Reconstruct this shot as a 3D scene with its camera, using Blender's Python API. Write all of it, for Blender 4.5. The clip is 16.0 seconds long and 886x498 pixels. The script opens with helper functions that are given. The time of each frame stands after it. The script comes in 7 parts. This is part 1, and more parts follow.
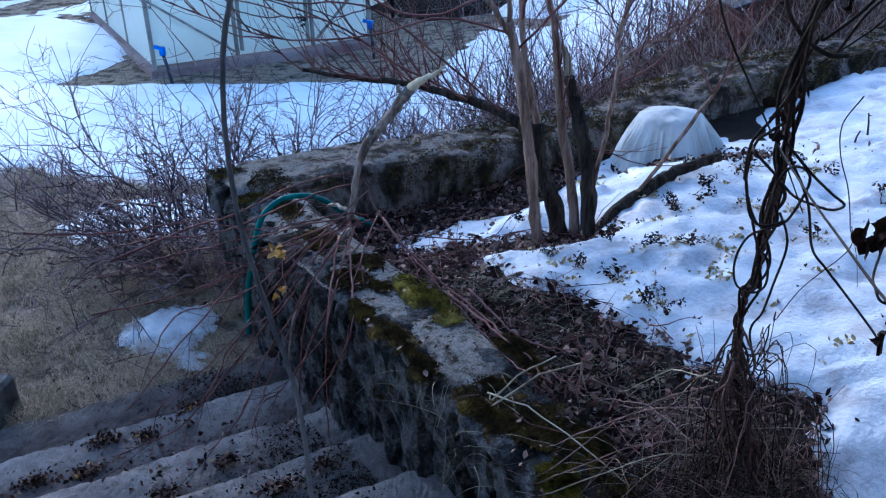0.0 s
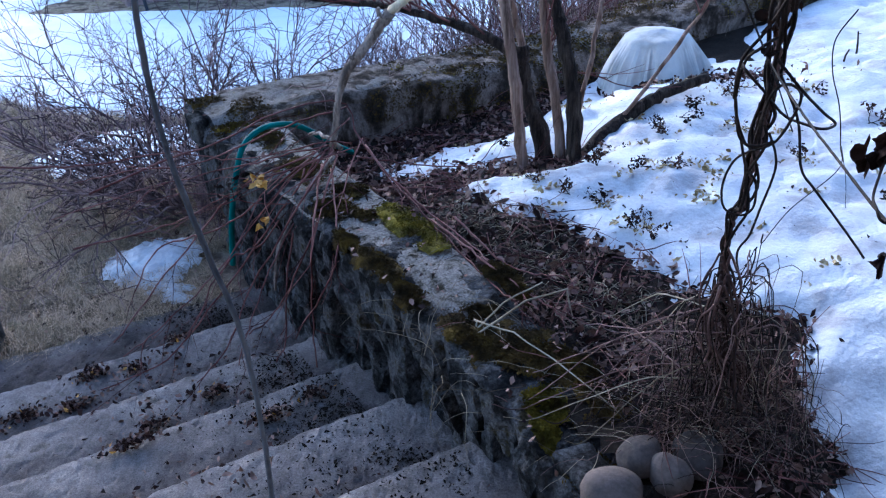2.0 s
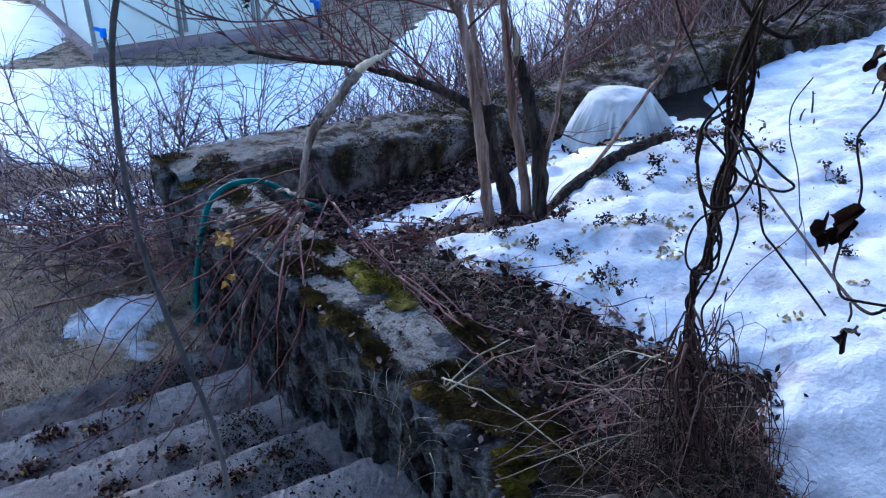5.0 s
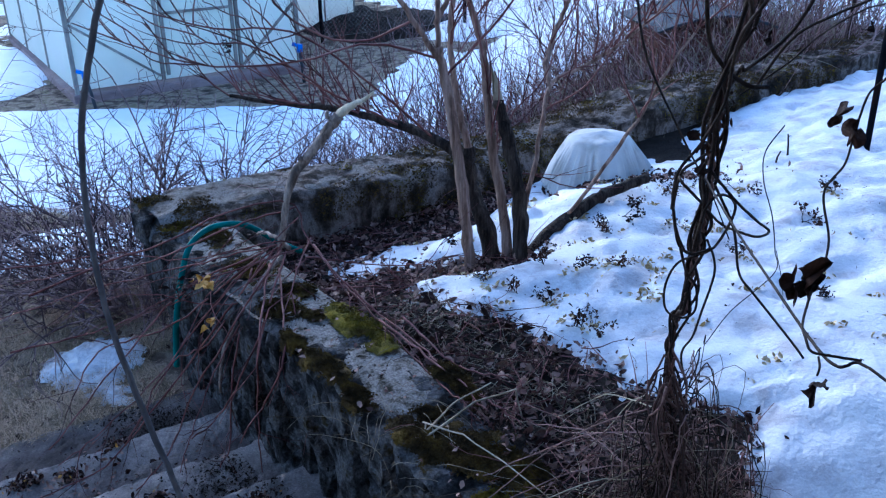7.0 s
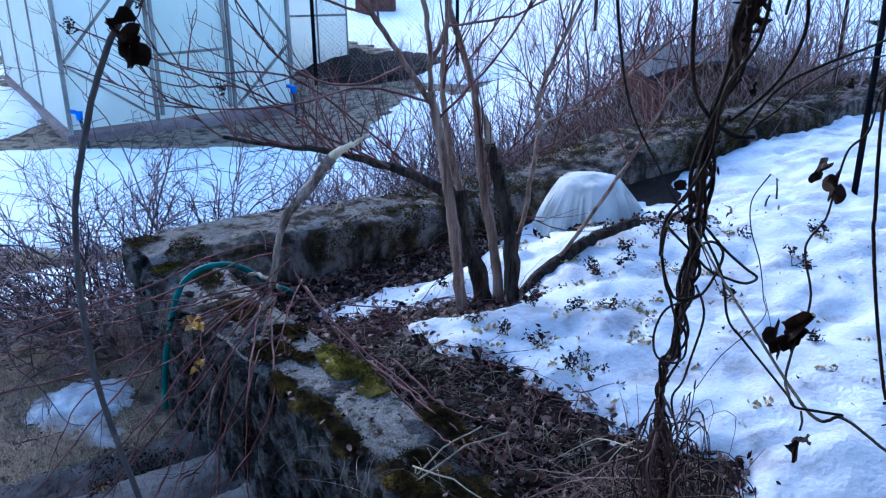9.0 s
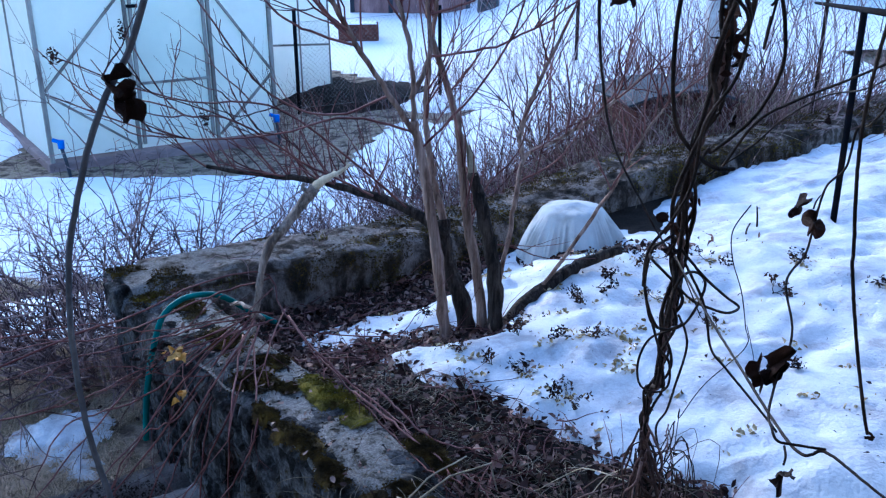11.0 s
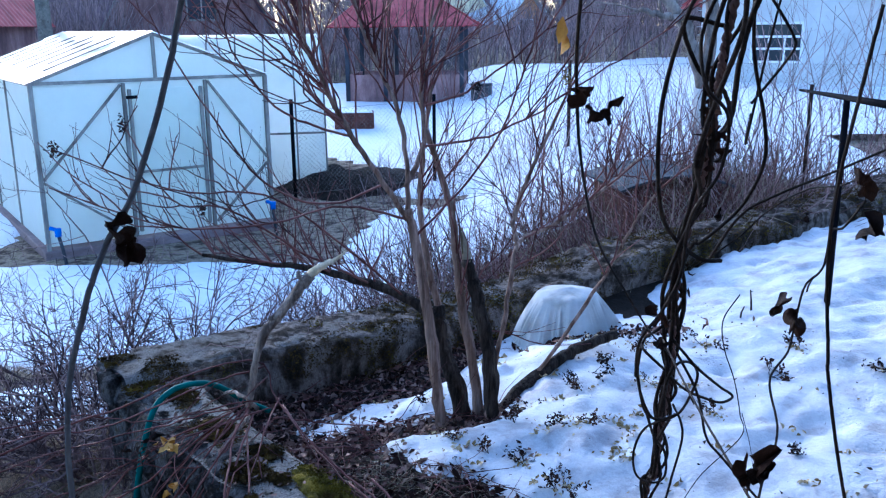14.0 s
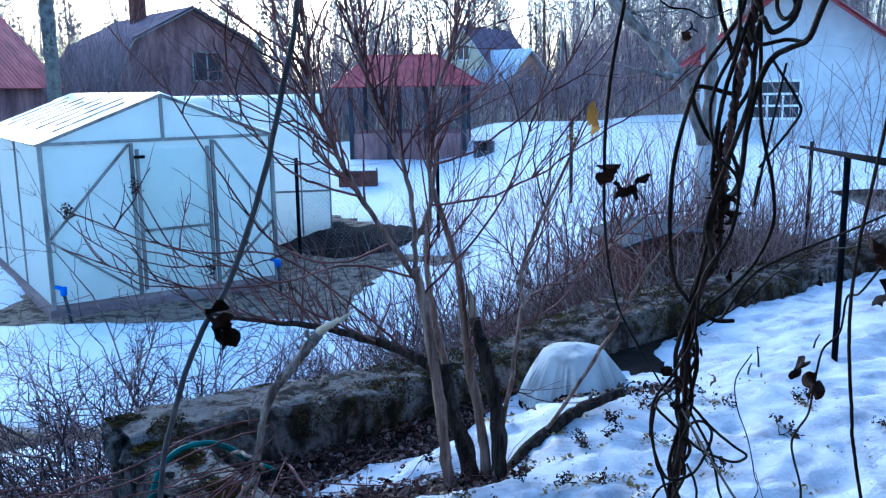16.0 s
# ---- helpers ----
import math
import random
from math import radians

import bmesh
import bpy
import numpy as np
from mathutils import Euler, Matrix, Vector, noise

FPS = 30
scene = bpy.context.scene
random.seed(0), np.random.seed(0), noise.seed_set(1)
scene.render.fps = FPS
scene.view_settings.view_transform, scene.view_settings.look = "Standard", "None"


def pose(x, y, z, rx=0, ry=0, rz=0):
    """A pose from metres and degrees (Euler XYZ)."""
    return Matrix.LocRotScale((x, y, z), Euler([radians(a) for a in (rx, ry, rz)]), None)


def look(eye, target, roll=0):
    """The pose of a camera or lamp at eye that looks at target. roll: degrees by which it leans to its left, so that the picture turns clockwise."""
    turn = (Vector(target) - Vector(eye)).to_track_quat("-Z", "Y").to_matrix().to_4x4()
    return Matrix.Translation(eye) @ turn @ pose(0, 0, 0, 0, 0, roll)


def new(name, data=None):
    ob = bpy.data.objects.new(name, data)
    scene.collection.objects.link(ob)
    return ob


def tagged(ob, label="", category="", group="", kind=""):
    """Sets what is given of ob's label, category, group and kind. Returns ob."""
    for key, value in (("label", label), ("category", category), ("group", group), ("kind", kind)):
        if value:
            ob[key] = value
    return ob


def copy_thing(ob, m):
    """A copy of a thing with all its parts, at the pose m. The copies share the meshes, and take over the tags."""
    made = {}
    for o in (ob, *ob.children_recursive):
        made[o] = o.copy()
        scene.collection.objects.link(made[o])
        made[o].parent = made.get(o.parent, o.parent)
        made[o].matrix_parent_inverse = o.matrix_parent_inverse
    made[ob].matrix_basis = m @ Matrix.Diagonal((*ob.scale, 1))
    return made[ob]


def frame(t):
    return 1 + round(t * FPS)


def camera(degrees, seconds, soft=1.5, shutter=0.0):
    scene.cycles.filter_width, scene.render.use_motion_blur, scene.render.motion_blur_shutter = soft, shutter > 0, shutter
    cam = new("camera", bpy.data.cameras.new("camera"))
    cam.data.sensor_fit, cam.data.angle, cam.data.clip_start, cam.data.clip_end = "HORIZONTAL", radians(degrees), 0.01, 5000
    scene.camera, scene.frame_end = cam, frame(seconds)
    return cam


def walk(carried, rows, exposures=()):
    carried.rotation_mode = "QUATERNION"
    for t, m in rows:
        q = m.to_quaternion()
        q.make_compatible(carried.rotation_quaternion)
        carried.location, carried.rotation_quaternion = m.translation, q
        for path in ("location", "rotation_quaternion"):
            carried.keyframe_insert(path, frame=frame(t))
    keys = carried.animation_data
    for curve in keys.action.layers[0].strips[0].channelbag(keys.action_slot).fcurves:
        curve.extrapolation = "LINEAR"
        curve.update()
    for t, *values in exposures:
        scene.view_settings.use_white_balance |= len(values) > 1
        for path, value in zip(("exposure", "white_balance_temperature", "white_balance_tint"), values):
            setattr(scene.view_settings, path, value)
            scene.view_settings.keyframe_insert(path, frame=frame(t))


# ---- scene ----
cam = camera(53.2, 16.0, soft=1.25)
PATH = [
    (0, look((0.024, 0.034, 2.71), (-0.143, 1.838, 1.862), -1.8)),
    (0.5, look((0.044, 0.037, 2.708), (-0.123, 1.811, 1.798), -2.7)),
    (1, look((0.046, 0.049, 2.703), (-0.117, 1.803, 1.756), -2.9)),
    (1.5, look((0.038, 0.059, 2.696), (-0.107, 1.8, 1.721), -2.5)),
    (2, look((0.029, 0.067, 2.692), (-0.108, 1.797, 1.699), -2.4)),
    (2.5, look((0.031, 0.068, 2.693), (-0.099, 1.795, 1.693), -2.3)),
    (3, look((0.034, 0.068, 2.696), (-0.09, 1.805, 1.712), -2.2)),
    (3.5, look((0.03, 0.071, 2.698), (-0.077, 1.821, 1.735), -1.7)),
    (4, look((0.028, 0.071, 2.701), (-0.068, 1.836, 1.766), -1.6)),
    (6.5, look((0.026, 0.069, 2.714), (0.006, 1.887, 1.882), -1.0)),
    (7, look((0.032, 0.07, 2.717), (0.012, 1.9, 1.909), -1.0)),
    (7.5, look((0.039, 0.07, 2.72), (0.021, 1.911, 1.94), -1.0)),
    (8, look((0.037, 0.072, 2.724), (0.028, 1.921, 1.962), -0.8)),
    (8.5, look((0.033, 0.072, 2.726), (0.024, 1.926, 1.976), -0.7)),
    (9, look((0.035, 0.066, 2.728), (0.034, 1.93, 2.004), -0.5)),
    (11.5, look((0.032, 0.063, 2.737), (0.08, 1.958, 2.098), -0.2)),
    (12, look((0.031, 0.061, 2.74), (0.089, 1.967, 2.14), -0.1)),
    (12.5, look((0.032, 0.059, 2.745), (0.095, 1.975, 2.174), -0.1)),
    (13, look((0.033, 0.057, 2.747), (0.092, 1.979, 2.197), -0.1)),
    (13.5, look((0.036, 0.055, 2.75), (0.092, 1.984, 2.225), -0.3)),
    (14, look((0.038, 0.052, 2.753), (0.088, 1.991, 2.268), -0.6)),
    (14.5, look((0.031, 0.045, 2.756), (0.081, 1.995, 2.314), -0.5)),
    (15, look((0.023, 0.041, 2.76), (0.066, 1.998, 2.351), -0.7)),
    (15.5, look((0.019, 0.036, 2.764), (0.063, 1.999, 2.381), -0.7)),
    (16, look((0.018, 0.031, 2.767), (0.064, 1.998, 2.406), -0.9)),
]
walk(cam, PATH, exposures=[(0.0, 1.85, 4660, 10), (1.0, 2.10, 4860, 13), (4.0, 2.20, 4840, 13), (7.0, 2.00, 4560, 11), (9.0, 2.07, 4580, 11), (12.5, 2.03, 4600, 11.5), (14.0, 1.98, 4580, 11), (15.0, 1.92, 4440, 8), (16.0, 1.83, 4280, 5)])

# ---- light: a shaded evening under a pale clear sky ----
world = bpy.data.worlds.new("evening_sky")
scene.world = world
world.use_nodes = True
wn = world.node_tree.nodes
sky = wn.new("ShaderNodeTexSky")
sky.sky_type = "NISHITA"
sky.sun_disc = False
sky.sun_elevation = radians(15)
sky.sun_rotation = radians(-25)
sky.air_density = 1.0
sky.dust_density = 2.0
wn["Background"].inputs["Strength"].default_value = 0.15
world.node_tree.links.new(sky.outputs[0], wn["Background"].inputs["Color"])
sun = new("sun", bpy.data.lights.new("sun", "SUN"))
sun.data.energy = 0.4
sun.data.angle = radians(25)
sun.data.color = (1.0, 0.93, 0.85)
sun.matrix_world = look((-11, 24, 4.2), (0, 0, 0))

# ---- small tools ----
rng = np.random.default_rng(7)


def hash3(ix, iy, iz):
    h = (ix * 374761393 + iy * 668265263 + iz * 1274126177) & 0x7FFFFFFF
    h = ((h ^ (h >> 13)) * 1274126177) & 0x7FFFFFFF
    return ((h ^ (h >> 16)) & 0xFFFF) / 65535.0


def vnoise(x, y, z=0.0):
    """Smooth value noise in 0..1 on arrays."""
    x, y, z = np.broadcast_arrays(np.asarray(x, float), np.asarray(y, float), np.asarray(z, float))
    ix, iy, iz = (np.floor(a).astype(np.int64) for a in (x, y, z))
    fx, fy, fz = x - ix, y - iy, z - iz
    fx, fy, fz = (a * a * (3 - 2 * a) for a in (fx, fy, fz))
    out = 0
    for dx in (0, 1):
        for dy in (0, 1):
            for dz in (0, 1):
                w = (fx if dx else 1 - fx) * (fy if dy else 1 - fy) * (fz if dz else 1 - fz)
                out = out + w * hash3(ix + dx, iy + dy, iz + dz)
    return out


def fbm(x, y, z=0.0, octaves=4):
    out, amp, tot = 0, 1.0, 0
    for k in range(octaves):
        out = out + amp * vnoise(np.asarray(x) * 2 ** k + 17 * k, np.asarray(y) * 2 ** k + 31 * k, np.asarray(z) * 2 ** k)
        tot += amp
        amp *= 0.5
    return out / tot


def sst(a, b, x):
    t = np.clip((np.asarray(x, float) - a) / (b - a), 0, 1)
    return t * t * (3 - 2 * t)


def mesh_of(name, verts, faces, material, smooth=False):
    me = bpy.data.meshes.new(name)
    me.from_pydata([tuple(v) for v in verts], [], faces)
    me.update()
    if smooth:
        me.polygons.foreach_set("use_smooth", [True] * len(me.polygons))
    if material:
        me.materials.append(material)
    return me


def part_mesh(name, me, parent, label=""):
    ob = new(name, me)
    ob.parent = parent
    return tagged(ob, label)


def part(name, bm, material, parent, label="", smooth=False):
    me = bpy.data.meshes.new(name)
    bm.to_mesh(me)
    bm.free()
    me.materials.append(material)
    if smooth:
        me.polygons.foreach_set("use_smooth", [True] * len(me.polygons))
    return part_mesh(name, me, parent, label)


def thing(name, label, category, group="", at=(0, 0, 0), turn=0):
    ob = new(name)
    ob.matrix_basis = pose(*at, 0, 0, turn)
    return tagged(ob, label, category, group)


def box(bm, x0, x1, y0, y1, z0, z1, bevel=0.0):
    m = Matrix.Translation(((x0 + x1) / 2, (y0 + y1) / 2, (z0 + z1) / 2)) @ Matrix.Diagonal((x1 - x0, y1 - y0, z1 - z0, 1))
    made = bmesh.ops.create_cube(bm, size=1, matrix=m)["verts"]
    if bevel:
        edges = {e for v in made for e in v.link_edges}
        bmesh.ops.bevel(bm, geom=list(edges), offset=bevel, segments=1, affect="EDGES")
    return bm


def bar(bm, a, b, w, d, bevel=0.0):
    """A square bar from a to b, w wide and d deep."""
    a, b = Vector(a), Vector(b)
    q = (b - a).to_track_quat("Z", "Y").to_matrix().to_4x4()
    m = Matrix.Translation((a + b) / 2) @ q @ Matrix.Diagonal((w, d, (b - a).length, 1))
    made = bmesh.ops.create_cube(bm, size=1, matrix=m)["verts"]
    if bevel:
        edges = {e for v in made for e in v.link_edges}
        bmesh.ops.bevel(bm, geom=list(edges), offset=bevel, segments=1, affect="EDGES")
    return bm


class Tubes:
    """Gathers tapered tubes into one mesh."""

    def __init__(self, sides=5):
        self.v, self.f, self.n, self.sides = [], [], 0, sides

    def add(self, pts, r0, r1, wob=0.0, closed=True):
        pts = np.asarray(pts, float)
        k, s = len(pts), self.sides
        tan = np.gradient(pts, axis=0)
        tan /= np.linalg.norm(tan, axis=1)[:, None] + 1e-9
        ref = np.array([0.0, 0, 1]) if abs(tan[0][2]) < 0.9 else np.array([1.0, 0, 0])
        u = np.cross(tan[0], ref)
        u /= np.linalg.norm(u)
        ang = np.arange(s) * 2 * np.pi / s
        for i in range(k):
            u = u - tan[i] * (u @ tan[i])
            u /= np.linalg.norm(u) + 1e-9
            w = np.cross(tan[i], u)
            r = r0 + (r1 - r0) * i / (k - 1)
            rr = r * (1 + wob * (hash3(np.arange(s) + self.n, np.full(s, i), 3) - 0.5))
            self.v.append(pts[i] + np.outer(np.cos(ang) * rr, u) + np.outer(np.sin(ang) * rr, w))
        b = self.n
        for i in range(k - 1):
            for j in range(s):
                j2 = (j + 1) % s
                self.f.append((b + i * s + j, b + i * s + j2, b + (i + 1) * s + j2, b + (i + 1) * s + j))
        if closed:
            self.f.append(tuple(b + (k - 1) * s + j for j in range(s)))
            self.f.append(tuple(b + s - 1 - j for j in range(s)))
        self.n += k * s
        return self

    def mesh(self, name, material):
        return mesh_of(name, np.concatenate(self.v), self.f, material, True)


def smooth_line(pts, n=24, wob=0.0, r=None):
    """A smooth curve through a few points (Catmull-Rom), slightly uneven."""
    pts = np.asarray(pts, float)
    p = np.vstack([2 * pts[0] - pts[1], pts, 2 * pts[-1] - pts[-2]])
    out = []
    for t in np.linspace(0, len(pts) - 1 - 1e-6, n):
        i = int(t)
        f = t - i
        a, b, c, d = p[i], p[i + 1], p[i + 2], p[i + 3]
        out.append(0.5 * (2 * b + (c - a) * f + (2 * a - 5 * b + 4 * c - d) * f ** 2 + (3 * b - a - 3 * c + d) * f ** 3))
    out = np.array(out)
    if wob:
        j = (r or rng).normal(0, wob, out.shape)
        j[0] = 0
        out += j
    return out


def wander(start, way, length, n, bend, lift, r):
    """A twig's line: steps that bend at random and lift (or droop)."""
    p, d = np.array(start, float), np.array(way, float)
    d /= np.linalg.norm(d)
    out = [p.copy()]
    for _ in range(n):
        d = d + r.normal(0, bend, 3) + np.array([0, 0, lift])
        d /= np.linalg.norm(d)
        p = p + d * length / n
        out.append(p.copy())
    return np.array(out), d


def sprout(tubes, start, way, length, radius, depth, r, bend=0.12, lift=0.02, kids=3, spread=0.7, tip=0.35, ends=None):
    """A twig with side twigs, down to a depth."""
    n = 8 if depth > 0 else 5
    line, d = wander(start, way, length, n, bend, lift, r)
    tubes.add(line, radius, radius * tip)
    if ends is not None and depth == 0:
        ends.append(line[-1])
    if depth > 0:
        for _ in range(kids):
            i = r.integers(1, n + 1)
            side = r.normal(0, 1, 3)
            base = line[i] - line[i - 1]
            base /= np.linalg.norm(base)
            w = base + spread * side / np.linalg.norm(side)
            sprout(tubes, line[i], w, length * r.uniform(0.4, 0.75), radius * (1 - (1 - tip) * i / n) * 0.75, depth - 1, r, bend, lift, kids, spread, tip, ends)


# ---- materials ----
def material(name, ramp, scale=3.0, rough=0.85, bump=0.3, bump_scale=None, detail=8.0, fine=None, fine_amount=0.25, metal=0.0, by_object=0.0, by_island=0.0, space="Object", stretch=(1, 1, 1), spec=0.12, distance=0.01):
    """A surface coloured by noise at two scales with fine relief. ramp: (position, colour) pairs."""
    m = bpy.data.materials.new(name)
    m.use_nodes = True
    nt = m.node_tree
    n, l = nt.nodes, nt.links
    bsdf = n["Principled BSDF"]
    co = n.new("ShaderNodeTexCoord")
    mp = n.new("ShaderNodeMapping")
    mp.inputs["Scale"].default_value = stretch
    l.new(co.outputs[space], mp.inputs["Vector"])
    big = n.new("ShaderNodeTexNoise")
    big.inputs["Scale"].default_value, big.inputs["Detail"].default_value = scale, detail
    big.inputs["Roughness"].default_value = 0.62
    l.new(mp.outputs[0], big.inputs["Vector"])
    small = n.new("ShaderNodeTexNoise")
    small.inputs["Scale"].default_value, small.inputs["Detail"].default_value = fine or scale * 14, 6.0
    small.inputs["Roughness"].default_value = 0.7
    l.new(mp.outputs[0], small.inputs["Vector"])
    cr = n.new("ShaderNodeValToRGB")
    els = cr.color_ramp.elements
    ramp = [(0.5 + (p - 0.52) * 0.6, c) for p, c in ramp]
    els[0].position, els[0].color = ramp[0][0], (*ramp[0][1], 1)
    els[1].position, els[1].color = ramp[-1][0], (*ramp[-1][1], 1)
    for p, c in ramp[1:-1]:
        els.new(p).color = (*c, 1)
    fac = big.outputs["Fac"]
    for amount, sock in ((by_object, "obj"), (by_island, "isl")):
        if amount:
            src = n.new("ShaderNodeObjectInfo").outputs["Random"] if sock == "obj" else n.new("ShaderNodeNewGeometry").outputs["Random Per Island"]
            ma = n.new("ShaderNodeMath")
            ma.operation = "MULTIPLY_ADD"
            sub = n.new("ShaderNodeMath")
            sub.operation = "SUBTRACT"
            sub.inputs[1].default_value = 0.5
            l.new(src, sub.inputs[0])
            l.new(sub.outputs[0], ma.inputs[0])
            ma.inputs[1].default_value = amount
            l.new(fac, ma.inputs[2])
            fac = ma.outputs[0]
    l.new(fac, cr.inputs["Fac"])
    mul = n.new("ShaderNodeMix")
    mul.data_type, mul.blend_type = "RGBA", "MULTIPLY"
    mul.inputs["Factor"].default_value = 1.0
    fr = n.new("ShaderNodeMapRange")
    fr.inputs["From Min"].default_value, fr.inputs["From Max"].default_value = 0.25, 0.75
    fr.inputs["To Min"].default_value, fr.inputs["To Max"].default_value = 1 - fine_amount, 1 + fine_amount
    l.new(small.outputs["Fac"], fr.inputs["Value"])
    l.new(cr.outputs["Color"], mul.inputs["A"])
    l.new(fr.outputs[0], mul.inputs["B"])
    l.new(mul.outputs["Result"], bsdf.inputs["Base Color"])
    bsdf.inputs["Roughness"].default_value = rough
    bsdf.inputs["Metallic"].default_value = metal
    bsdf.inputs["Specular IOR Level"].default_value = spec
    if bump:
        b = n.new("ShaderNodeBump")
        b.inputs["Strength"].default_value, b.inputs["Distance"].default_value = bump, distance
        if bump_scale:
            bs = n.new("ShaderNodeTexNoise")
            bs.inputs["Scale"].default_value, bs.inputs["Detail"].default_value = bump_scale, 8.0
            l.new(mp.outputs[0], bs.inputs["Vector"])
            l.new(bs.outputs["Fac"], b.inputs["Height"])
        else:
            l.new(small.outputs["Fac"], b.inputs["Height"])
        l.new(b.outputs[0], bsdf.inputs["Normal"])
    return m


M_GROUND = material("dry_turf", [(0.3, (0.06262, 0.04712, 0.03447)), (0.45, (0.1776, 0.1334, 0.09735)), (0.58, (0.3547, 0.275, 0.2028)), (0.75, (0.2087, 0.1768, 0.1014))], 5, 0.95, 0.9, fine=90, fine_amount=0.6, detail=12.0, distance=0.03)
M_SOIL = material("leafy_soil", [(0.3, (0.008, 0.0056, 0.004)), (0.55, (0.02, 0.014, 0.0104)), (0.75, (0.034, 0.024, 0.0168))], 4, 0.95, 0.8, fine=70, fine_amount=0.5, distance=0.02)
M_SNOW = material("old_snow", [(0.25, (0.768, 0.768, 0.7872)), (0.6, (0.8352, 0.8352, 0.8448)), (0.8, (0.864, 0.864, 0.864))], 2.2, 0.6, 0.5, bump_scale=34, fine=120, fine_amount=0.05, distance=0.02, spec=0.2)
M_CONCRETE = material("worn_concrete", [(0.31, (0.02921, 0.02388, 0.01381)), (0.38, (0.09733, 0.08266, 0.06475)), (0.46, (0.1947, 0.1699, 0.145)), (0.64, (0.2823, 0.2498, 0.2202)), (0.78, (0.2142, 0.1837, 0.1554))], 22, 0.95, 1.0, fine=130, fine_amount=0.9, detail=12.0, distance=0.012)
M_FARCAP = material("lichened_grey_concrete", [(0.31, (0.02, 0.015, 0.009)), (0.4, (0.07, 0.056, 0.043)), (0.5, (0.14, 0.12, 0.103)), (0.64, (0.21, 0.186, 0.165)), (0.78, (0.12, 0.1, 0.08))], 9, 0.95, 1.0, fine=130, fine_amount=0.8, detail=13.0, distance=0.015)
M_FARWALL = material("stained_old_concrete", [(0.32, (0.02, 0.0155, 0.011)), (0.46, (0.058, 0.043, 0.032)), (0.54, (0.14, 0.108, 0.087)), (0.66, (0.29, 0.235, 0.2)), (0.78, (0.1, 0.076, 0.056))], 7, 0.95, 1.0, fine=150, fine_amount=0.6, detail=12.0, stretch=(1, 1, 0.7), distance=0.02)
# weathered face, its colour darkened further for the shade under wall top and prunings
M_WALLFACE = material("weathered_shaded_wall_face", [(0.32, (0.006547, 0.005952, 0.005714)), (0.45, (0.02619, 0.02381, 0.02357)), (0.53, (0.06956, 0.06547, 0.06429)), (0.64, (0.1391, 0.1302, 0.1286)), (0.76, (0.0491, 0.0372, 0.01786))], 9, 0.92, 1.0, fine=95, fine_amount=0.9, detail=14.0, stretch=(1, 1, 0.85), distance=0.025)
M_STEP = material("worn_concrete_step", [(0.28, (0.05702, 0.05176, 0.04555)), (0.44, (0.09391, 0.08652, 0.078)), (0.56, (0.1275, 0.1179, 0.1074)), (0.72, (0.1811, 0.1684, 0.1529)), (0.85, (0.0872, 0.07731, 0.06552))], 7, 0.92, 1.0, fine=170, fine_amount=0.75, detail=11.0, by_object=0.12, distance=0.01)


def tread_tone(m):
    """Treads grow paler towards the nosing and darker towards the riser, with a ragged border."""
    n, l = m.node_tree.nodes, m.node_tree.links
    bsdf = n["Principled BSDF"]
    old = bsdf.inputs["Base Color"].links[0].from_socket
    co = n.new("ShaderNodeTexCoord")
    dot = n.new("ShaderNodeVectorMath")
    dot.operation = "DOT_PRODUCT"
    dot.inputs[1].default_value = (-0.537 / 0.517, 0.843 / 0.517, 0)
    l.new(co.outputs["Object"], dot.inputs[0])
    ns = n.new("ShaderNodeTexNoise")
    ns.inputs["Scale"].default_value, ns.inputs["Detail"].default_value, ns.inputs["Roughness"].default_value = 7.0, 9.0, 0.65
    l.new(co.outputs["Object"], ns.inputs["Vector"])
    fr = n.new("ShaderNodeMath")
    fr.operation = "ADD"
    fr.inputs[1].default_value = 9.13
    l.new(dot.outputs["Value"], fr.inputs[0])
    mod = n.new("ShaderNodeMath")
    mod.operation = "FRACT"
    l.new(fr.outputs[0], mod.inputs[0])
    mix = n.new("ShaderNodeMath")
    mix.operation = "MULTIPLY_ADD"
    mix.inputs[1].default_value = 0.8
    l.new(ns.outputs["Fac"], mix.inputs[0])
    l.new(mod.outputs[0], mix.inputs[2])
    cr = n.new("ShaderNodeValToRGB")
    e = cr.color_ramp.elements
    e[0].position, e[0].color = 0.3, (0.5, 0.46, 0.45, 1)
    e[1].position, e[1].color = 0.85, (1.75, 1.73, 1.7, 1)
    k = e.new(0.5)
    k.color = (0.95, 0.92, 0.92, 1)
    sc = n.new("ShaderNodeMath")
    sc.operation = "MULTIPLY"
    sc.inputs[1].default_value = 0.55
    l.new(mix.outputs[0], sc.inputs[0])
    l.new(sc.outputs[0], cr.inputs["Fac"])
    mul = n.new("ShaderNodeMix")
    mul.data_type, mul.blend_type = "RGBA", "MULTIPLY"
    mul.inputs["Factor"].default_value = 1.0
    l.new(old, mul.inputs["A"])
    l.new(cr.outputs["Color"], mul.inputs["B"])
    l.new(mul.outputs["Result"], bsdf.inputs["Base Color"])


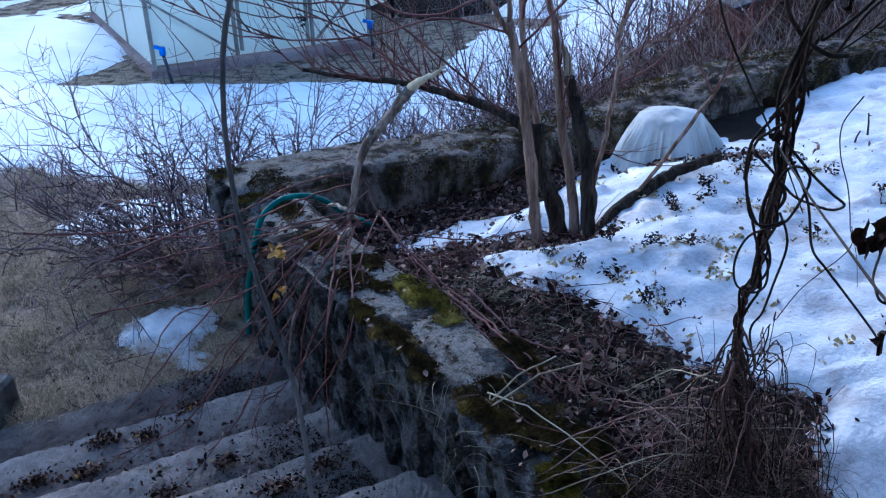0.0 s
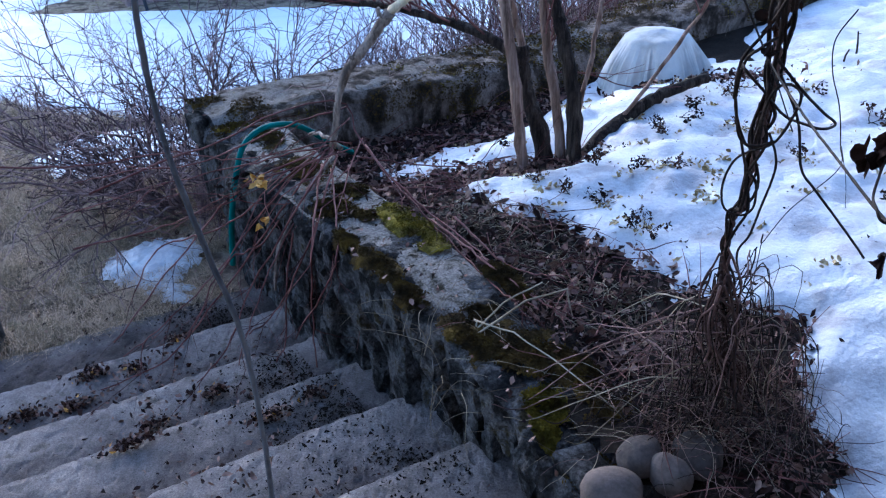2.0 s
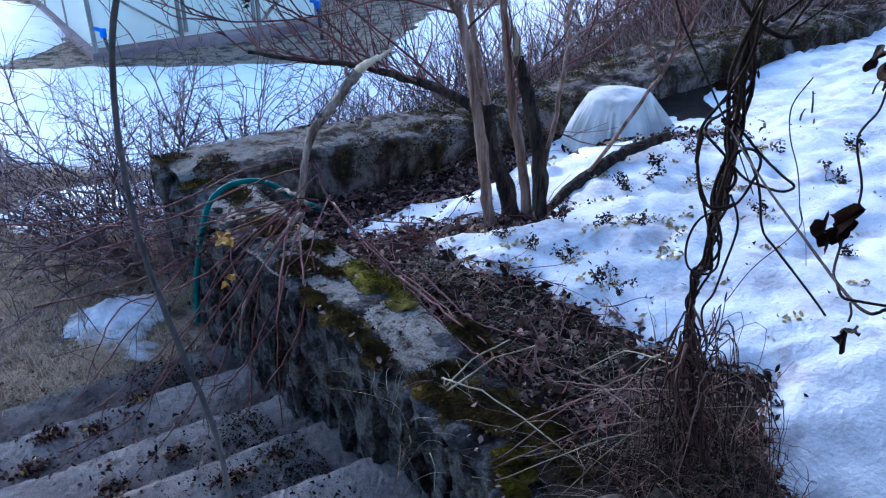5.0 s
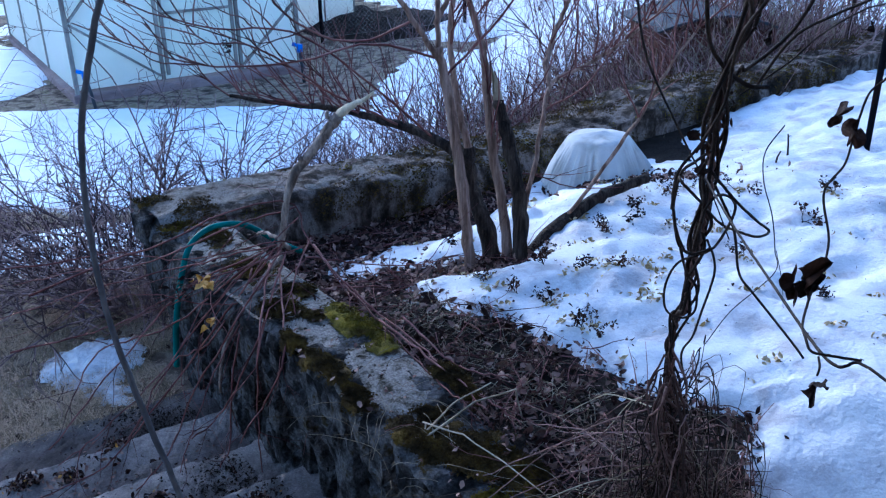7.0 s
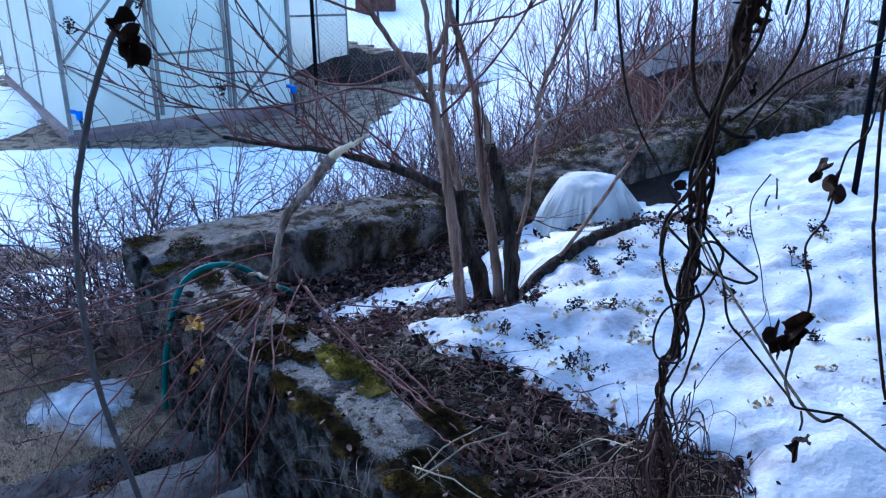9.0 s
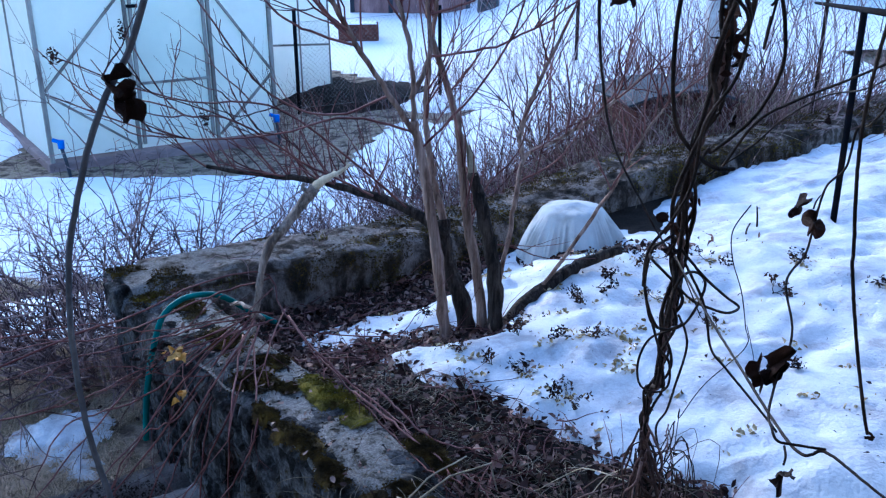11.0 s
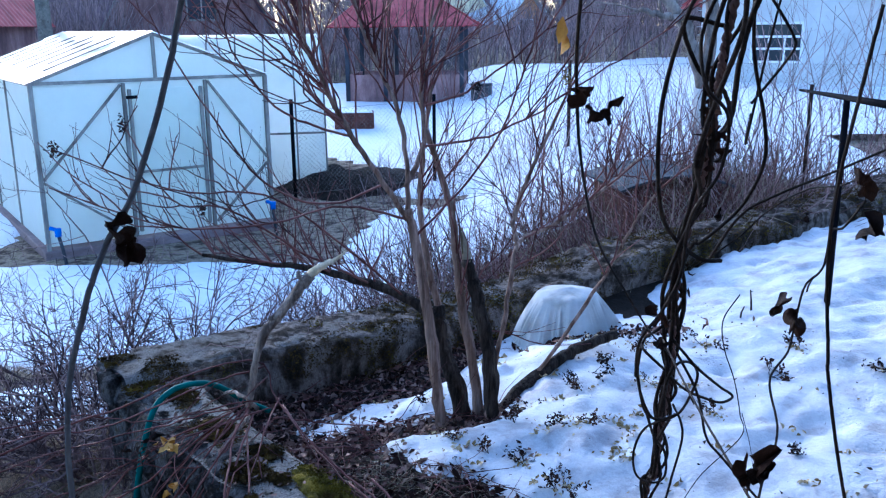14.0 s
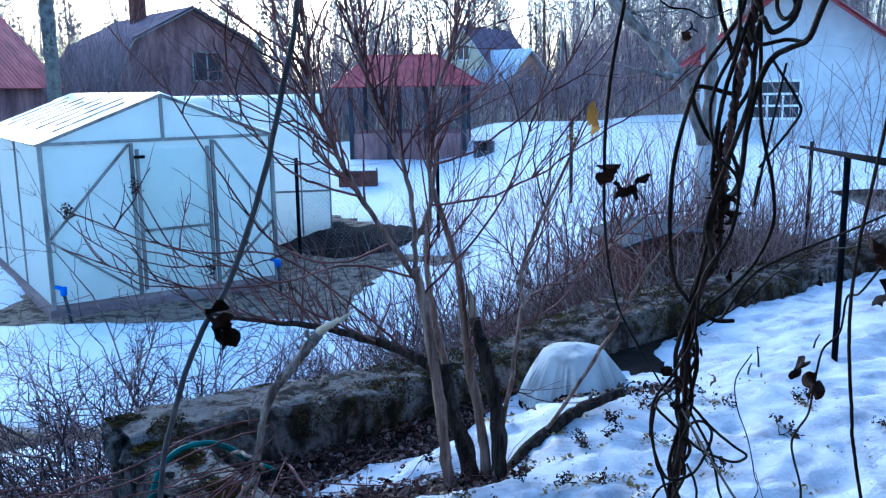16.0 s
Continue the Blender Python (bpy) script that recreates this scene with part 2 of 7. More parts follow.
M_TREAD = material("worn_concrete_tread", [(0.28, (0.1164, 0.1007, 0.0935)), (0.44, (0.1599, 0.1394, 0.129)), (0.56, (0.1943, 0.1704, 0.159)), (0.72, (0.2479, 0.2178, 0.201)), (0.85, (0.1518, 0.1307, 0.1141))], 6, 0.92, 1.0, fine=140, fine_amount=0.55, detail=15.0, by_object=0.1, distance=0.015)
tread_tone(M_TREAD)
M_MOSS = material("cushion_moss", [(0.3, (0.05237, 0.03402, 0.005491)), (0.5, (0.1047, 0.08316, 0.008237)), (0.72, (0.2095, 0.1512, 0.01373))], 14, 0.95, 1.0, fine=160, fine_amount=0.5, distance=0.01)
M_DARKMOSS = material("brown_moss", [(0.3, (0.0216, 0.0135, 0.00432)), (0.55, (0.0648, 0.0405, 0.0108)), (0.75, (0.1296, 0.08101, 0.0144))], 14, 0.95, 1.0, fine=160, fine_amount=0.5, distance=0.01)
# darker than M_SNOW: dirt, plus the shade of house and vines in the colour
M_DIRTYSHADEDSNOW = material("dirty_shaded_snow", [(0.3, (0.3929, 0.3746, 0.3838)), (0.44, (0.5208, 0.5162, 0.5345)), (0.6, (0.603, 0.603, 0.6168)), (0.8, (0.6395, 0.6395, 0.6395))], 5, 0.65, 0.6, bump_scale=48, fine=160, fine_amount=0.12, distance=0.015, spec=0.15)
M_GREYBRANCH = material("weathered_grey_branch", [(0.3, (0.0945, 0.072, 0.05775)), (0.5, (0.216, 0.168, 0.1365)), (0.75, (0.3645, 0.294, 0.2415))], 26, 0.9, 1.0, fine=120, fine_amount=0.5, stretch=(1, 1, 0.3), distance=0.01)
M_SPLINTER = material("fresh_pale_wood", [(0.3, (0.42, 0.33, 0.2)), (0.7, (0.68, 0.56, 0.38))], 20, 0.85, 0.6, fine=120, stretch=(1, 1, 0.2))
M_BUSH = material("knobbly_purple_brown_twig", [(0.3, (0.065, 0.0425, 0.04375)), (0.55, (0.1475, 0.0975, 0.095)), (0.75, (0.325, 0.225, 0.2063))], 6, 0.8, 0.3, fine=60, by_island=0.6)
M_NEARSTEM = material("grey_purple_stem", [(0.3, (0.07, 0.073, 0.09)), (0.7, (0.13, 0.133, 0.155))], 30, 0.85, 0.3, fine=120)
M_STONE = material("field_stone", [(0.3, (0.05355, 0.04309, 0.0381)), (0.55, (0.1033, 0.0814, 0.07033)), (0.75, (0.1377, 0.1053, 0.09087))], 5, 0.85, 0.5, fine=90, fine_amount=0.3, by_object=0.25, distance=0.006)
M_BARK = material("grey_bark", [(0.3, (0.09564, 0.05486, 0.03744)), (0.5, (0.202, 0.128, 0.0936)), (0.72, (0.3187, 0.2195, 0.1732))], 30, 0.85, 0.9, fine=110, fine_amount=0.5, stretch=(1, 1, 0.08), distance=0.008)
M_DARKBARK = material("dark_bark", [(0.3, (0.0125, 0.009, 0.007)), (0.5, (0.035, 0.025, 0.02)), (0.75, (0.08, 0.06, 0.045))], 32, 0.9, 1.0, fine=90, fine_amount=0.6, stretch=(1, 1, 0.15), distance=0.02)
M_TWIG = material("brown_twig", [(0.3, (0.04702, 0.0279, 0.0241)), (0.55, (0.1018, 0.05929, 0.05221)), (0.75, (0.1881, 0.1186, 0.1044))], 6, 0.8, 0.3, fine=60, by_island=0.5)
M_CANE = material("pinkish_tan_cane", [(0.3, (0.075, 0.043, 0.042)), (0.55, (0.19, 0.112, 0.108)), (0.75, (0.34, 0.225, 0.21))], 5, 0.75, 0.3, fine=50, by_island=0.6, spec=0.15)
M_REDTWIG = material("red_brown_cane", [(0.3, (0.04788, 0.01509, 0.01355)), (0.5, (0.1094, 0.03771, 0.03387)), (0.75, (0.1915, 0.08618, 0.0739))], 5, 0.7, 0.3, fine=50, by_island=0.5, spec=0.15)
M_STRAW = material("bleached_stalk", [(0.3, (0.12, 0.09, 0.05625)), (0.55, (0.225, 0.1762, 0.1162)), (0.75, (0.315, 0.2625, 0.1875))], 6, 0.8, 0.3, fine=50, by_island=0.5)
M_VINE = material("dark_vine_stem", [(0.3, (0.005491, 0.003775, 0.003431)), (0.55, (0.01716, 0.01098, 0.008923)), (0.75, (0.03775, 0.02574, 0.01991))], 14, 0.75, 0.8, fine=80, fine_amount=0.5, by_island=0.3, distance=0.004)
M_DEADLEAF = material("withered_leaf", [(0.3, (0.01008, 0.005082, 0.00462)), (0.55, (0.02772, 0.01294, 0.00924)), (0.75, (0.06048, 0.02772, 0.01617))], 20, 0.8, 0.5, fine=90, by_object=0.3)
M_LITTER = material("fallen_leaf", [(0.2, (0.0237, 0.0117, 0.0101)), (0.45, (0.0697, 0.0348, 0.0279)), (0.62, (0.145, 0.0756, 0.058)), (0.85, (0.264, 0.165, 0.126))], 3, 0.75, 0.4, fine=50, by_island=0.9)
M_YELLOW = material("yellow_leaf", [(0.3, (0.3, 0.136, 0.018)), (0.6, (0.5, 0.256, 0.042)), (0.8, (0.6, 0.344, 0.096))], 20, 0.7, 0.3, fine=80, by_island=0.4, by_object=0.2)
M_FADED = material("pale_flower_head", [(0.3, (0.22, 0.15, 0.06)), (0.6, (0.42, 0.31, 0.15)), (0.8, (0.55, 0.45, 0.28))], 20, 0.85, 0.3, fine=80, by_island=0.5)
M_GRASS = material("dry_grass_blade", [(0.3, (0.1696, 0.1264, 0.07439)), (0.55, (0.3732, 0.2677, 0.1653)), (0.75, (0.5767, 0.4165, 0.281))], 2, 0.85, 0, by_island=0.6)
M_CLOTH = material("white_cover_cloth", [(0.3, (0.3676, 0.3533, 0.3279)), (0.5, (0.5, 0.4858, 0.4621)), (0.75, (0.5588, 0.552, 0.5291))], 5, 0.9, 0.3, fine=220, fine_amount=0.08, distance=0.002)
M_WOODGREY = material("grey_timber", [(0.3, (0.12, 0.1087, 0.0975)), (0.55, (0.225, 0.21, 0.1875)), (0.75, (0.3, 0.2775, 0.2475))], 6, 0.85, 0.4, fine=60, by_object=0.15, stretch=(1, 1, 0.2))
M_TEAL = material("teal_hose", [(0.3, (0, 0.06864, 0.06336)), (0.6, (0.00264, 0.1109, 0.1003)), (0.8, (0.01056, 0.1478, 0.132))], 8, 0.6, 0.1, fine=60, fine_amount=0.15, spec=0.12)
M_BLUE = material("blue_plastic", [(0.3, (0.0, 0.06, 0.35)), (0.7, (0.01, 0.14, 0.6))], 8, 0.4, 0.1, fine=60, fine_amount=0.15, spec=0.5)
M_BLACKPIPE = material("black_pipe", [(0.3, (0.012, 0.014, 0.02)), (0.7, (0.03, 0.035, 0.045))], 8, 0.5, 0.1, fine=60, spec=0.4)
M_IRON = material("dark_painted_iron", [(0.3, (0.003402, 0.003969, 0.00567)), (0.6, (0.006234, 0.006804, 0.009636)), (0.8, (0.01361, 0.007938, 0.00567))], 7, 0.95, 0.3, fine=60, spec=0.03)
M_RUST = material("rusty_steel", [(0.3, (0.0125, 0.0075, 0.00625)), (0.6, (0.0325, 0.0175, 0.0125)), (0.8, (0.05, 0.0275, 0.0175))], 7, 0.8, 0.4, fine=60)
M_REDROOF = material("red_metal_roof", [(0.3, (0.2, 0.03, 0.035)), (0.6, (0.33, 0.055, 0.06)), (0.8, (0.4, 0.09, 0.085))], 1.5, 0.55, 0.1, fine=25, fine_amount=0.15)
# M_BROWNROOF and M_BROWNWALL are lightened and blued for haze before the far house
M_BROWNROOF = material("brown_metal_roof", [(0.3, (0.09408, 0.0672, 0.084)), (0.7, (0.1747, 0.121, 0.1512))], 1.5, 0.9, 0.1, fine=25, fine_amount=0.15)
M_SILVERROOF = material("pale_metal_roof", [(0.3, (0.5, 0.55, 0.62)), (0.7, (0.68, 0.72, 0.78))], 1.5, 0.4, 0.1, fine=25, fine_amount=0.12)
M_BROWNWALL = material("brown_plank_wall", [(0.3, (0.1134, 0.0648, 0.06426)), (0.55, (0.2106, 0.1215, 0.1147)), (0.8, (0.324, 0.1944, 0.1836))], 2, 0.85, 0.3, fine=40, stretch=(1, 1, 0.3))
M_LOGWALL = material("orange_log_wall", [(0.3, (0.288, 0.135, 0.063)), (0.7, (0.54, 0.27, 0.135))], 2, 0.8, 0.3, fine=40, stretch=(1, 1, 3))
M_GREYWALL = material("dark_grey_boards", [(0.3, (0.021, 0.0228, 0.03)), (0.7, (0.054, 0.054, 0.066))], 2, 0.85, 0.3, fine=40)
M_WHITEWALL = material("white_siding", [(0.3, (0.5148, 0.5148, 0.5148)), (0.7, (0.624, 0.624, 0.624))], 1.2, 0.6, 0.1, fine=30, fine_amount=0.06)
# for the unseen wall; its grey sets the light thrown back on near stems
M_GREYBOARD = material("grey_weathered_boards", [(0.3, (0.15, 0.165, 0.19)), (0.6, (0.21, 0.23, 0.26)), (0.8, (0.25, 0.27, 0.3))], 2, 0.85, 0.3, fine=40, stretch=(1, 1, 0.3))
M_PLINTH = material("faded_red_board", [(0.3, (0.15, 0.105, 0.1)), (0.6, (0.23, 0.17, 0.165)), (0.8, (0.28, 0.22, 0.21))], 3, 0.85, 0.3, fine=40, stretch=(0.3, 0.3, 1))
M_YELLOWWALL = material("pale_yellow_wall", [(0.3, (0.715, 0.624, 0.416)), (0.7, (0.884, 0.78, 0.546))], 1.2, 0.8, 0.1, fine=30, fine_amount=0.06)
M_WHITEPAINT = material("white_paint", [(0.3, (0.7, 0.7, 0.7)), (0.7, (0.82, 0.82, 0.82))], 3, 0.6, 0.1, fine=30, fine_amount=0.06)
M_BRICK = material("red_board", [(0.3, (0.06, 0.0225, 0.0175)), (0.55, (0.1, 0.04, 0.03)), (0.8, (0.135, 0.06, 0.045))], 6, 0.9, 0.4, fine=60)
M_TARP = material("dark_roofing_felt", [(0.3, (0.03, 0.033, 0.039)), (0.7, (0.072, 0.078, 0.09))], 4, 0.7, 0.4, fine=50)
# M_NEEDLE, M_FARTWIG and M_PINEBARK are lightened: the far wood's haze, mixed in
M_NEEDLE = material("hazy_pine_needles", [(0.3, (0.0495, 0.084, 0.0741)), (0.7, (0.1485, 0.196, 0.1729))], 1, 0.9, 0.0, by_island=0.4)
M_BIRCH = material("birch_bark", [(0.35, (0.05, 0.045, 0.04)), (0.48, (0.42, 0.4, 0.38)), (0.8, (0.6, 0.58, 0.55))], 3, 0.8, 0.2, fine=20, by_island=0.3, stretch=(1, 1, 0.6))
M_FARTWIG = material("far_twigs", [(0.3, (0.1452, 0.1081, 0.1052)), (0.7, (0.3527, 0.2556, 0.2526))], 1, 0.9, 0, by_island=0.6)
M_PINEBARK = material("pine_bark", [(0.3, (0.1625, 0.08937, 0.05687)), (0.7, (0.39, 0.2275, 0.1463))], 2, 0.9, 0.2, by_island=0.5)
M_LIME = material("limewashed_bark", [(0.3, (0.3, 0.28, 0.26)), (0.5, (0.5, 0.48, 0.46)), (0.8, (0.62, 0.6, 0.58))], 6, 0.9, 0.6, fine=50, stretch=(1, 1, 0.4))
M_APPLE = material("apple_bark", [(0.3, (0.099, 0.08075, 0.07098)), (0.55, (0.2178, 0.1805, 0.1622)), (0.8, (0.3366, 0.285, 0.2535))], 7, 0.9, 0.7, fine=50, stretch=(1, 1, 0.4))


def sheet_plastic(name, tint):
    m = material(name, [(0.25, tuple(c * 0.82 for c in tint)), (0.6, tint), (0.8, tuple(min(0.9, c * 1.05) for c in tint))], 1.2, 0.35, 0.0, fine=9, fine_amount=0.07, spec=0.5)
    n, l = m.node_tree.nodes, m.node_tree.links
    tr = n.new("ShaderNodeBsdfTranslucent")
    tr.inputs["Color"].default_value = (*tint, 1)
    mix = n.new("ShaderNodeMixShader")
    mix.inputs[0].default_value = 0.68
    l.new(n["Principled BSDF"].outputs[0], mix.inputs[1])
    l.new(tr.outputs[0], mix.inputs[2])
    l.new(mix.outputs[0], n["Material Output"].inputs["Surface"])
    return m


M_POLY = sheet_plastic("milky_polycarbonate", (0.92, 0.94, 0.89))
M_ROOFPOLY = sheet_plastic("glossy_polycarbonate_roof", (0.78, 0.82, 0.83))
M_ROOFPOLY.node_tree.nodes["Principled BSDF"].inputs["Roughness"].default_value = 0.22
M_ROOFPOLY.node_tree.nodes["Principled BSDF"].inputs["Specular IOR Level"].default_value = 0.9


def glass_pane():
    m = bpy.data.materials.new("window_glass")
    m.use_nodes = True
    b = m.node_tree.nodes["Principled BSDF"]
    b.inputs["Base Color"].default_value = (0.03, 0.04, 0.05, 1)
    b.inputs["Roughness"].default_value = 0.05
    b.inputs["Specular IOR Level"].default_value = 0.7
    return m


M_GLASS = glass_pane()

# ---- the lie of the land ----
WALL_DIR = np.array([-0.569, 0.822])        # along the near wall, away from the house
FAR_DIR = np.array([0.829, 0.559])          # along the far wall
CORNER = np.array([-1.77, 4.67])            # outer corner of the two walls
DOWN = np.array([-0.537, 0.843])            # down the stairs
NOSE, GOING = 0.44, 0.517                   # first nosing, and from one to the next
ALONG = np.array([0.843, 0.537])            # along a step


def land(x, y):
    """Height of the garden outside the terrace."""
    x, y = np.asarray(x, float), np.asarray(y, float)
    z = 0.6 * sst(0.3, 3.2, x) * sst(5.0, 8.0, y) + 0.045 * np.clip(y - 14, 0, 34)
    z = z + 0.35 * sst(-1.2, 1.5, x) * sst(8, 13, y) * (1 - sst(16, 24, y)) * 0.3
    return z + 0.05 * (fbm(x * 0.7, y * 0.7, 2.0) - 0.5)


def wall_s(x, y):
    """Metres past the near wall's outer line towards the bed, and past the far wall's back line."""
    dx, dy = np.asarray(x) - CORNER[0], np.asarray(y) - CORNER[1]
    return dx * 0.822 + dy * 0.569, dx * 0.559 - dy * 0.829


def bed(x, y):
    """Height of the soil in the terrace bed."""
    near, far = wall_s(x, y)
    z = 0.97 - 0.24 * (1 - sst(0.3, 1.7, far - 0.5)) * (1 - 0.7 * sst(1.2, 4.5, near))
    fall = 0.95 - 0.25 * np.asarray(x) + 0.55 * np.asarray(y)
    z = z - 0.55 * np.clip(2.0 - fall, 0, 1.2) * sst(0.8, 1.0, x)
    return z + 0.03 * (fbm(np.asarray(x) * 3, np.asarray(y) * 3, 5.0) - 0.5)


def grid_mesh(name, x0, x1, y0, y1, step, height, material, keep=None, smooth=True):
    xs, ys = np.arange(x0, x1 + step / 2, step), np.arange(y0, y1 + step / 2, step)
    gx, gy = np.meshgrid(xs, ys)
    gz = height(gx, gy)
    nx, ny = len(xs), len(ys)
    ok = np.ones(gx.shape, bool) if keep is None else keep(gx, gy)
    cell = ok[:-1, :-1] | ok[1:, :-1] | ok[:-1, 1:] | ok[1:, 1:]
    jj, ii = np.nonzero(cell)
    a = jj * nx + ii
    faces = np.stack([a, a + 1, a + nx + 1, a + nx], 1)
    used = np.unique(faces)
    remap = np.full(nx * ny, -1)
    remap[used] = np.arange(len(used))
    v = np.stack([gx.ravel(), gy.ravel(), gz.ravel()], 1)[used]
    return mesh_of(name, v, remap[faces].tolist(), material, smooth)


# garden ground: one sheet, fine near, coarse to the horizon
def ground_mesh():
    ax = np.concatenate([[-900, -400, -200, -110], np.arange(-60, -12, 4), np.arange(-12, 16, 0.4), np.arange(16, 61, 4), [110, 200, 400, 900]])
    ay = np.concatenate([[-300, -120, -50, -20], np.arange(-10, 24, 0.4), np.arange(24, 70, 3), [100, 160, 300, 600, 1500]])
    gx, gy = np.meshgrid(ax, ay)
    gz = land(gx, gy)
    near, far = wall_s(gx, gy)
    gz = np.where((near > 0.25) & (far > 0.25), -0.1, gz)
    nx = len(ax)
    faces = [(j * nx + i, j * nx + i + 1, (j + 1) * nx + i + 1, (j + 1) * nx + i) for j in range(len(ay) - 1) for i in range(nx - 1)]
    return mesh_of("ground", np.stack([gx.ravel(), gy.ravel(), gz.ravel()], 1), faces, M_GROUND, True)


tagged(new("ground", ground_mesh()), "dry brown garden turf with old leaves", "ground", kind="structure")


def in_bed(x, y):
    near, far = wall_s(x, y)
    return (near > 0.2) & (far > 0.25)


tagged(new("terrace_ground", grid_mesh("terrace_ground", -1.8, 9.0, -4.0, 13.0, 0.06, bed, M_SOIL, in_bed)), "dark leafy soil of the raised terrace bed", "ground", kind="structure")


# ---- snow ----
def blob(x, y, cx, cy, rx, ry, turn=0):
    """Positive inside an ellipse: about the share of its radius that is left."""
    a = radians(turn)
    u, v = (x - cx) * math.cos(a) + (y - cy) * math.sin(a), -(x - cx) * math.sin(a) + (y - cy) * math.cos(a)
    return (1 - np.sqrt((u / rx) ** 2 + (v / ry) ** 2)) * min(rx, ry)


def garden_snow(x, y):
    """Depth of snow on the garden; below zero where there is none."""
    d = blob(x, y, -6.3, 8.9, 3.6, 1.7, 0)
    d = np.maximum(d, blob(x, y, -2.6, 8.8, 2.6, 1.75, 8))
    d = np.maximum(d, blob(x, y, -9.0, 11.6, 3.6, 3.3, 35))
    d = np.maximum(d, blob(x, y, -2.75, 6.3, 0.85, 0.5, 12))
    d = np.maximum(d, blob(x, y, -0.1, 10.3, 0.8, 3.3, 2))
    d = np.maximum(d, blob(x, y, -4.2, 9.5, 2.6, 1.05, 4))
    # the field behind the fence
    d = np.maximum(d, np.minimum(np.minimum(y - 18.5 + 1.2 * np.clip(x + 2, -1, 4), 32.5 + 2 * sst(6, 9, x) - y), 2.0) * sst(-6, -3, x + 0.08 * y))
    d = np.maximum(d, blob(x, y, 8.0, 13.0, 5.2, 4.2, 10))
    d = np.maximum(d, blob(x, y, 1.0, 15.2, 1.6, 1.2, 0))
    d = np.maximum(d, blob(x, y, 0.9, 10.9, 1.5, 1.0, 0))
    d = np.maximum(d, blob(x, y, 3.2, 12.6, 3.0, 2.4, 0))
    d = d + 0.5 * (fbm(x * 1.3, y * 1.3, 9.0) - 0.5) * np.clip(0.4 + 0.5 * d, 0.25, 1) + 0.22 * (fbm(x * 6, y * 6, 3.0) - 0.52)
    # thawed under the canes along the wall
    near, far = wall_s(x, y)
    d = np.minimum(d, 0.5 * (-2.9 - far) + 2.5 * (1 - sst(0.1, 0.8, x)) + 1.2 * sst(4.5, 6.5, x) + 0.6 * (fbm(x * 1.6, y * 1.6, 12.0) - 0.5))
    edge = 0.05 * np.clip(d / 0.18, -1, 1) + 0.09 * sst(0.1, 1.6, d)
    return edge + 0.05 * sst(0, 0.5, d) * (fbm(x * 2.2, y * 2.2, 4.0) - 0.5)


def corner_snow(x, y):
    """The thin granular patch left in the corner by the steps."""
    d = np.maximum(blob(x, y, -2.1, 4.6, 0.25, 0.22, 40), blob(x, y, -1.92, 4.3, 0.07, 0.2, 40))
    d = d + 0.1 * (fbm(x * 5, y * 5, 2.0) - 0.5) + 0.16 * (fbm(x * 17, y * 17, 6.0) - 0.52)
    return 0.035 * np.clip(d / 0.1, -1, 1) + 0.02 * (fbm(x * 24, y * 24, 3.0) - 0.5)


def off_terrace(x, y):
    near, far = wall_s(x, y)
    return (near < 0.1) | (far < 0.1)


for name, x0, x1, y0, y1, step in (("snow_lawn", -13.0, 7.0, 3.8, 15.2, 0.07), ("snow_field", -13.0, 30.0, 15.2, 60.0, 0.35)):
    me = grid_mesh("snow", x0, x1, y0, y1, step, lambda x, y: land(x, y) + garden_snow(x, y), M_SNOW, lambda x, y: (garden_snow(x, y) > -0.03) & off_terrace(x, y))
    tagged(new("snow_cover", me), "old settled snow lying in patches on the garden", "snow", kind="stuff")


me = grid_mesh("snow", -2.75, -1.35, 3.6, 5.1, 0.016, lambda x, y: np.maximum(land(x, y), 0.03) + corner_snow(x, y), M_DIRTYSHADEDSNOW, lambda x, y: (corner_snow(x, y) > -0.01) & off_terrace(x, y))
tagged(new("snow_cover", me), "thin granular snow patch in the corner by the steps", "snow", kind="stuff")


def terrace_snow(x, y):
    near, far = wall_s(x, y)
    # the open ground: beside the near wall and along the foot of the far wall
    d = np.minimum(0.7 * x + 0.71 * y - 2.44 - 0.1 * (1 - sst(-0.35, 0.0, x)), far - 0.6 - 0.4 * (1 - sst(-0.1, 0.7, x)) - 0.42 * np.exp(-((x - 1.75) / 0.7) ** 2) - 0.4 * sst(1.4, 2.2, x))
    d = np.minimum(d, np.where(y < 2.6, x - 0.87 - 0.2 * (y - 1.94), 9))
    d = np.maximum(d, np.minimum(x - 0.87 - 0.2 * (y - 1.94), 1.5) * sst(-6, 0, y - 1) - 3 * (far < 0.62))
    d = np.maximum(d, blob(x, y, -0.2, 4.4, 0.42, 0.22, 22))
    d = np.minimum(d, -1.3 * blob(x, y, -0.15, 3.95, 0.4, 0.16, 10))
    d = np.minimum(d, 0.03 - blob(x, y, 0.2, 4.02, 0.24, 0.12, 10) * 1.2)
    d = np.minimum(d, -blob(x, y, 0.55, 2.15, 0.36, 0.45, 20))
    d = d + 0.2 * (fbm(x * 4, y * 4, 1.0) - 0.5) + 0.16 * (fbm(x * 13, y * 13, 5.0) - 0.5)
    mound = 0.09 * sst(0, 0.8, blob(x, y, 0.75, 4.55, 0.8, 0.8, 0)) + 0.1 * sst(0, 1.0, blob(x, y, 1.5, 2.0, 0.9, 1.3, 0)) + 0.17 * sst(1.4, 4.6, x) * sst(0.3, 1.6, far)
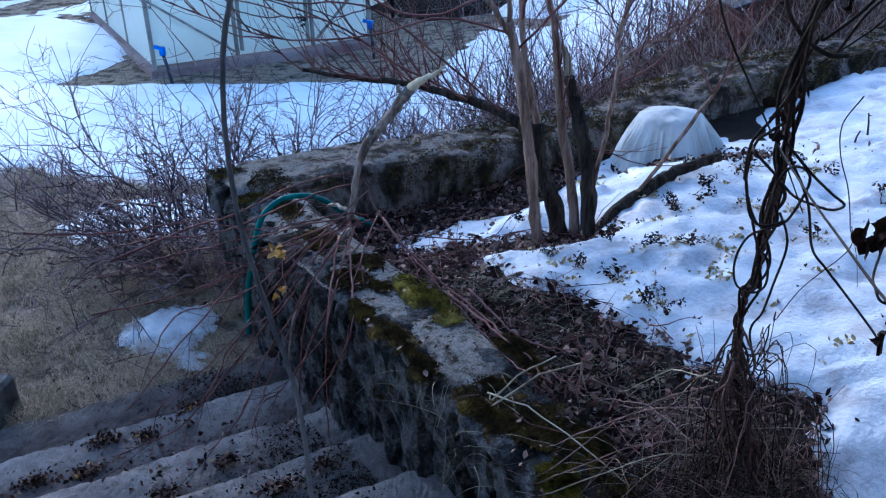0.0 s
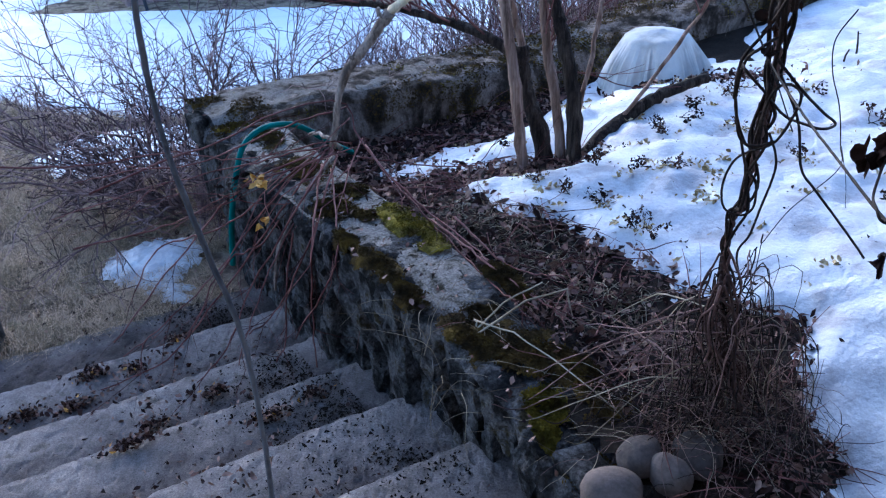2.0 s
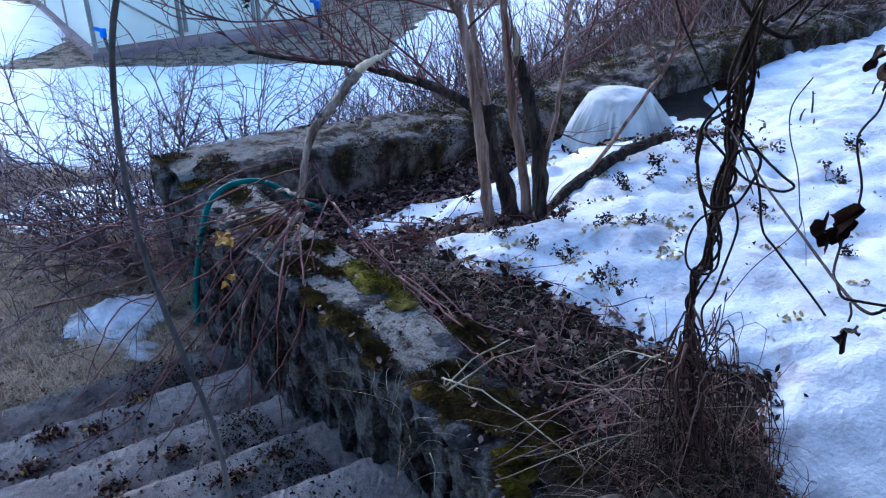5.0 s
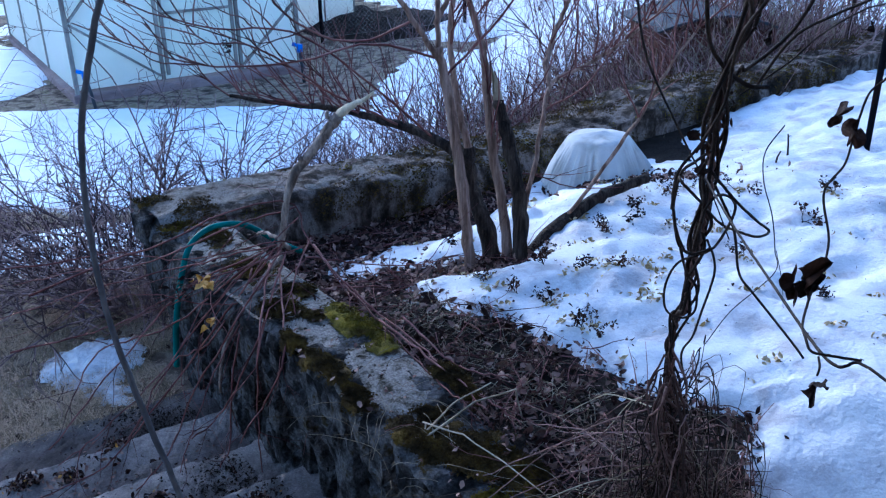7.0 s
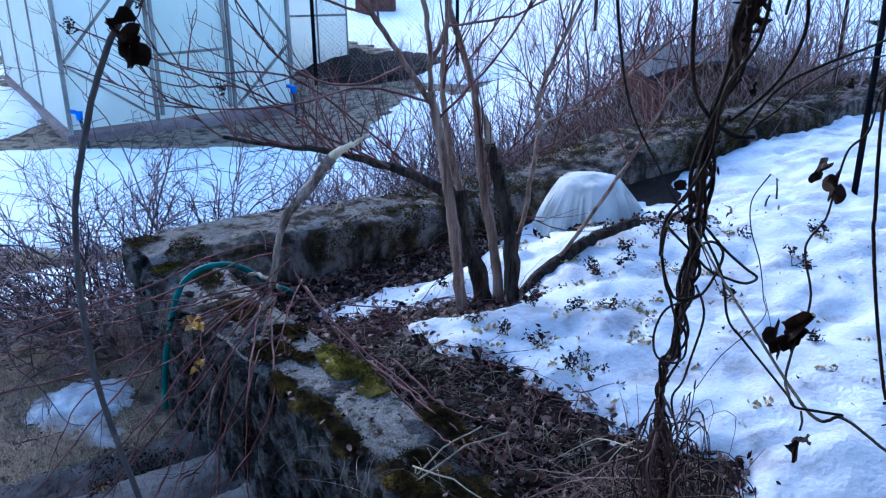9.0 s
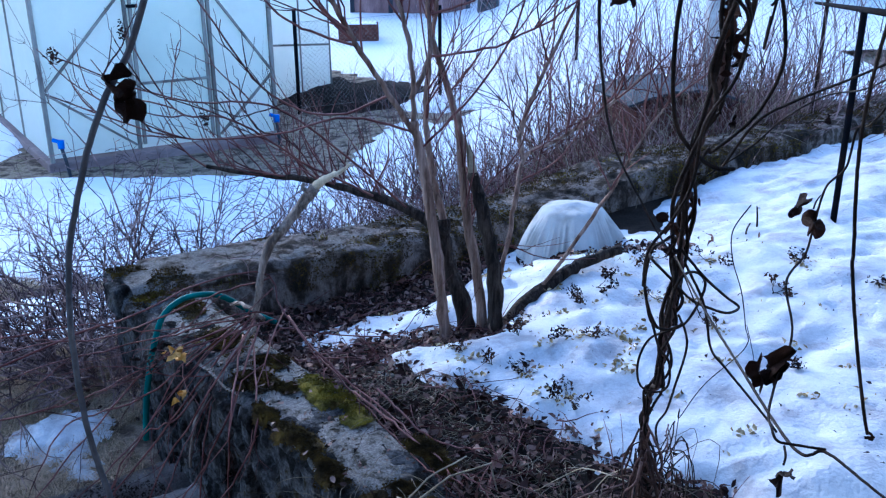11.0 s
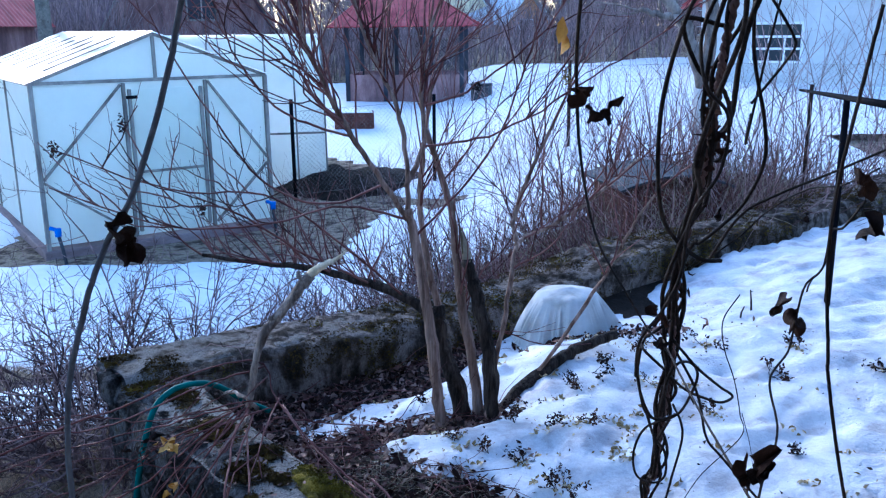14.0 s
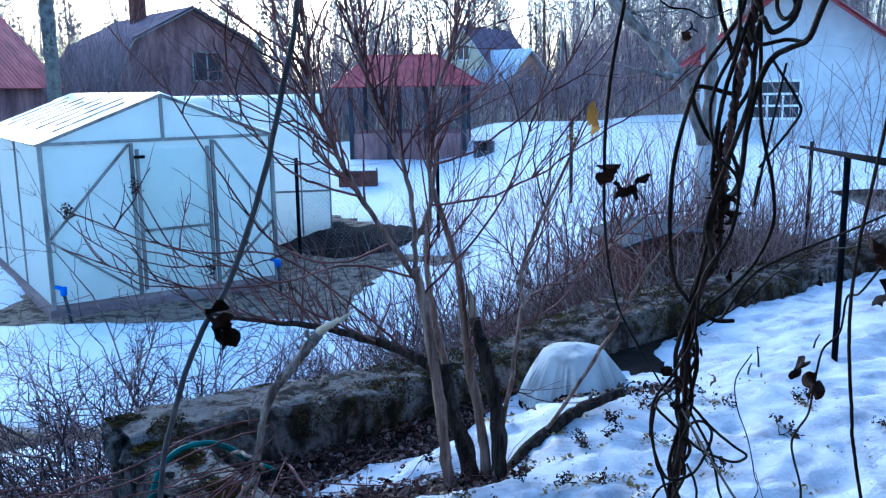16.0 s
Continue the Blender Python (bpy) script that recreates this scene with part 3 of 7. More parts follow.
    hump = 0.1 * (fbm(x * 2.6, y * 2.6, 6.0) - 0.5) + 0.028 * (fbm(x * 7, y * 7, 8.0, 3) - 0.5) - 0.025 * sst(0.55, 0.75, vnoise(x * 5 + 3, y * 5, 2.0)) - 0.012 * sst(0.6, 0.8, vnoise(x * 13, y * 13, 4.0))
    return 0.045 * np.clip(d / 0.12, -1, 1) + (0.05 * sst(0.05, 0.7, d) + mound + hump) * sst(-0.02, 0.25, d)


me = grid_mesh("snow", -1.2, 8.6, -3.5, 12.5, 0.035, lambda x, y: bed(x, y) + terrace_snow(x, y), M_DIRTYSHADEDSNOW, lambda x, y: (terrace_snow(x, y) > -0.03) & in_bed(x, y) & (x * DOWN[0] + y * DOWN[1] > -1.3))
tagged(new("snow_cover", me), "grainy thawing snow over the terrace bed", "snow", kind="stuff")


# ---- the two walls of the terrace ----
def wall_mesh(name, start, way, side, length, width, top, foot, mat, seed, groove):
    """A weathered wall: a rounded section swept along, broken up by noise. side points across it."""
    n = int(length / (0.011 if groove > 0.5 else 0.014))
    across = np.concatenate([np.full(44, 0.0), np.linspace(0, 1, 18)[1:-1], np.full(34, 1.0)])
    up = np.concatenate([np.linspace(0, 1, 44), np.full(16, 1.0), np.linspace(1, 0, 34)])
    k = len(across)
    s = np.linspace(0, length, n)
    S, A = np.meshgrid(s, across, indexing="ij")
    _, U = np.meshgrid(s, up, indexing="ij")
    x0, y0 = start[0] + way[0] * S, start[1] + way[1] * S
    T = top(S)
    Z = foot + (T - foot) * U
    W = A * width
    face = np.where(A == 0, -1.0, np.where(A == 1, 1.0, 0.0))
    rag = fbm(S * 3.2 + seed, Z * 3.2 + A * 5, seed, 5) - 0.5
    # upright slabs of uneven depth with clefts between them
    q = (S + 0.2 * (fbm(S * 2.4, Z * 1.8, seed + 5, 2) - 0.5) + 0.1 * vnoise(S * 2.3, Z * 1.5, seed)) / 0.19
    col = np.floor(q)
    row = np.floor(Z / 0.55 + hash3(col.astype(np.int64), col.astype(np.int64) * 0 + 3, int(seed)))
    slab = hash3(col.astype(np.int64), row.astype(np.int64), int(seed) + 1) - 0.5
    cleft = sst(0.44, 0.49, np.abs(q - col - 0.5)) * (hash3(col.astype(np.int64), row.astype(np.int64), int(seed) + 2) > 0.4)
    seam = 1 - sst(0.0, 0.03, np.abs(fbm(S * 3.4, Z * 1.7, seed + 11, 3) - 0.5))
    lump = hash3(np.floor(S / 0.1 + 0.8 * fbm(S * 3, Z * 2, seed + 13, 2)).astype(np.int64), np.floor(Z / 0.42 + 1.0 * fbm(S * 3 + 9, Z * 3, seed + 15, 2)).astype(np.int64), int(seed) + 7) - 0.5
    crack = groove * np.where(A == 0, 1.0, 0.15) * (0.075 * slab + 0.045 * lump + 0.02 * (fbm(S * 34, Z * 26, seed + 21, 3) - 0.5) - 0.035 * seam - 0.13 * cleft - 0.02 * sst(0.55, 0.75, fbm(S * 7, Z * 7, seed + 9, 3)))
    W = W + face * (0.035 * rag + 0.016 * groove * (fbm(S * 16, Z * 13, seed + 4, 3) - 0.5) + crack * (1 - sst(0.95, 1.0, U)))
    if groove > 0.5:
        W = W + np.where(A == 0, 0.11 * (1 - sst(0.45, 0.95, U)), 0)
    # worn edges
    rim = 1 - np.clip(np.minimum(A, 1 - A) * width / 0.06, 0, 1)
    bite = sst(0.5, 0.72, fbm(S * 2.6 + seed * 2, A * 3, seed, 3))
    Z = Z + np.where(U == 1, 0.05 * (fbm(S * 5, A * width * 5, seed + 1, 4) - 0.5) - rim * (0.012 + 0.08 * bite) + 0.05 * (fbm(S * 14, A * width * 14, seed + 2, 3) - 0.5), 0)
    near_top = sst(0.86, 1.0, U) * (face != 0)
    W = W - face * near_top * (0.01 + 0.05 * bite)
    X, Y = x0 + side[0] * W, y0 + side[1] * W
    v = np.stack([X.ravel(), Y.ravel(), Z.ravel()], 1)
    f = [(i * k + j, (i + 1) * k + j, (i + 1) * k + j + 1, i * k + j + 1) for i in range(n - 1) for j in range(k - 1)]
    f += [tuple(range(k)), tuple((n - 1) * k + j for j in reversed(range(k)))]
    return mesh_of(name, v, f, mat, groove < 0.5)


def near_top(s):
    return 1.0 - 0.03 * np.sin(s * 2.1) - 0.06 * sst(3.0, 3.5, s)


def far_top(s):
    return 0.99 + 0.03 * np.sin(s * 1.7 + 1) + 0.1 * sst(2.6, 3.6, s) + 0.08 * sst(4.2, 6.5, s)


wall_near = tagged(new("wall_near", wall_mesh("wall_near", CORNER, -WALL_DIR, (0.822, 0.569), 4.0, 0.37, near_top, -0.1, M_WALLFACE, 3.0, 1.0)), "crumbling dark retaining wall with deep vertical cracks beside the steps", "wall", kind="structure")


def face_slabs():
    """Upright broken slabs of the near wall's face, each a rough block of its own."""
    r = np.random.default_rng(29)
    out = np.array([-0.822, -0.569])
    s = 0.03
    while s < 3.75:
        w = r.uniform(0.09, 0.21)
        z = r.uniform(-0.12, 0.0)
        while z < 0.9:
            h = min(r.uniform(0.2, 0.62), 0.985 - z)
            if h < 0.1:
                break
            if r.random() < 0.8:
                bm = bmesh.new()
                d = r.uniform(0.07, 0.13)
                bmesh.ops.create_cube(bm, size=1, matrix=Matrix.Diagonal((w * r.uniform(0.86, 1.0), d, h * r.uniform(0.9, 0.99), 1)))
                bmesh.ops.bevel(bm, geom=list(bm.edges), offset=r.uniform(0.006, 0.018), segments=1, affect="EDGES")
                bmesh.ops.subdivide_edges(bm, edges=[e for e in bm.edges if e.calc_length() > 0.04], cuts=4, use_grid_fill=True)
                k = r.uniform(0, 50)
                co = np.array([v.co[:] for v in bm.verts])
                n1 = fbm(co[:, 0] * 9 + k, co[:, 2] * 6, k, 3) - 0.5
                n2 = fbm(co[:, 0] * 45 + k, co[:, 2] * 40, co[:, 1] * 45, 3) - 0.5
                n3 = fbm(co[:, 2] * 7 + k, k, 3.0, 3) - 0.5
                for v, a, b, c in zip(bm.verts, n1, n2, n3):
                    v.co.y += 0.05 * a + 0.018 * b
                    v.co.x += 0.05 * c + 0.012 * b
                    v.co.z += 0.03 * a
                p = near_at_line(s + w / 2) + out * (r.uniform(-0.085, -0.005) - 0.11 * float(1 - sst(0.45, 0.95, z + h / 2)))
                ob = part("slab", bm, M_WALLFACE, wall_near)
                ob.matrix_basis = Matrix.Translation((p[0], p[1], z + h / 2)) @ Matrix(((-WALL_DIR[0], 0.822, 0, 0), (-WALL_DIR[1], 0.569, 0, 0), (0, 0, 1, 0), (0, 0, 0, 1))) @ pose(0, 0, 0, r.normal(0, 3), r.normal(0, 3), r.normal(0, 5))
            z += h
        s += w


def near_at_line(s):
    return CORNER - WALL_DIR * s


face_slabs()
wall_far = tagged(new("wall_far", wall_mesh("wall_far", CORNER + FAR_DIR * 0.2, FAR_DIR, (0.559, -0.829), 9.5, 0.55, far_top, -0.1, M_FARWALL, 8.0, 0.35)), "mossy old concrete wall along the terrace bed", "wall", kind="structure")


def cap_mesh():
    """The paler worn concrete top of the near wall, a thin uneven skin over it."""
    n, k = 150, 14
    s, a = np.meshgrid(np.linspace(0.45, 3.1, n), np.linspace(0.03, 0.36, k), indexing="ij")
    edge = 0.03 * (fbm(s * 6, a * 0 + 2, 1.0) - 0.5)
    w = a + edge * np.where(a < 0.2, 1, 0.4)
    z = near_top(s) + 0.012 + 0.03 * (fbm(s * 6, w * 6, 4.0) - 0.5) - 0.03 * sst(0.12, 0.0, w - 0.03) - 0.02 * sst(0.05, 0.0, 0.36 - w) - 0.06 * sst(2.55, 3.0, s + 0.5 * (fbm(s * 5, w * 7, 6.0) - 0.5))
    x = CORNER[0] - WALL_DIR[0] * s + 0.822 * w
    y = CORNER[1] - WALL_DIR[1] * s + 0.569 * w
    f = [(i * k + j, i * k + j + 1, (i + 1) * k + j + 1, (i + 1) * k + j) for i in range(n - 1) for j in range(k - 1)]
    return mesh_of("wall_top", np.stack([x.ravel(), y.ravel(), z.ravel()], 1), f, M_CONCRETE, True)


part_mesh("wall_top", cap_mesh(), wall_near, "pale worn concrete top")


def far_cap_mesh():
    n, k = 150, 18
    s, a = np.meshgrid(np.linspace(0.04, 2.7, n), np.linspace(0.03, 0.5, k), indexing="ij")
    w = a + 0.05 * (fbm(s * 5, a * 0 + 7, 1.0) - 0.5)
    z = far_top(s) + 0.012 + 0.04 * (fbm(s * 6, w * 6, 14.0) - 0.5) - 0.05 * sst(0.1, 0.0, 0.5 - w + 0.1 * (fbm(s * 4, 3.0, 2.0) - 0.5)) - 0.03 * sst(0.05, 0.0, w - 0.03)
    x = CORNER[0] + FAR_DIR[0] * s + 0.559 * w
    y = CORNER[1] + FAR_DIR[1] * s - 0.829 * w
    f = [(i * k + j, (i + 1) * k + j, (i + 1) * k + j + 1, i * k + j + 1) for i in range(n - 1) for j in range(k - 1)]
    return mesh_of("wall_top", np.stack([x.ravel(), y.ravel(), z.ravel()], 1), f, M_FARCAP, True)


part_mesh("wall_top", far_cap_mesh(), wall_far, "pale worn concrete top")


# ---- the steps ----
def step_mesh(name, s0, s1, z0, z1, left, right, seed, mat=None):
    """A concrete step as a block with worn, wavy edges; s runs downhill."""
    n, k = 300, 34
    t = np.linspace(left, right, n)
    ss = np.concatenate([[s0], np.linspace(s0, s1 - 0.016, k - 5), [s1 - 0.006, s1 - 0.0015, s1, s1]])
    zz = np.concatenate([[z0], np.full(k - 5, z1), [z1 - 0.002, z1 - 0.007, z1 - 0.03, z0]])
    k = len(ss)
    Tt, S = np.meshgrid(t, ss, indexing="ij")
    _, Z = np.meshgrid(t, zz, indexing="ij")
    nose = np.arange(k)[None, :] >= k - 5
    S = S + nose * (0.022 * (fbm(Tt * 2.4, seed, 1.0) - 0.5) + 0.012 * (fbm(Tt * 26, seed, 7.0, 3) - 0.5) - 0.02 * sst(0.58, 0.75, fbm(Tt * 9, seed, 4.0)))
    flat = (np.arange(k)[None, :] > 0) & (np.arange(k)[None, :] < k - 1)
    Z = Z + flat * (0.016 * (fbm(Tt * 4, S * 4, seed) - 0.5) + 0.014 * (fbm(Tt * 30, S * 30, seed) - 0.5) - 0.005 * sst(0.62, 0.78, vnoise(Tt * 55, S * 55, seed)) - 0.012 * nose * fbm(Tt * 9, seed, 3.0))
    x = ALONG[0] * Tt + DOWN[0] * S
    y = ALONG[1] * Tt + DOWN[1] * S
    f = [(i * k + j, i * k + j + 1, (i + 1) * k + j + 1, (i + 1) * k + j) for i in range(n - 1) for j in range(k - 1)]
    f += [tuple(reversed(range(k))), tuple((n - 1) * k + j for j in range(k))]
    me = mesh_of(name, np.stack([x.ravel(), y.ravel(), Z.ravel()], 1), f, mat or M_TREAD)
    return me


stairs = tagged(new("stairs"), "worn grey concrete garden steps with dead leaves", "stairs", kind="structure")
for i in range(8):
    nose = NOSE + GOING * i
    z1 = max(0.06, 1.19 - 0.17 * i)
    s0 = nose - 0.62 if i else -1.3
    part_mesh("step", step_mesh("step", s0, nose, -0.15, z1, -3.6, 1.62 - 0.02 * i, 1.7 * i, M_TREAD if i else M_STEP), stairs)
part_mesh("step", step_mesh("step", 3.95, 4.4, -0.15, 0.025, -3.0, 1.3, 31.0), stairs, "broken concrete slab at the foot of the steps")
bm = bmesh.new()
box(bm, -3.45, -2.62, 3.45, 3.8, -0.1, 0.2, 0.02)
tagged(part("kerb_block", bm, M_STEP, None), "weathered concrete kerb block beside the steps", "kerb", kind="structure")


# ---- an unseen wall and eave, added to block sky light from the terrace ----
def house_wall():
    h = tagged(new("house_wall"), "unseen grey plank wall added behind the steps to shade the terrace", "wall", kind="structure")
    for k in range(16):
        bm = bmesh.new()
        z = -0.1 + 0.24 * k
        box(bm, -7.0, 9.0, -1.5 - 0.012 * (k % 2), -1.3, z, z + 0.235, 0.006)
        ob = part("board", bm, M_GREYBOARD, h)
        ob.matrix_basis = Matrix(((ALONG[0], DOWN[0], 0, 0), (ALONG[1], DOWN[1], 0, 0), (0, 0, 1, 0), (0, 0, 0, 1)))
    # an added eave, out of view, that dims the steps and near bed
    bm = bmesh.new()
    box(bm, -7.3, 9.3, -1.5, 0.45, 3.74, 3.8, 0.01)
    ob = part("eave", bm, M_GREYBOARD, h)
    ob.matrix_basis = Matrix(((ALONG[0], DOWN[0], 0, 0), (ALONG[1], DOWN[1], 0, 0), (0, 0, 1, 0), (0, 0, 0, 1)))


house_wall()

# ---- greenhouse ----
def greenhouse(name, label, at, turn, width, length, eave, ridge, frame_mat, door=True):
    """Front gable at y = 0 facing -y, the left corner of it at x = 0."""
    g = thing(name, label, "greenhouse", at=at, turn=turn)
    w, r = width, 0.026
    bm = bmesh.new()
    box(bm, -0.06, w + 0.06, -0.07, length + 0.06, -0.1, 0.1, 0.01)
    part("plinth", bm, M_PLINTH, g, "low weathered board plinth")
    for nm, vs in (
        ("front_panel", [(0, 0.02, 0.14), (w, 0.02, 0.14), (w, 0.02, eave), (w / 2, 0.02, ridge), (0, 0.02, eave)]),
        ("back_panel", [(0, length, 0.14), (w, length, 0.14), (w, length, eave), (w / 2, length, ridge), (0, length, eave)]),
        ("side_panel", [(0.0, 0.02, 0.14), (0.0, length, 0.14), (0.0, length, eave), (0.0, 0.02, eave)]),
        ("side_panel", [(w, 0.02, 0.14), (w, length, 0.14), (w, length, eave), (w, 0.02, eave)]),
    ):
        bm = bmesh.new()
        f = bm.faces.new([bm.verts.new(v) for v in vs])
        bm.normal_update()
        bmesh.ops.solidify(bm, geom=[f], thickness=0.006)
        part(nm, bm, M_POLY, g)
    for sx in (0, 1):
        bm = bmesh.new()
        e = -0.08 if sx == 0 else w + 0.08
        drop = (ridge - eave) * 0.08 / (w / 2)
        n = 40
        va, vb = [], []
        for i in range(n + 1):
            y = -0.1 + (length + 0.2) * i / n
            lift = 0.03 + 0.012 * (i % 2)
            va.append(bm.verts.new((e, y, eave - drop + lift)))
            vb.append(bm.verts.new((w / 2, y, ridge + lift)))
        for i in range(n):
            bm.faces.new((va[i], va[i + 1], vb[i + 1], vb[i]))
        part("roof_panel", bm, M_ROOFPOLY, g)
    for x in (0, w):
        for y in (0, length):
            bm = bmesh.new()
            box(bm, x - r, x + r, y - r - 0.012, y + r - 0.012, 0.0, eave, 0.004)
            part("corner_post", bm, frame_mat, g)
    for a, b in (((0, -0.02, eave), (w / 2, -0.02, ridge)), ((w, -0.02, eave), (w / 2, -0.02, ridge)), ((0, -0.02, eave), (w, -0.02, eave)), ((w / 2, -0.02, eave), (w / 2, -0.02, ridge - 0.02))):
        bm = bmesh.new()
        bar(bm, a, b, 0.04, 0.04, 0.004)
        part("gable_rail", bm, frame_mat, g)
    for x in (0, w):
        bm = bmesh.new()
        bar(bm, (x, 0, eave), (x, length, eave), 0.05, 0.05, 0.004)
        part("eave_rail", bm, frame_mat, g)
        for k in range(1, 3):
            bm = bmesh.new()
            xx = x - 0.012 if x == 0 else x + 0.012
            box(bm, xx - 0.015, xx + 0.015, length * k / 3 - 0.02, length * k / 3 + 0.02, 0.14, eave, 0.003)
            part("side_stud", bm, frame_mat, g)
    for k in range(9):
        bm = bmesh.new()
        y = length * (k + 0.5) / 9
        t0 = 0.15 + 0.1 * (k % 2)
        bar(bm, (w / 2 * t0, y, eave + (ridge - eave) * t0 + 0.055), (w / 2 * (t0 + 0.6), y, eave + (ridge - eave) * (t0 + 0.6) + 0.055), 0.03, 0.012)
        part("roof_batten", bm, M_TARP, g)
    if door:
        d0, d1, dt = w * 0.36, w * 0.715, eave - 0.03
        for x in (d0, d1):
            bm = bmesh.new()
            box(bm, x - 0.022, x + 0.022, -0.055, -0.005, 0.14, dt, 0.004)
            part("door_post", bm, frame_mat, g)
        dr = part("door", box(bmesh.new(), d0 + 0.05, d1 - 0.05, -0.02, 0.0, 0.2, dt - 0.08), M_POLY, g, "milky plastic door leaf")
        for a, b in (((d0 + 0.07, -0.035, 0.2), (d0 + 0.07, -0.035, dt - 0.08)), ((d1 - 0.07, -0.035, 0.2), (d1 - 0.07, -0.035, dt - 0.08)), ((d0 + 0.06, -0.035, 0.98), (d1 - 0.06, -0.035, 0.98))):
            bm = bmesh.new()
            bar(bm, a, b, 0.045, 0.03, 0.004)
            part("door_rail", bm, frame_mat, dr)
        bm = bmesh.new()
        box(bm, d0 + 0.02, d0 + 0.16, -0.07, -0.045, dt - 0.2, dt - 0.16, 0.004)
        part("hinge", bm, M_IRON, dr)
        for a, b in (((0.03, 0.98), (d0 - 0.03, eave - 0.05)), ((0.03, 0.95), (d0 - 0.03, 0.2)), ((d1 + 0.04, eave - 0.05), (w - 0.03, 1.02)), ((d1 + 0.04, 0.2), (w - 0.03, 0.95))):
            bm = bmesh.new()
            bar(bm, (a[0], -0.018, a[1]), (b[0], -0.018, b[1]), 0.04, 0.03, 0.004)
            part("brace", bm, frame_mat, g)
    return g


greenhouse("greenhouse", "white plastic-clad greenhouse with a grey timber frame", (-4.6, 10.9, 0.0), 33.0, 3.0, 5.0, 2.15, 2.72, M_WOODGREY)


def stake(at, h, lean):
    s = thing("water_standpipe", "black standpipe with a blue plastic tap head", "pipe", "standpipes by the greenhouse", at=at)
    t = Tubes(8)
    t.add([(0, 0, -0.1), (-lean * 0.5, 0, h / 2), (-lean, 0, h)], 0.022, 0.022)
    part_mesh("pipe", t.mesh("pipe", M_BLACKPIPE), s)
    t = Tubes(8)
    t.add([(-lean, 0, h - 0.02), (-lean, 0, h + 0.05), (-lean, 0, h + 0.08)], 0.04, 0.045)
    t.add([(-lean, 0, h + 0.06), (-lean - 0.09, -0.02, h + 0.09)], 0.022, 0.026)
    part_mesh("tap_head", t.mesh("tap_head", M_BLUE), s, "bright blue plastic tap head")


stake((-4.25, 10.55, 0.02), 0.36, 0.07)
stake((-1.92, 11.85, 0.02), 0.4, 0.03)


# ---- houses ----
def house(name, label, at, turn, width, eave, ridge, length, wall_mat, roof_mat, windows=(), over=0.3, brk=None, trim=M_WHITEPAINT, chimney=None, sash=M_WHITEPAINT, verge=0.16):
    """Front gable at y = 0 facing -y, centred on x = 0. brk: (share of half width, height) of a gambrel's break."""
    h = thing(name, label, "house", at=at, turn=turn)
    w = width / 2
    prof = [(-w, eave), (0, ridge), (w, eave)] if brk is None else [(-w, eave), (-w * brk[0], brk[1]), (0, ridge), (w * brk[0], brk[1]), (w, eave)]
    bm = bmesh.new()
    outline = [(-w, -0.4)] + prof + [(w, -0.4)]
    fr = [bm.verts.new((x, 0, z)) for x, z in outline]
    bk = [bm.verts.new((x, length, z)) for x, z in outline]
    bm.faces.new(fr)
    bm.faces.new(list(reversed(bk)))
    for i in range(len(fr)):
        j = (i + 1) % len(fr)
        bm.faces.new((fr[j], fr[i], bk[i], bk[j]))
    bmesh.ops.recalc_face_normals(bm, faces=bm.faces)
    part("wall", bm, wall_mat, h)
    # siding boards over the front and the sides
    n = int((ridge + 0.2) / 0.22)
    t = bmesh.new()
    for i in range(n):
        z = -0.1 + 0.22 * i
        half = w
        for (xa, za), (xb, zb) in zip(prof, prof[1:]):
            if xa < 0 and xb <= 0.001 and za <= z + 0.22 <= zb:
                half = -(xa + (xb - xa) * (z + 0.22 - za) / (zb - za))
        if z + 0.22 > ridge:
            break
        bar(t, (-half, -0.008, z + 0.1), (half, -0.008, z + 0.1), 0.012, 0.2)
        if z + 0.22 < eave:
            bar(t, (-w - 0.008, 0, z + 0.1), (-w - 0.008, length, z + 0.1), 0.2, 0.012)
    part("siding", t, wall_mat, h)
    pts = list(prof)
    dx, dz = pts[0][0] - pts[1][0], pts[0][1] - pts[1][1]
    k = over / math.hypot(dx, dz)
    pts[0] = (pts[0][0] + dx * k, pts[0][1] + dz * k)
    pts[-1] = (-pts[0][0], pts[0][1])
    for (xa, za), (xb, zb) in zip(pts, pts[1:]):
        bm = bmesh.new()
        m = 24
        lo, hi = [], []
        for i in range(m * 2 + 1):
            y = -over + (length + 2 * over) * i / (m * 2)
            up = 0.05 + 0.025 * (i % 2)
            lo.append(bm.verts.new((xa, y, za + up)))
            hi.append(bm.verts.new((xb, y, zb + up)))
        fs = [bm.faces.new((lo[i], lo[i + 1], hi[i + 1], hi[i])) for i in range(m * 2)]
        bm.normal_update()
        bmesh.ops.solidify(bm, geom=fs, thickness=0.03)
        rf = part("roof", bm, roof_mat, h)
        bm = bmesh.new()
        bar(bm, (xa, -over - 0.02, za - 0.03), (xb, -over - 0.02, zb - 0.03), verge, 0.03)
        part("bargeboard", bm, trim, rf)
    if chimney:
        bm = bmesh.new()
        box(bm, chimney[0] - 0.3, chimney[0] + 0.3, chimney[1] - 0.3, chimney[1] + 0.3, ridge - 1.0, ridge + 0.7, 0.02)
        part("chimney", bm, M_BRICK, h)
    for u, z, ww, hh, side, nx, nz in windows:
        bm = bmesh.new()
        def rect(bm, u0, u1, z0, z1, d0, d1):
            if side == "front":
                box(bm, u0, u1, -d1, -d0, z0, z1)
            else:
                box(bm, -w - d1, -w - d0, u0, u1, z0, z1)
        def at(uu, zz, d):
            return (uu, -d, zz) if side == "front" else (-w - d, uu, zz)
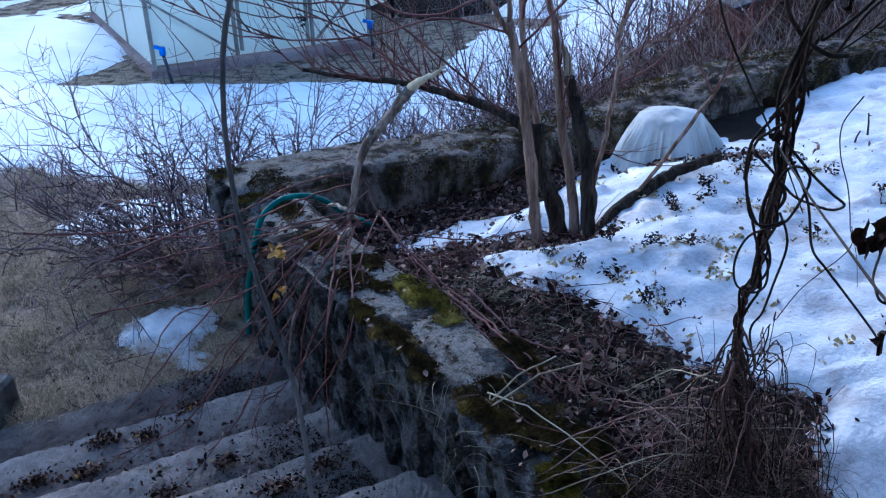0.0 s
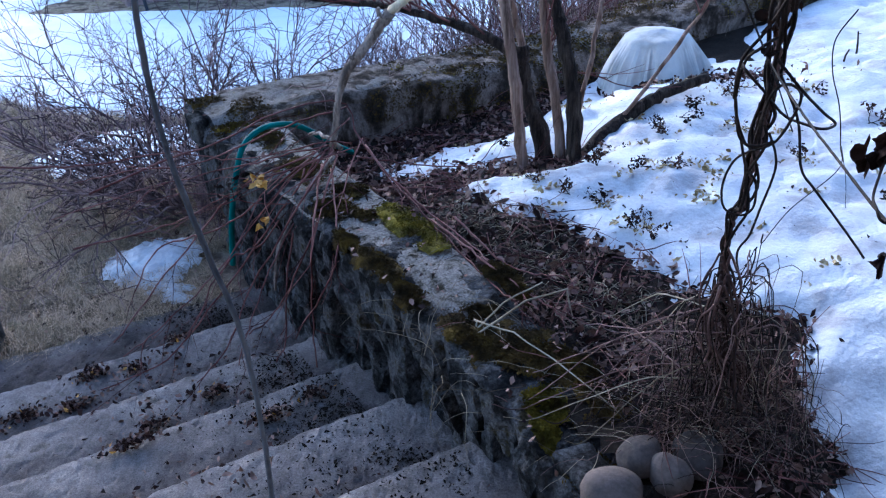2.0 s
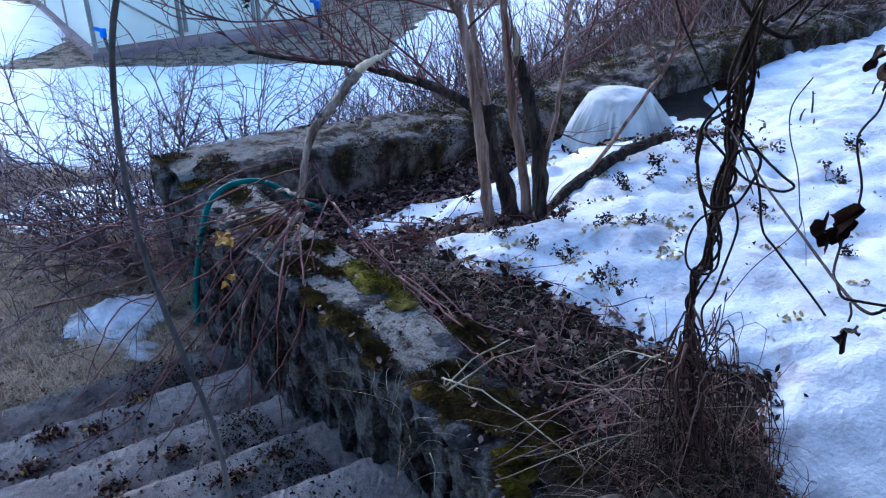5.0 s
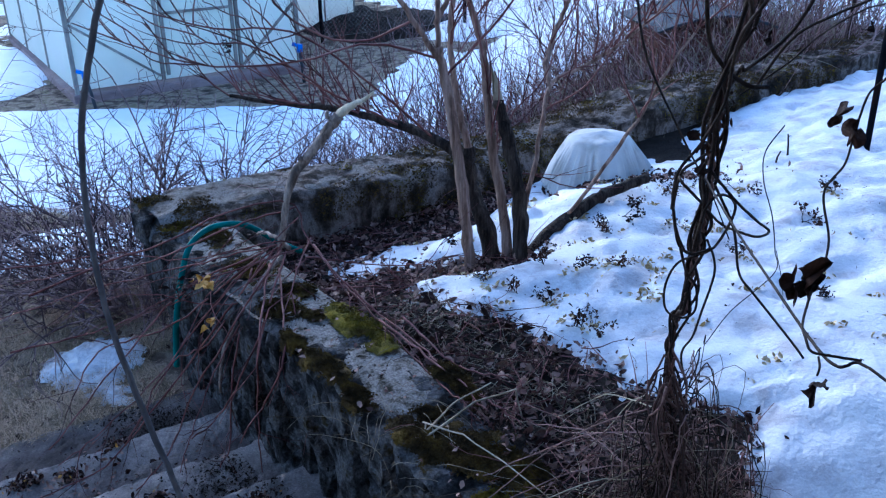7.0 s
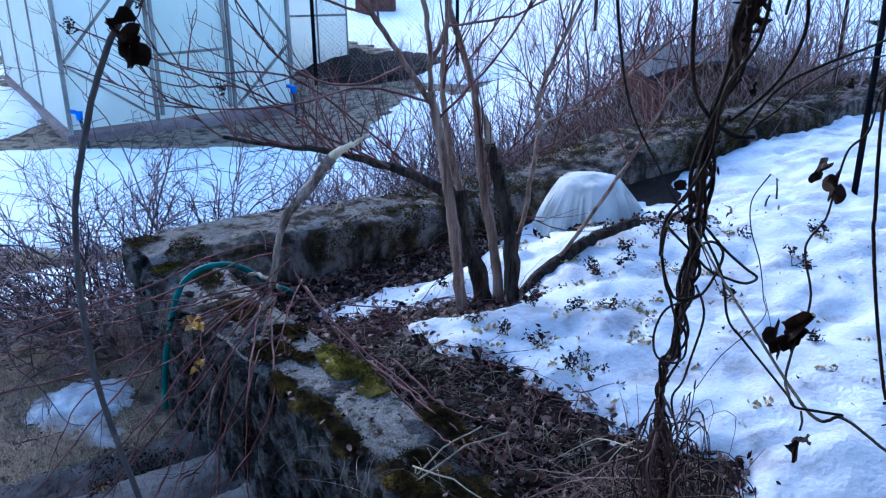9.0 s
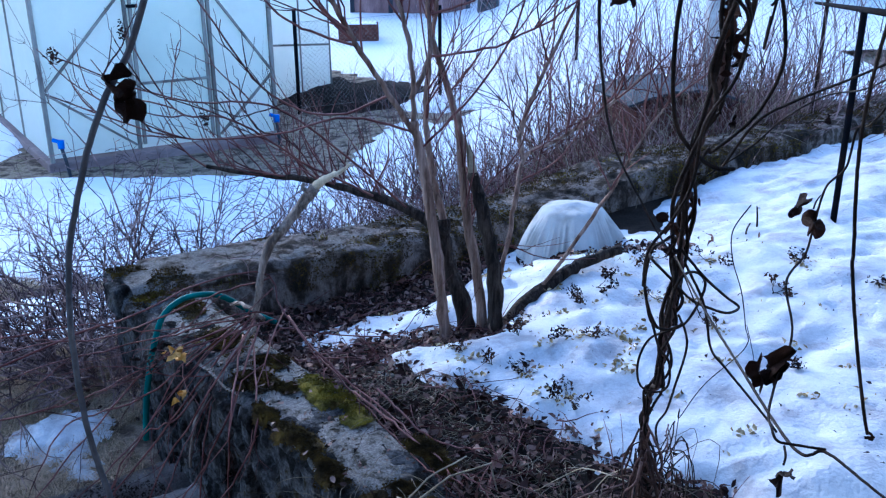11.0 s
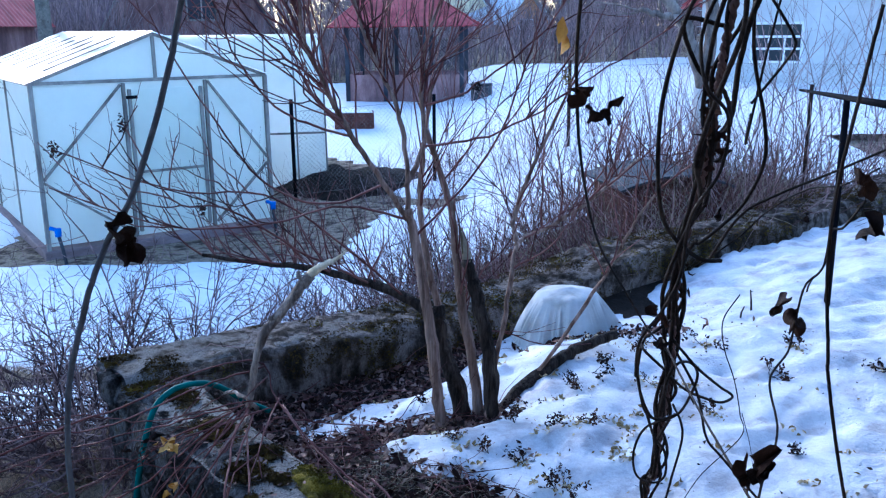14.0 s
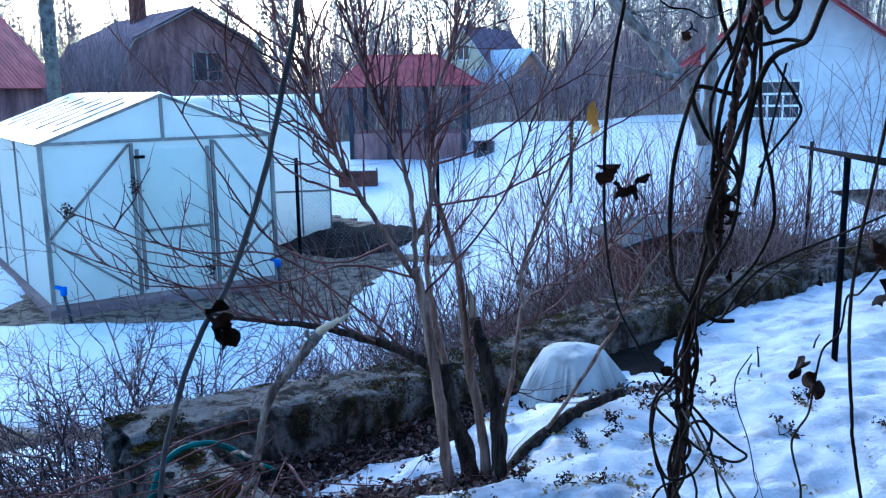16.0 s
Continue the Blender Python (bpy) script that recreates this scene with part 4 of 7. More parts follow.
        ring = [[bm.verts.new(at(u + sx * (ww / 2 + e), z + hh / 2 + sz * (hh / 2 + e), d)) for sx, sz in ((-1, -1), (1, -1), (1, 1), (-1, 1))] for e, d in ((0.07, 0.0), (0.07, 0.07), (0.0, 0.07), (0.0, 0.0))]
        for a in range(4):
            for b in range(4):
                bm.faces.new((ring[a][b], ring[a][(b + 1) % 4], ring[(a + 1) % 4][(b + 1) % 4], ring[(a + 1) % 4][b]))
        bmesh.ops.recalc_face_normals(bm, faces=bm.faces)
        win = part("window", bm, sash, h, "framed window")
        for i in range(1, nx):
            uu = u - ww / 2 + ww * i / nx
            bm = bmesh.new()
            rect(bm, uu - 0.025, uu + 0.025, z, z + hh * (1 if nz < 3 else 0.62), 0.02, 0.055)
            part("glazing_bar", bm, sash, win)
        for i in range(1, nz):
            zz = z + hh * i / nz
            bm = bmesh.new()
            rect(bm, u - ww / 2, u + ww / 2, zz - 0.03, zz + 0.03, 0.02, 0.056)
            part("glazing_bar", bm, sash, win)
        bm = bmesh.new()
        rect(bm, u - ww / 2, u + ww / 2, z, z + hh, 0.012, 0.022)
        part("pane", bm, M_GLASS, win)
    return h


house("house", "white-sided house with a red metal roof", (10.15, 24.0, 0.95), -26, 5.0, 2.6, 4.45, 8.0, M_WHITEWALL, M_REDROOF, [(-0.5, 0.85, 1.2, 0.95, "front", 3, 3)], over=0.55, trim=M_REDROOF, verge=0.6)
house("house", "large brown house with a dark mansard roof", (-9.4, 38.0, 0.9), 36, 8.2, 1.2, 5.2, 9.0, M_BROWNWALL, M_BROWNROOF, [(0.6, 2.3, 1.2, 1.1, "front", 2, 1), (-1.8, 0.4, 1.1, 1.2, "front", 2, 1)], over=0.4, brk=(0.62, 3.9), chimney=(-0.6, 4.5), trim=M_WOODGREY, sash=M_WOODGREY)
house("house", "brown cabin with a steep red roof", (-14.9, 25.0, 0.5), 0, 4.2, 2.9, 5.6, 6.0, M_BROWNWALL, M_REDROOF, over=0.7)
house("house", "pale yellow house with a brown roof among the trees", (3.1, 62.0, 1.6), -28, 4.6, 2.2, 5.2, 8.0, M_YELLOWWALL, M_BROWNROOF, [(0, 3.0, 0.8, 0.9, "front", 2, 1), (-0.9, 0.9, 0.8, 1.1, "front", 2, 1), (1.0, 0.9, 0.8, 1.1, "front", 2, 1)], over=0.4)
house("house", "orange log house with a pale metal roof", (7.2, 60.0, 1.5), 40, 4.4, 1.6, 3.6, 5.0, M_LOGWALL, M_SILVERROOF, [(0.0, 0.7, 1.2, 1.0, "front", 2, 1)], over=0.4)


# ---- gazebo ----
def gazebo():
    g = thing("gazebo", "dark wooden gazebo with lattice sides and a red roof", "gazebo", at=(-0.35, 26.0, 0.55), turn=-6)
    w, d, h = 1.65, 2.6, 2.3
    for x in (-w, -w / 3, w / 3, w):
        for y in (0, d):
            bm = bmesh.new()
            box(bm, x - 0.06, x + 0.06, y - 0.06, y + 0.06, -0.2, h, 0.01)
            part("post", bm, M_GREYWALL, g)
    for a, b in (((-w, 0), (w, 0)), ((-w, 0), (-w, d)), ((w, 0), (w, d)), ((-w, d), (w, d))):
        bm = bmesh.new()
        bar(bm, (*a, 0.45), (*b, 0.45), 0.04, 0.9)
        part("parapet", bm, M_BROWNWALL, g)
    bm = bmesh.new()
    for i in range(14):
        x = w / 3 + (w * 2 / 3) * i / 13
        if i < 13:
            bar(bm, (x, -0.02, 0.9), (min(w, x + 0.7), -0.02, 0.9 + min(w, x + 0.7) - x), 0.03, 0.015)
            bar(bm, (x, -0.04, 1.9), (min(w, x + 0.7), -0.04, 1.9 - (min(w, x + 0.7) - x)), 0.03, 0.015)
    part("lattice", bm, M_GREYWALL, g, "dark diagonal lattice")
    for s in (-1, 1):
        bm = bmesh.new()
        n = 40
        lo, hi = [], []
        y0, yr = (-0.5, d / 2) if s < 0 else (d + 0.5, d / 2)
        for i in range(n + 1):
            x = -w - 0.5 + (2 * w + 1.0) * i / n
            up = 0.02 * (i % 2)
            lo.append(bm.verts.new((x, y0, h - 0.05 + up)))
            hi.append(bm.verts.new((max(-w + 0.3, min(w - 0.9, x)), yr, h + 0.85 + up)))
        fs = [bm.faces.new((lo[i], lo[i + 1], hi[i + 1], hi[i])) for i in range(n)]
        bm.normal_update()
        bmesh.ops.solidify(bm, geom=fs, thickness=0.03)
        part("roof", bm, M_REDROOF, g)
    bm = bmesh.new()
    box(bm, -w, w, 0.2, d - 0.2, -0.15, 0.02)
    part("floor_deck", bm, M_BROWNWALL, g)


gazebo()


# ---- leaves in bulk ----
def leaf_batch(name, places, sizes, material, r, flat=0.35, curl=0.3, normals=None):
    """Many small curled leaves as one mesh, each an island of four faces."""
    places, sizes = np.asarray(places, float), np.asarray(sizes, float)
    n = len(places)
    base = np.array([[0, -1, 0], [-0.48, -0.25, 0], [0, -0.2, 0], [0.48, -0.25, 0], [-0.42, 0.4, 0], [0, 0.45, 0], [0.42, 0.4, 0], [0, 1, 0]], float)
    v = np.repeat(base[None], n, 0)
    v[:, :, 0] *= r.uniform(0.7, 1.25, (n, 1))
    v[:, :, :2] += r.normal(0, 0.08, (n, 8, 2))
    c = curl * r.normal(0.6, 0.7, (n, 1))
    v[:, :, 2] = c * (v[:, :, 0] ** 2 * 2.0) + curl * r.normal(0, 0.6, (n, 1)) * v[:, :, 1] ** 2 + r.normal(0, 0.05, (n, 8))
    a, b, g = r.uniform(0, 2 * np.pi, n), r.normal(0, flat, n), r.normal(0, flat, n)
    ca, sa, cb, sb, cg, sg = np.cos(a), np.sin(a), np.cos(b), np.sin(b), np.cos(g), np.sin(g)
    x, y, z = v[:, :, 0], v[:, :, 1], v[:, :, 2]
    y, z = y * cb[:, None] - z * sb[:, None], y * sb[:, None] + z * cb[:, None]
    x, z = x * cg[:, None] + z * sg[:, None], -x * sg[:, None] + z * cg[:, None]
    x, y = x * ca[:, None] - y * sa[:, None], x * sa[:, None] + y * ca[:, None]
    out = np.stack([x, y, z], 2) * sizes[:, None, None] * 0.5 + places[:, None, :]
    quad = np.array([[0, 1, 2, 3], [1, 4, 5, 2], [3, 2, 5, 6], [4, 7, 6, 5]])
    faces = (quad[None] + 8 * np.arange(n)[:, None, None]).reshape(-1, 4)
    return mesh_of(name, out.reshape(-1, 3), faces.tolist(), material, True)


# ---- moss and stones on the walls ----
def near_at(s, w):
    return CORNER[0] - WALL_DIR[0] * s + 0.822 * w, CORNER[1] - WALL_DIR[1] * s + 0.569 * w


def far_at(s, w):
    return CORNER[0] + FAR_DIR[0] * s + 0.559 * w, CORNER[1] + FAR_DIR[1] * s - 0.829 * w


def moss_patch(where, top, s0, w0, rs, rw, thick, mat, wall, seed):
    n = 34
    u, v = np.meshgrid(np.linspace(-1, 1, n), np.linspace(-1, 1, n), indexing="ij")
    s, w = s0 + u * rs, w0 + v * rw
    rad = np.sqrt(u ** 2 + v ** 2) + 1.8 * (fbm(s * 16, w * 16, seed, 4) - 0.5)
    h = 0.6 * thick * (0.85 - rad) * (0.6 + 0.8 * fbm(s * 40, w * 40, seed, 2))
    x, y = where(s, w)
    drop = np.where(w < 0.02, (0.02 - w) * 1.6, 0)
    z = top(s) + 0.016 + np.clip(h, -0.05, 1) - drop
    keep = (h[:-1, :-1] > 0.0005) & (h[1:, 1:] > 0.0005)
    f = [(i * n + j, (i + 1) * n + j, (i + 1) * n + j + 1, i * n + j + 1) for i in range(n - 1) for j in range(n - 1) if keep[i, j]]
    q = np.random.default_rng(int(seed * 10) + 5)
    ss, ww = q.normal(s0, rs * 0.55, 2200), q.normal(w0, rw * 0.55, 2200)
    ok = (np.hypot((ss - s0) / rs, (ww - w0) / rw) + 1.9 * (fbm(ss * 16, ww * 16, seed, 4) - 0.5) < 0.92) & (ww > -0.05)
    ss, ww = ss[ok], ww[ok]
    fx, fy = where(ss, ww)
    fz = top(ss) + 0.02 + 0.6 * thick * np.clip(1 - np.hypot((ss - s0) / rs, (ww - w0) / rw), 0, 1) - np.where(ww < 0.02, (0.02 - ww) * 1.6, 0)
    tagged(part_mesh("moss_tufts", leaf_batch("moss_tufts", np.stack([fx, fy, fz], 1), q.uniform(0.005, 0.013, len(ss)), mat, q, 1.2, 0.6), wall), kind="stuff")
    if f:
        part_mesh("moss", mesh_of("moss", np.stack([x.ravel(), y.ravel(), z.ravel()], 1), f, mat, True), wall)


for k, (s0, w0, rs, rw, th, mat) in enumerate((
    (2.08, 0.3, 0.27, 0.09, 0.03, M_MOSS), (2.28, 0.05, 0.2, 0.06, 0.035, M_DARKMOSS), (2.52, 0.05, 0.1, 0.05, 0.03, M_DARKMOSS),
    (2.05, 0.04, 0.12, 0.045, 0.03, M_DARKMOSS), (1.75, 0.12, 0.12, 0.1, 0.02, M_DARKMOSS), (1.62, 0.26, 0.09, 0.08, 0.025, M_DARKMOSS),
    (1.9, 0.2, 0.06, 0.05, 0.02, M_DARKMOSS), (1.25, 0.2, 0.2, 0.13, 0.02, M_DARKMOSS), (0.75, 0.22, 0.16, 0.1, 0.02, M_DARKMOSS),
    (0.5, 0.12, 0.16, 0.1, 0.02, M_MOSS), (2.72, 0.36, 0.09, 0.05, 0.015, M_DARKMOSS), (2.75, 0.2, 0.06, 0.06, 0.012, M_DARKMOSS),
    (3.28, 0.06, 0.07, 0.05, 0.04, M_MOSS), (3.2, 0.12, 0.08, 0.07, 0.03, M_MOSS), (3.12, 0.3, 0.12, 0.07, 0.03, M_DARKMOSS), (2.85, 0.1, 0.16, 0.09, 0.03, M_DARKMOSS), (3.0, 0.22, 0.18, 0.12, 0.03, M_DARKMOSS), (3.3, 0.28, 0.16, 0.12, 0.03, M_DARKMOSS), (2.6, 0.38, 0.14, 0.06, 0.02, M_DARKMOSS), (3.45, 0.1, 0.1, 0.08, 0.03, M_DARKMOSS))):
    moss_patch(near_at, near_top, s0, w0, rs, rw, th, mat, wall_near, 3.1 * k)
def wall_moss():
    """Low brown moss over the far wall's top, hanging down its face in streaks."""
    q = np.random.default_rng(17)
    for name, mat, n, lo, seed in (("brown_moss", M_DARKMOSS, 60000, 0.57, 3.0), ("green_moss", M_MOSS, 30000, 0.76, 8.0)):
        s, w = 8.5 * q.uniform(0, 1, n) ** 1.3, q.uniform(0.07, 1.0, n)
        m = fbm(s * 4, w * 5, seed, 4) + 0.1 * sst(0.3, 0.55, w) + 0.1 * sst(1.0, 2.2, s) - 0.06 * sst(2.6, 3.6, s) - 0.35 * np.clip(w - 0.56, 0, 1)
        ok = m > lo + 0.02 * q.normal(0, 1, n)
        s, w = s[ok], w[ok]
        over = np.clip(w - 0.56, 0, 1)
        x, y = far_at(s, np.minimum(w, 0.57) + 0.012 * (over > 0))
        z = far_top(s) + 0.024 + 0.03 * (fbm(s * 6, w * 6, 14.0) - 0.5) - over - 0.03 * sst(0.45, 0.57, w)
        tagged(part_mesh(name, leaf_batch(name, np.stack([x, y, z], 1), q.uniform(0.008, 0.02, len(s)), mat, q, 1.0, 0.6), wall_far), kind="stuff")


wall_moss()


def boulder(label, at, size, seed, group):
    bm = bmesh.new()
    bmesh.ops.create_icosphere(bm, subdivisions=4, radius=1)
    for v in bm.verts:
        p = v.co.copy()
        q = 0.8 + 0.42 * float(fbm(p.x * 1.1 + seed * 3.7, p.y * 1.1, p.z * 1.1, 2)) + 0.05 * float(fbm(p.x * 5 + seed, p.y * 5, p.z * 5, 2))
        v.co = Vector((p.x * size[0], p.y * size[1], p.z * size[2])) * q
    ob = part("boulder", bm, M_STONE, None, smooth=True)
    ob.matrix_basis = pose(*at, 0, 0, seed * 47)
    return tagged(ob, label, "stone", group)


for k, (x, y, z, a, b, c) in enumerate(((0.398, 1.882, 1.00, 0.066, 0.056, 0.050), (0.551, 1.894, 1.00, 0.082, 0.06, 0.05), (0.465, 1.816, 1.00, 0.060, 0.051, 0.055), (0.306, 1.760, 1.00, 0.085, 0.072, 0.050))):
    boulder("rounded grey-pink field stone beside the wall's end", (x, y, z), (a, b, c), k + 1.0, "stones at the wall's end")



# ---- cloth-covered bush ----
def cover():
    """Thin cloth over a low round shrub: a broad top, straight falling pleats."""
    n, k = 260, 40
    a, t = np.meshgrid(np.linspace(0, 2 * np.pi, n, endpoint=False), np.linspace(0, 1, k), indexing="ij")
    sharp = 0.03 * np.sin(a * 4 + 0.7) + 0.02 * np.sin(a * 7)
    rr = 0.185 * sst(-0.4, 0.42, t) * np.minimum(1, t / 0.36) + (0.125 + sharp) * np.clip((t - 0.34) / 0.66, 0, 1) ** 0.9
    z = 0.235 - 0.03 * (t / 0.4) ** 2 * (t < 0.4) - 0.03 * (t >= 0.4) - 0.29 * np.clip((t - 0.34) / 0.66, 0, 1) ** 1.15
    u = a + 0.25 * np.sin(a * 3 + 1) + 0.12 * np.sin(a * 7)
    pleat = 0.55 * (1 - np.abs(np.sin(u * 9))) ** 2 + 0.5 * (1 - np.abs(np.sin(u * 14 + 2))) ** 3 + 0.4 * (fbm(np.cos(a) * 3, np.sin(a) * 3, t) - 0.5)
    amp = 0.3 + 1.2 * vnoise(np.cos(a) * 2 + 7, np.sin(a) * 2, 1.0)
    rr = rr * (1 + 0.14 * (fbm(np.cos(a) * 1.5 + 5, np.sin(a) * 1.5, 3.0) - 0.5)) + 0.06 * pleat * amp * sst(0.36, 0.85, t)
    z = z + 0.05 * (fbm(np.cos(a) * t * 2.5 + 3, np.sin(a) * t * 2.5, 2.0) - 0.5) * (1 - t * 0.7) + 0.03 * (vnoise(a * 3, 1.0) - 0.5) * sst(0.85, 1, t)
    v = np.stack([np.cos(a) * rr, np.sin(a) * rr, z], 2).reshape(-1, 3)
    f = [(i * k + j, ((i + 1) % n) * k + j, ((i + 1) % n) * k + j + 1, i * k + j + 1) for i in range(n) for j in range(k - 1)]
    ob = thing("plant_cover", "white cloth draped over a low shrub by the wall", "cover", at=(0.95, 5.35, 0.92))
    part_mesh("cloth", mesh_of("cloth", v, f, M_CLOTH, True), ob)
    edge = v.reshape(n, k, 3)[:, -1]
    t = Tubes(5)
    t.add(np.vstack([edge, edge[:1]]), 0.005, 0.005, closed=False)
    part_mesh("hem", t.mesh("hem", M_CLOTH), ob)


cover()


# ---- the shrub in the bed ----
def stem_part(name, pts, r0, r1, mat, parent, sides=9, n=30, wob=0.0025, r=None, rough=0.25):
    t = Tubes(sides)
    t.add(smooth_line(pts, n, wob, r), r0, r1, rough)
    return part_mesh(name, t.mesh(name, mat), parent)


def shrub():
    r = np.random.default_rng(21)
    sh = thing("shrub", "bare multi-stemmed shrub with grey stems and red twigs", "shrub")
    stems = [
        ("stem", M_BARK, 0.031, 0.019, [(0.13, 3.98, 0.78), (0.08, 4.01, 1.33), (0.02, 4.03, 1.76), (-0.02, 4.03, 1.95)]),
        ("stem", M_BARK, 0.014, 0.006, [(-0.02, 4.03, 1.9), (-0.12, 3.96, 2.08), (-0.25, 3.89, 2.3), (-0.34, 3.82, 2.5), (-0.42, 3.74, 2.71), (-0.43, 3.67, 2.91), (-0.44, 3.6, 3.2)]),
        ("stem", M_BARK, 0.013, 0.006, [(-0.02, 4.03, 1.9), (-0.02, 4.05, 2.18), (-0.06, 4.07, 2.42), (-0.13, 4.09, 2.57), (-0.21, 4.11, 2.77), (-0.3, 4.12, 3.1)]),
        ("stem", M_BARK, 0.012, 0.006, [(-0.03, 4.03, 2.05), (0.06, 4.09, 2.23), (0.05, 4.15, 2.46), (0.08, 4.21, 2.69), (0.17, 4.27, 2.95), (0.23, 4.33, 3.3)]),
        ("stem", M_DARKBARK, 0.05, 0.03, [(0.25, 4.1, 0.78), (0.2, 4.15, 1.04), (0.14, 4.19, 1.2), (0.12, 4.23, 1.42)]),
        ("stem", M_BARK, 0.02, 0.01, [(0.12, 4.23, 1.4), (0.06, 4.27, 1.7), (0.04, 4.3, 2.0), (0.1, 4.35, 2.5)]),
        ("stem", M_BARK, 0.028, 0.014, [(0.31, 4.06, 0.85), (0.28, 4.08, 1.18), (0.23, 4.1, 1.46), (0.21, 4.12, 1.68), (0.18, 4.14, 1.94), (0.07, 4.17, 2.3)]),
        ("stem", M_DARKBARK, 0.042, 0.026, [(0.35, 4.0, 0.78), (0.365, 4.02, 1.15), (0.3, 4.03, 1.51), (0.25, 4.05, 1.7)]),
        ("stem", M_DARKBARK, 0.046, 0.026, [(0.34, 4.0, 0.78), (0.47, 4.16, 0.92), (0.64, 4.3, 1.02), (0.83, 4.43, 1.09), (1.08, 4.55, 1.14)]),
        ("stem", M_BARK, 0.013, 0.007, [(0.37, 4.03, 1.1), (0.45, 4.13, 1.45), (0.51, 4.23, 1.72), (0.67, 4.31, 1.79), (0.89, 4.38, 1.91), (1.15, 4.48, 2.1)]),
        ("stem", M_BARK, 0.014, 0.007, [(0.51, 4.23, 1.72), (0.5, 4.3, 1.85), (0.6, 4.35, 2.1), (0.75, 4.4, 2.4)]),
        ("stem", M_BARK, 0.011, 0.006, [(0.62, 4.29, 1.02), (0.81, 4.3, 1.3), (0.99, 4.4, 1.53), (1.12, 4.45, 1.75), (1.27, 4.5, 1.94)]),
        ("limb", M_DARKBARK, 0.03, 0.009, [(0.14, 4.19, 1.35), (-0.05, 4.27, 1.46), (-0.22, 4.36, 1.5), (-0.4, 4.45, 1.53), (-0.58, 4.53, 1.55), (-0.82, 4.59, 1.56), (-1.12, 4.62, 1.6)]),
    ]
    lines = []
    for name, mat, r0, r1, pts in stems:
        stem_part(name, pts, r0, r1, mat, sh, r=r)
        lines.append(smooth_line(pts, 24))
    # the splintered stub
    t = Tubes(7)
    t.add(smooth_line([(0.252, 4.05, 1.69), (0.243, 4.055, 1.76), (0.232, 4.06, 1.83)], 6), 0.026, 0.012, 0.6)
    t.add([(0.24, 4.05, 1.72), (0.222, 4.05, 1.86)], 0.01, 0.003)
    part_mesh("stub", t.mesh("stub", M_STRAW), sh, "splintered pale stub")
    ends = []
    for li, count, way, ln in ((1, 36, (-0.25, -0.1, 0.9), 0.75), (2, 32, (0.0, 0.0, 1), 0.7), (3, 30, (0.25, 0.1, 0.9), 0.7), (5, 10, (0.1, 0.2, 1), 0.7), (6, 10, (0.1, 0, 1), 0.6), (9, 16, (0.3, 0.0, 0.8), 0.55), (10, 10, (0.3, 0.1, 0.9), 0.6), (11, 10, (0.1, 0, 0.9), 0.5), (12, 34, (-0.5, 0.1, 0.75), 0.45)):
        for _ in range(count):
            p = lines[li][r.integers(7, 24)]
            w = np.array(way) + r.normal(0, 0.38, 3)
            t = Tubes(4)
            sprout(t, p, w, ln * r.uniform(0.5, 1.2), r.uniform(0.0035, 0.006), 1 if r.random() < 0.65 else 2, r, 0.13, 0.05, 2, 0.6, 0.4, ends)
            part_mesh("twig", t.mesh("twig", M_REDTWIG), sh)
    # long arching shoots on the open side
    for pts in ([(-0.12, 3.96, 2.08), (-0.37, 3.91, 2.0), (-0.62, 3.71, 2.15), (-0.83, 3.5, 2.56), (-0.91, 3.31, 2.82)], [(-0.25, 3.89, 2.3), (-0.5, 3.8, 2.4), (-0.66, 3.68, 2.6), (-0.72, 3.46, 2.9)],
                [(-0.05, 4.27, 1.46), (-0.28, 4.02, 1.75), (-0.58, 3.75, 2.06), (-0.91, 3.45, 2.15), (-1.21, 3.1, 2.36)], [(-0.22, 4.36, 1.5), (-0.48, 4.0, 1.75), (-0.78, 3.75, 2.02), (-0.93, 3.51, 2.1), (-1.06, 3.37, 2.42)],
                [(-0.02, 4.03, 1.9), (-0.3, 3.85, 2.0), (-0.6, 3.6, 1.98), (-0.9, 3.4, 2.02), (-1.3, 3.25, 2.2)], [(-0.34, 3.82, 2.5), (-0.6, 3.7, 2.75), (-0.75, 3.6, 3.0)],
                [(0.05, 4.15, 2.4), (0.3, 4.1, 2.5), (0.6, 4.0, 2.75), (0.8, 3.9, 3.1)], [(0.06, 4.09, 2.23), (0.4, 4.0, 2.3), (0.8, 3.9, 2.55), (1.1, 3.8, 2.75)], [(0.0, 4.03, 1.8), (0.35, 4.0, 2.2), (0.5, 3.9, 2.6), (0.62, 3.85, 3.0)]):
        t = Tubes(5)
        line = smooth_line(pts, 22, 0.003, r)
        t.add(line, 0.0065, 0.0025)
        for _ in range(6):
            i = r.integers(6, 21)
            d = line[i] - line[i - 1]
            sprout(t, line[i], d / np.linalg.norm(d) + r.normal(0, 0.45, 3) + [0, 0, 0.2], r.uniform(0.15, 0.45), 0.0035, 1, r, 0.12, 0.06, 2, 0.6, 0.5, ends)
        part_mesh("shoot", t.mesh("shoot", M_REDTWIG), sh)
    # withered flower heads on a few tips
    for at in ((-1.06, 3.37, 2.42), (-1.21, 3.1, 2.36), (0.606, 3.479, 2.565), (0.3, 4.0, 2.5), (-0.85, 3.6, 2.05)):
        pts = np.array(at) + r.normal(0, 0.013, (70, 3)) * [0.8, 0.8, 1.3]
        part_mesh("flower_head", leaf_batch("flower_head", pts, r.uniform(0.008, 0.016, 70), M_DEADLEAF if at[0] < 0.5 else M_FADED, r, 1.2, 0.8), sh, "dry brown flower head")["kind"] = "stuff"


shrub()


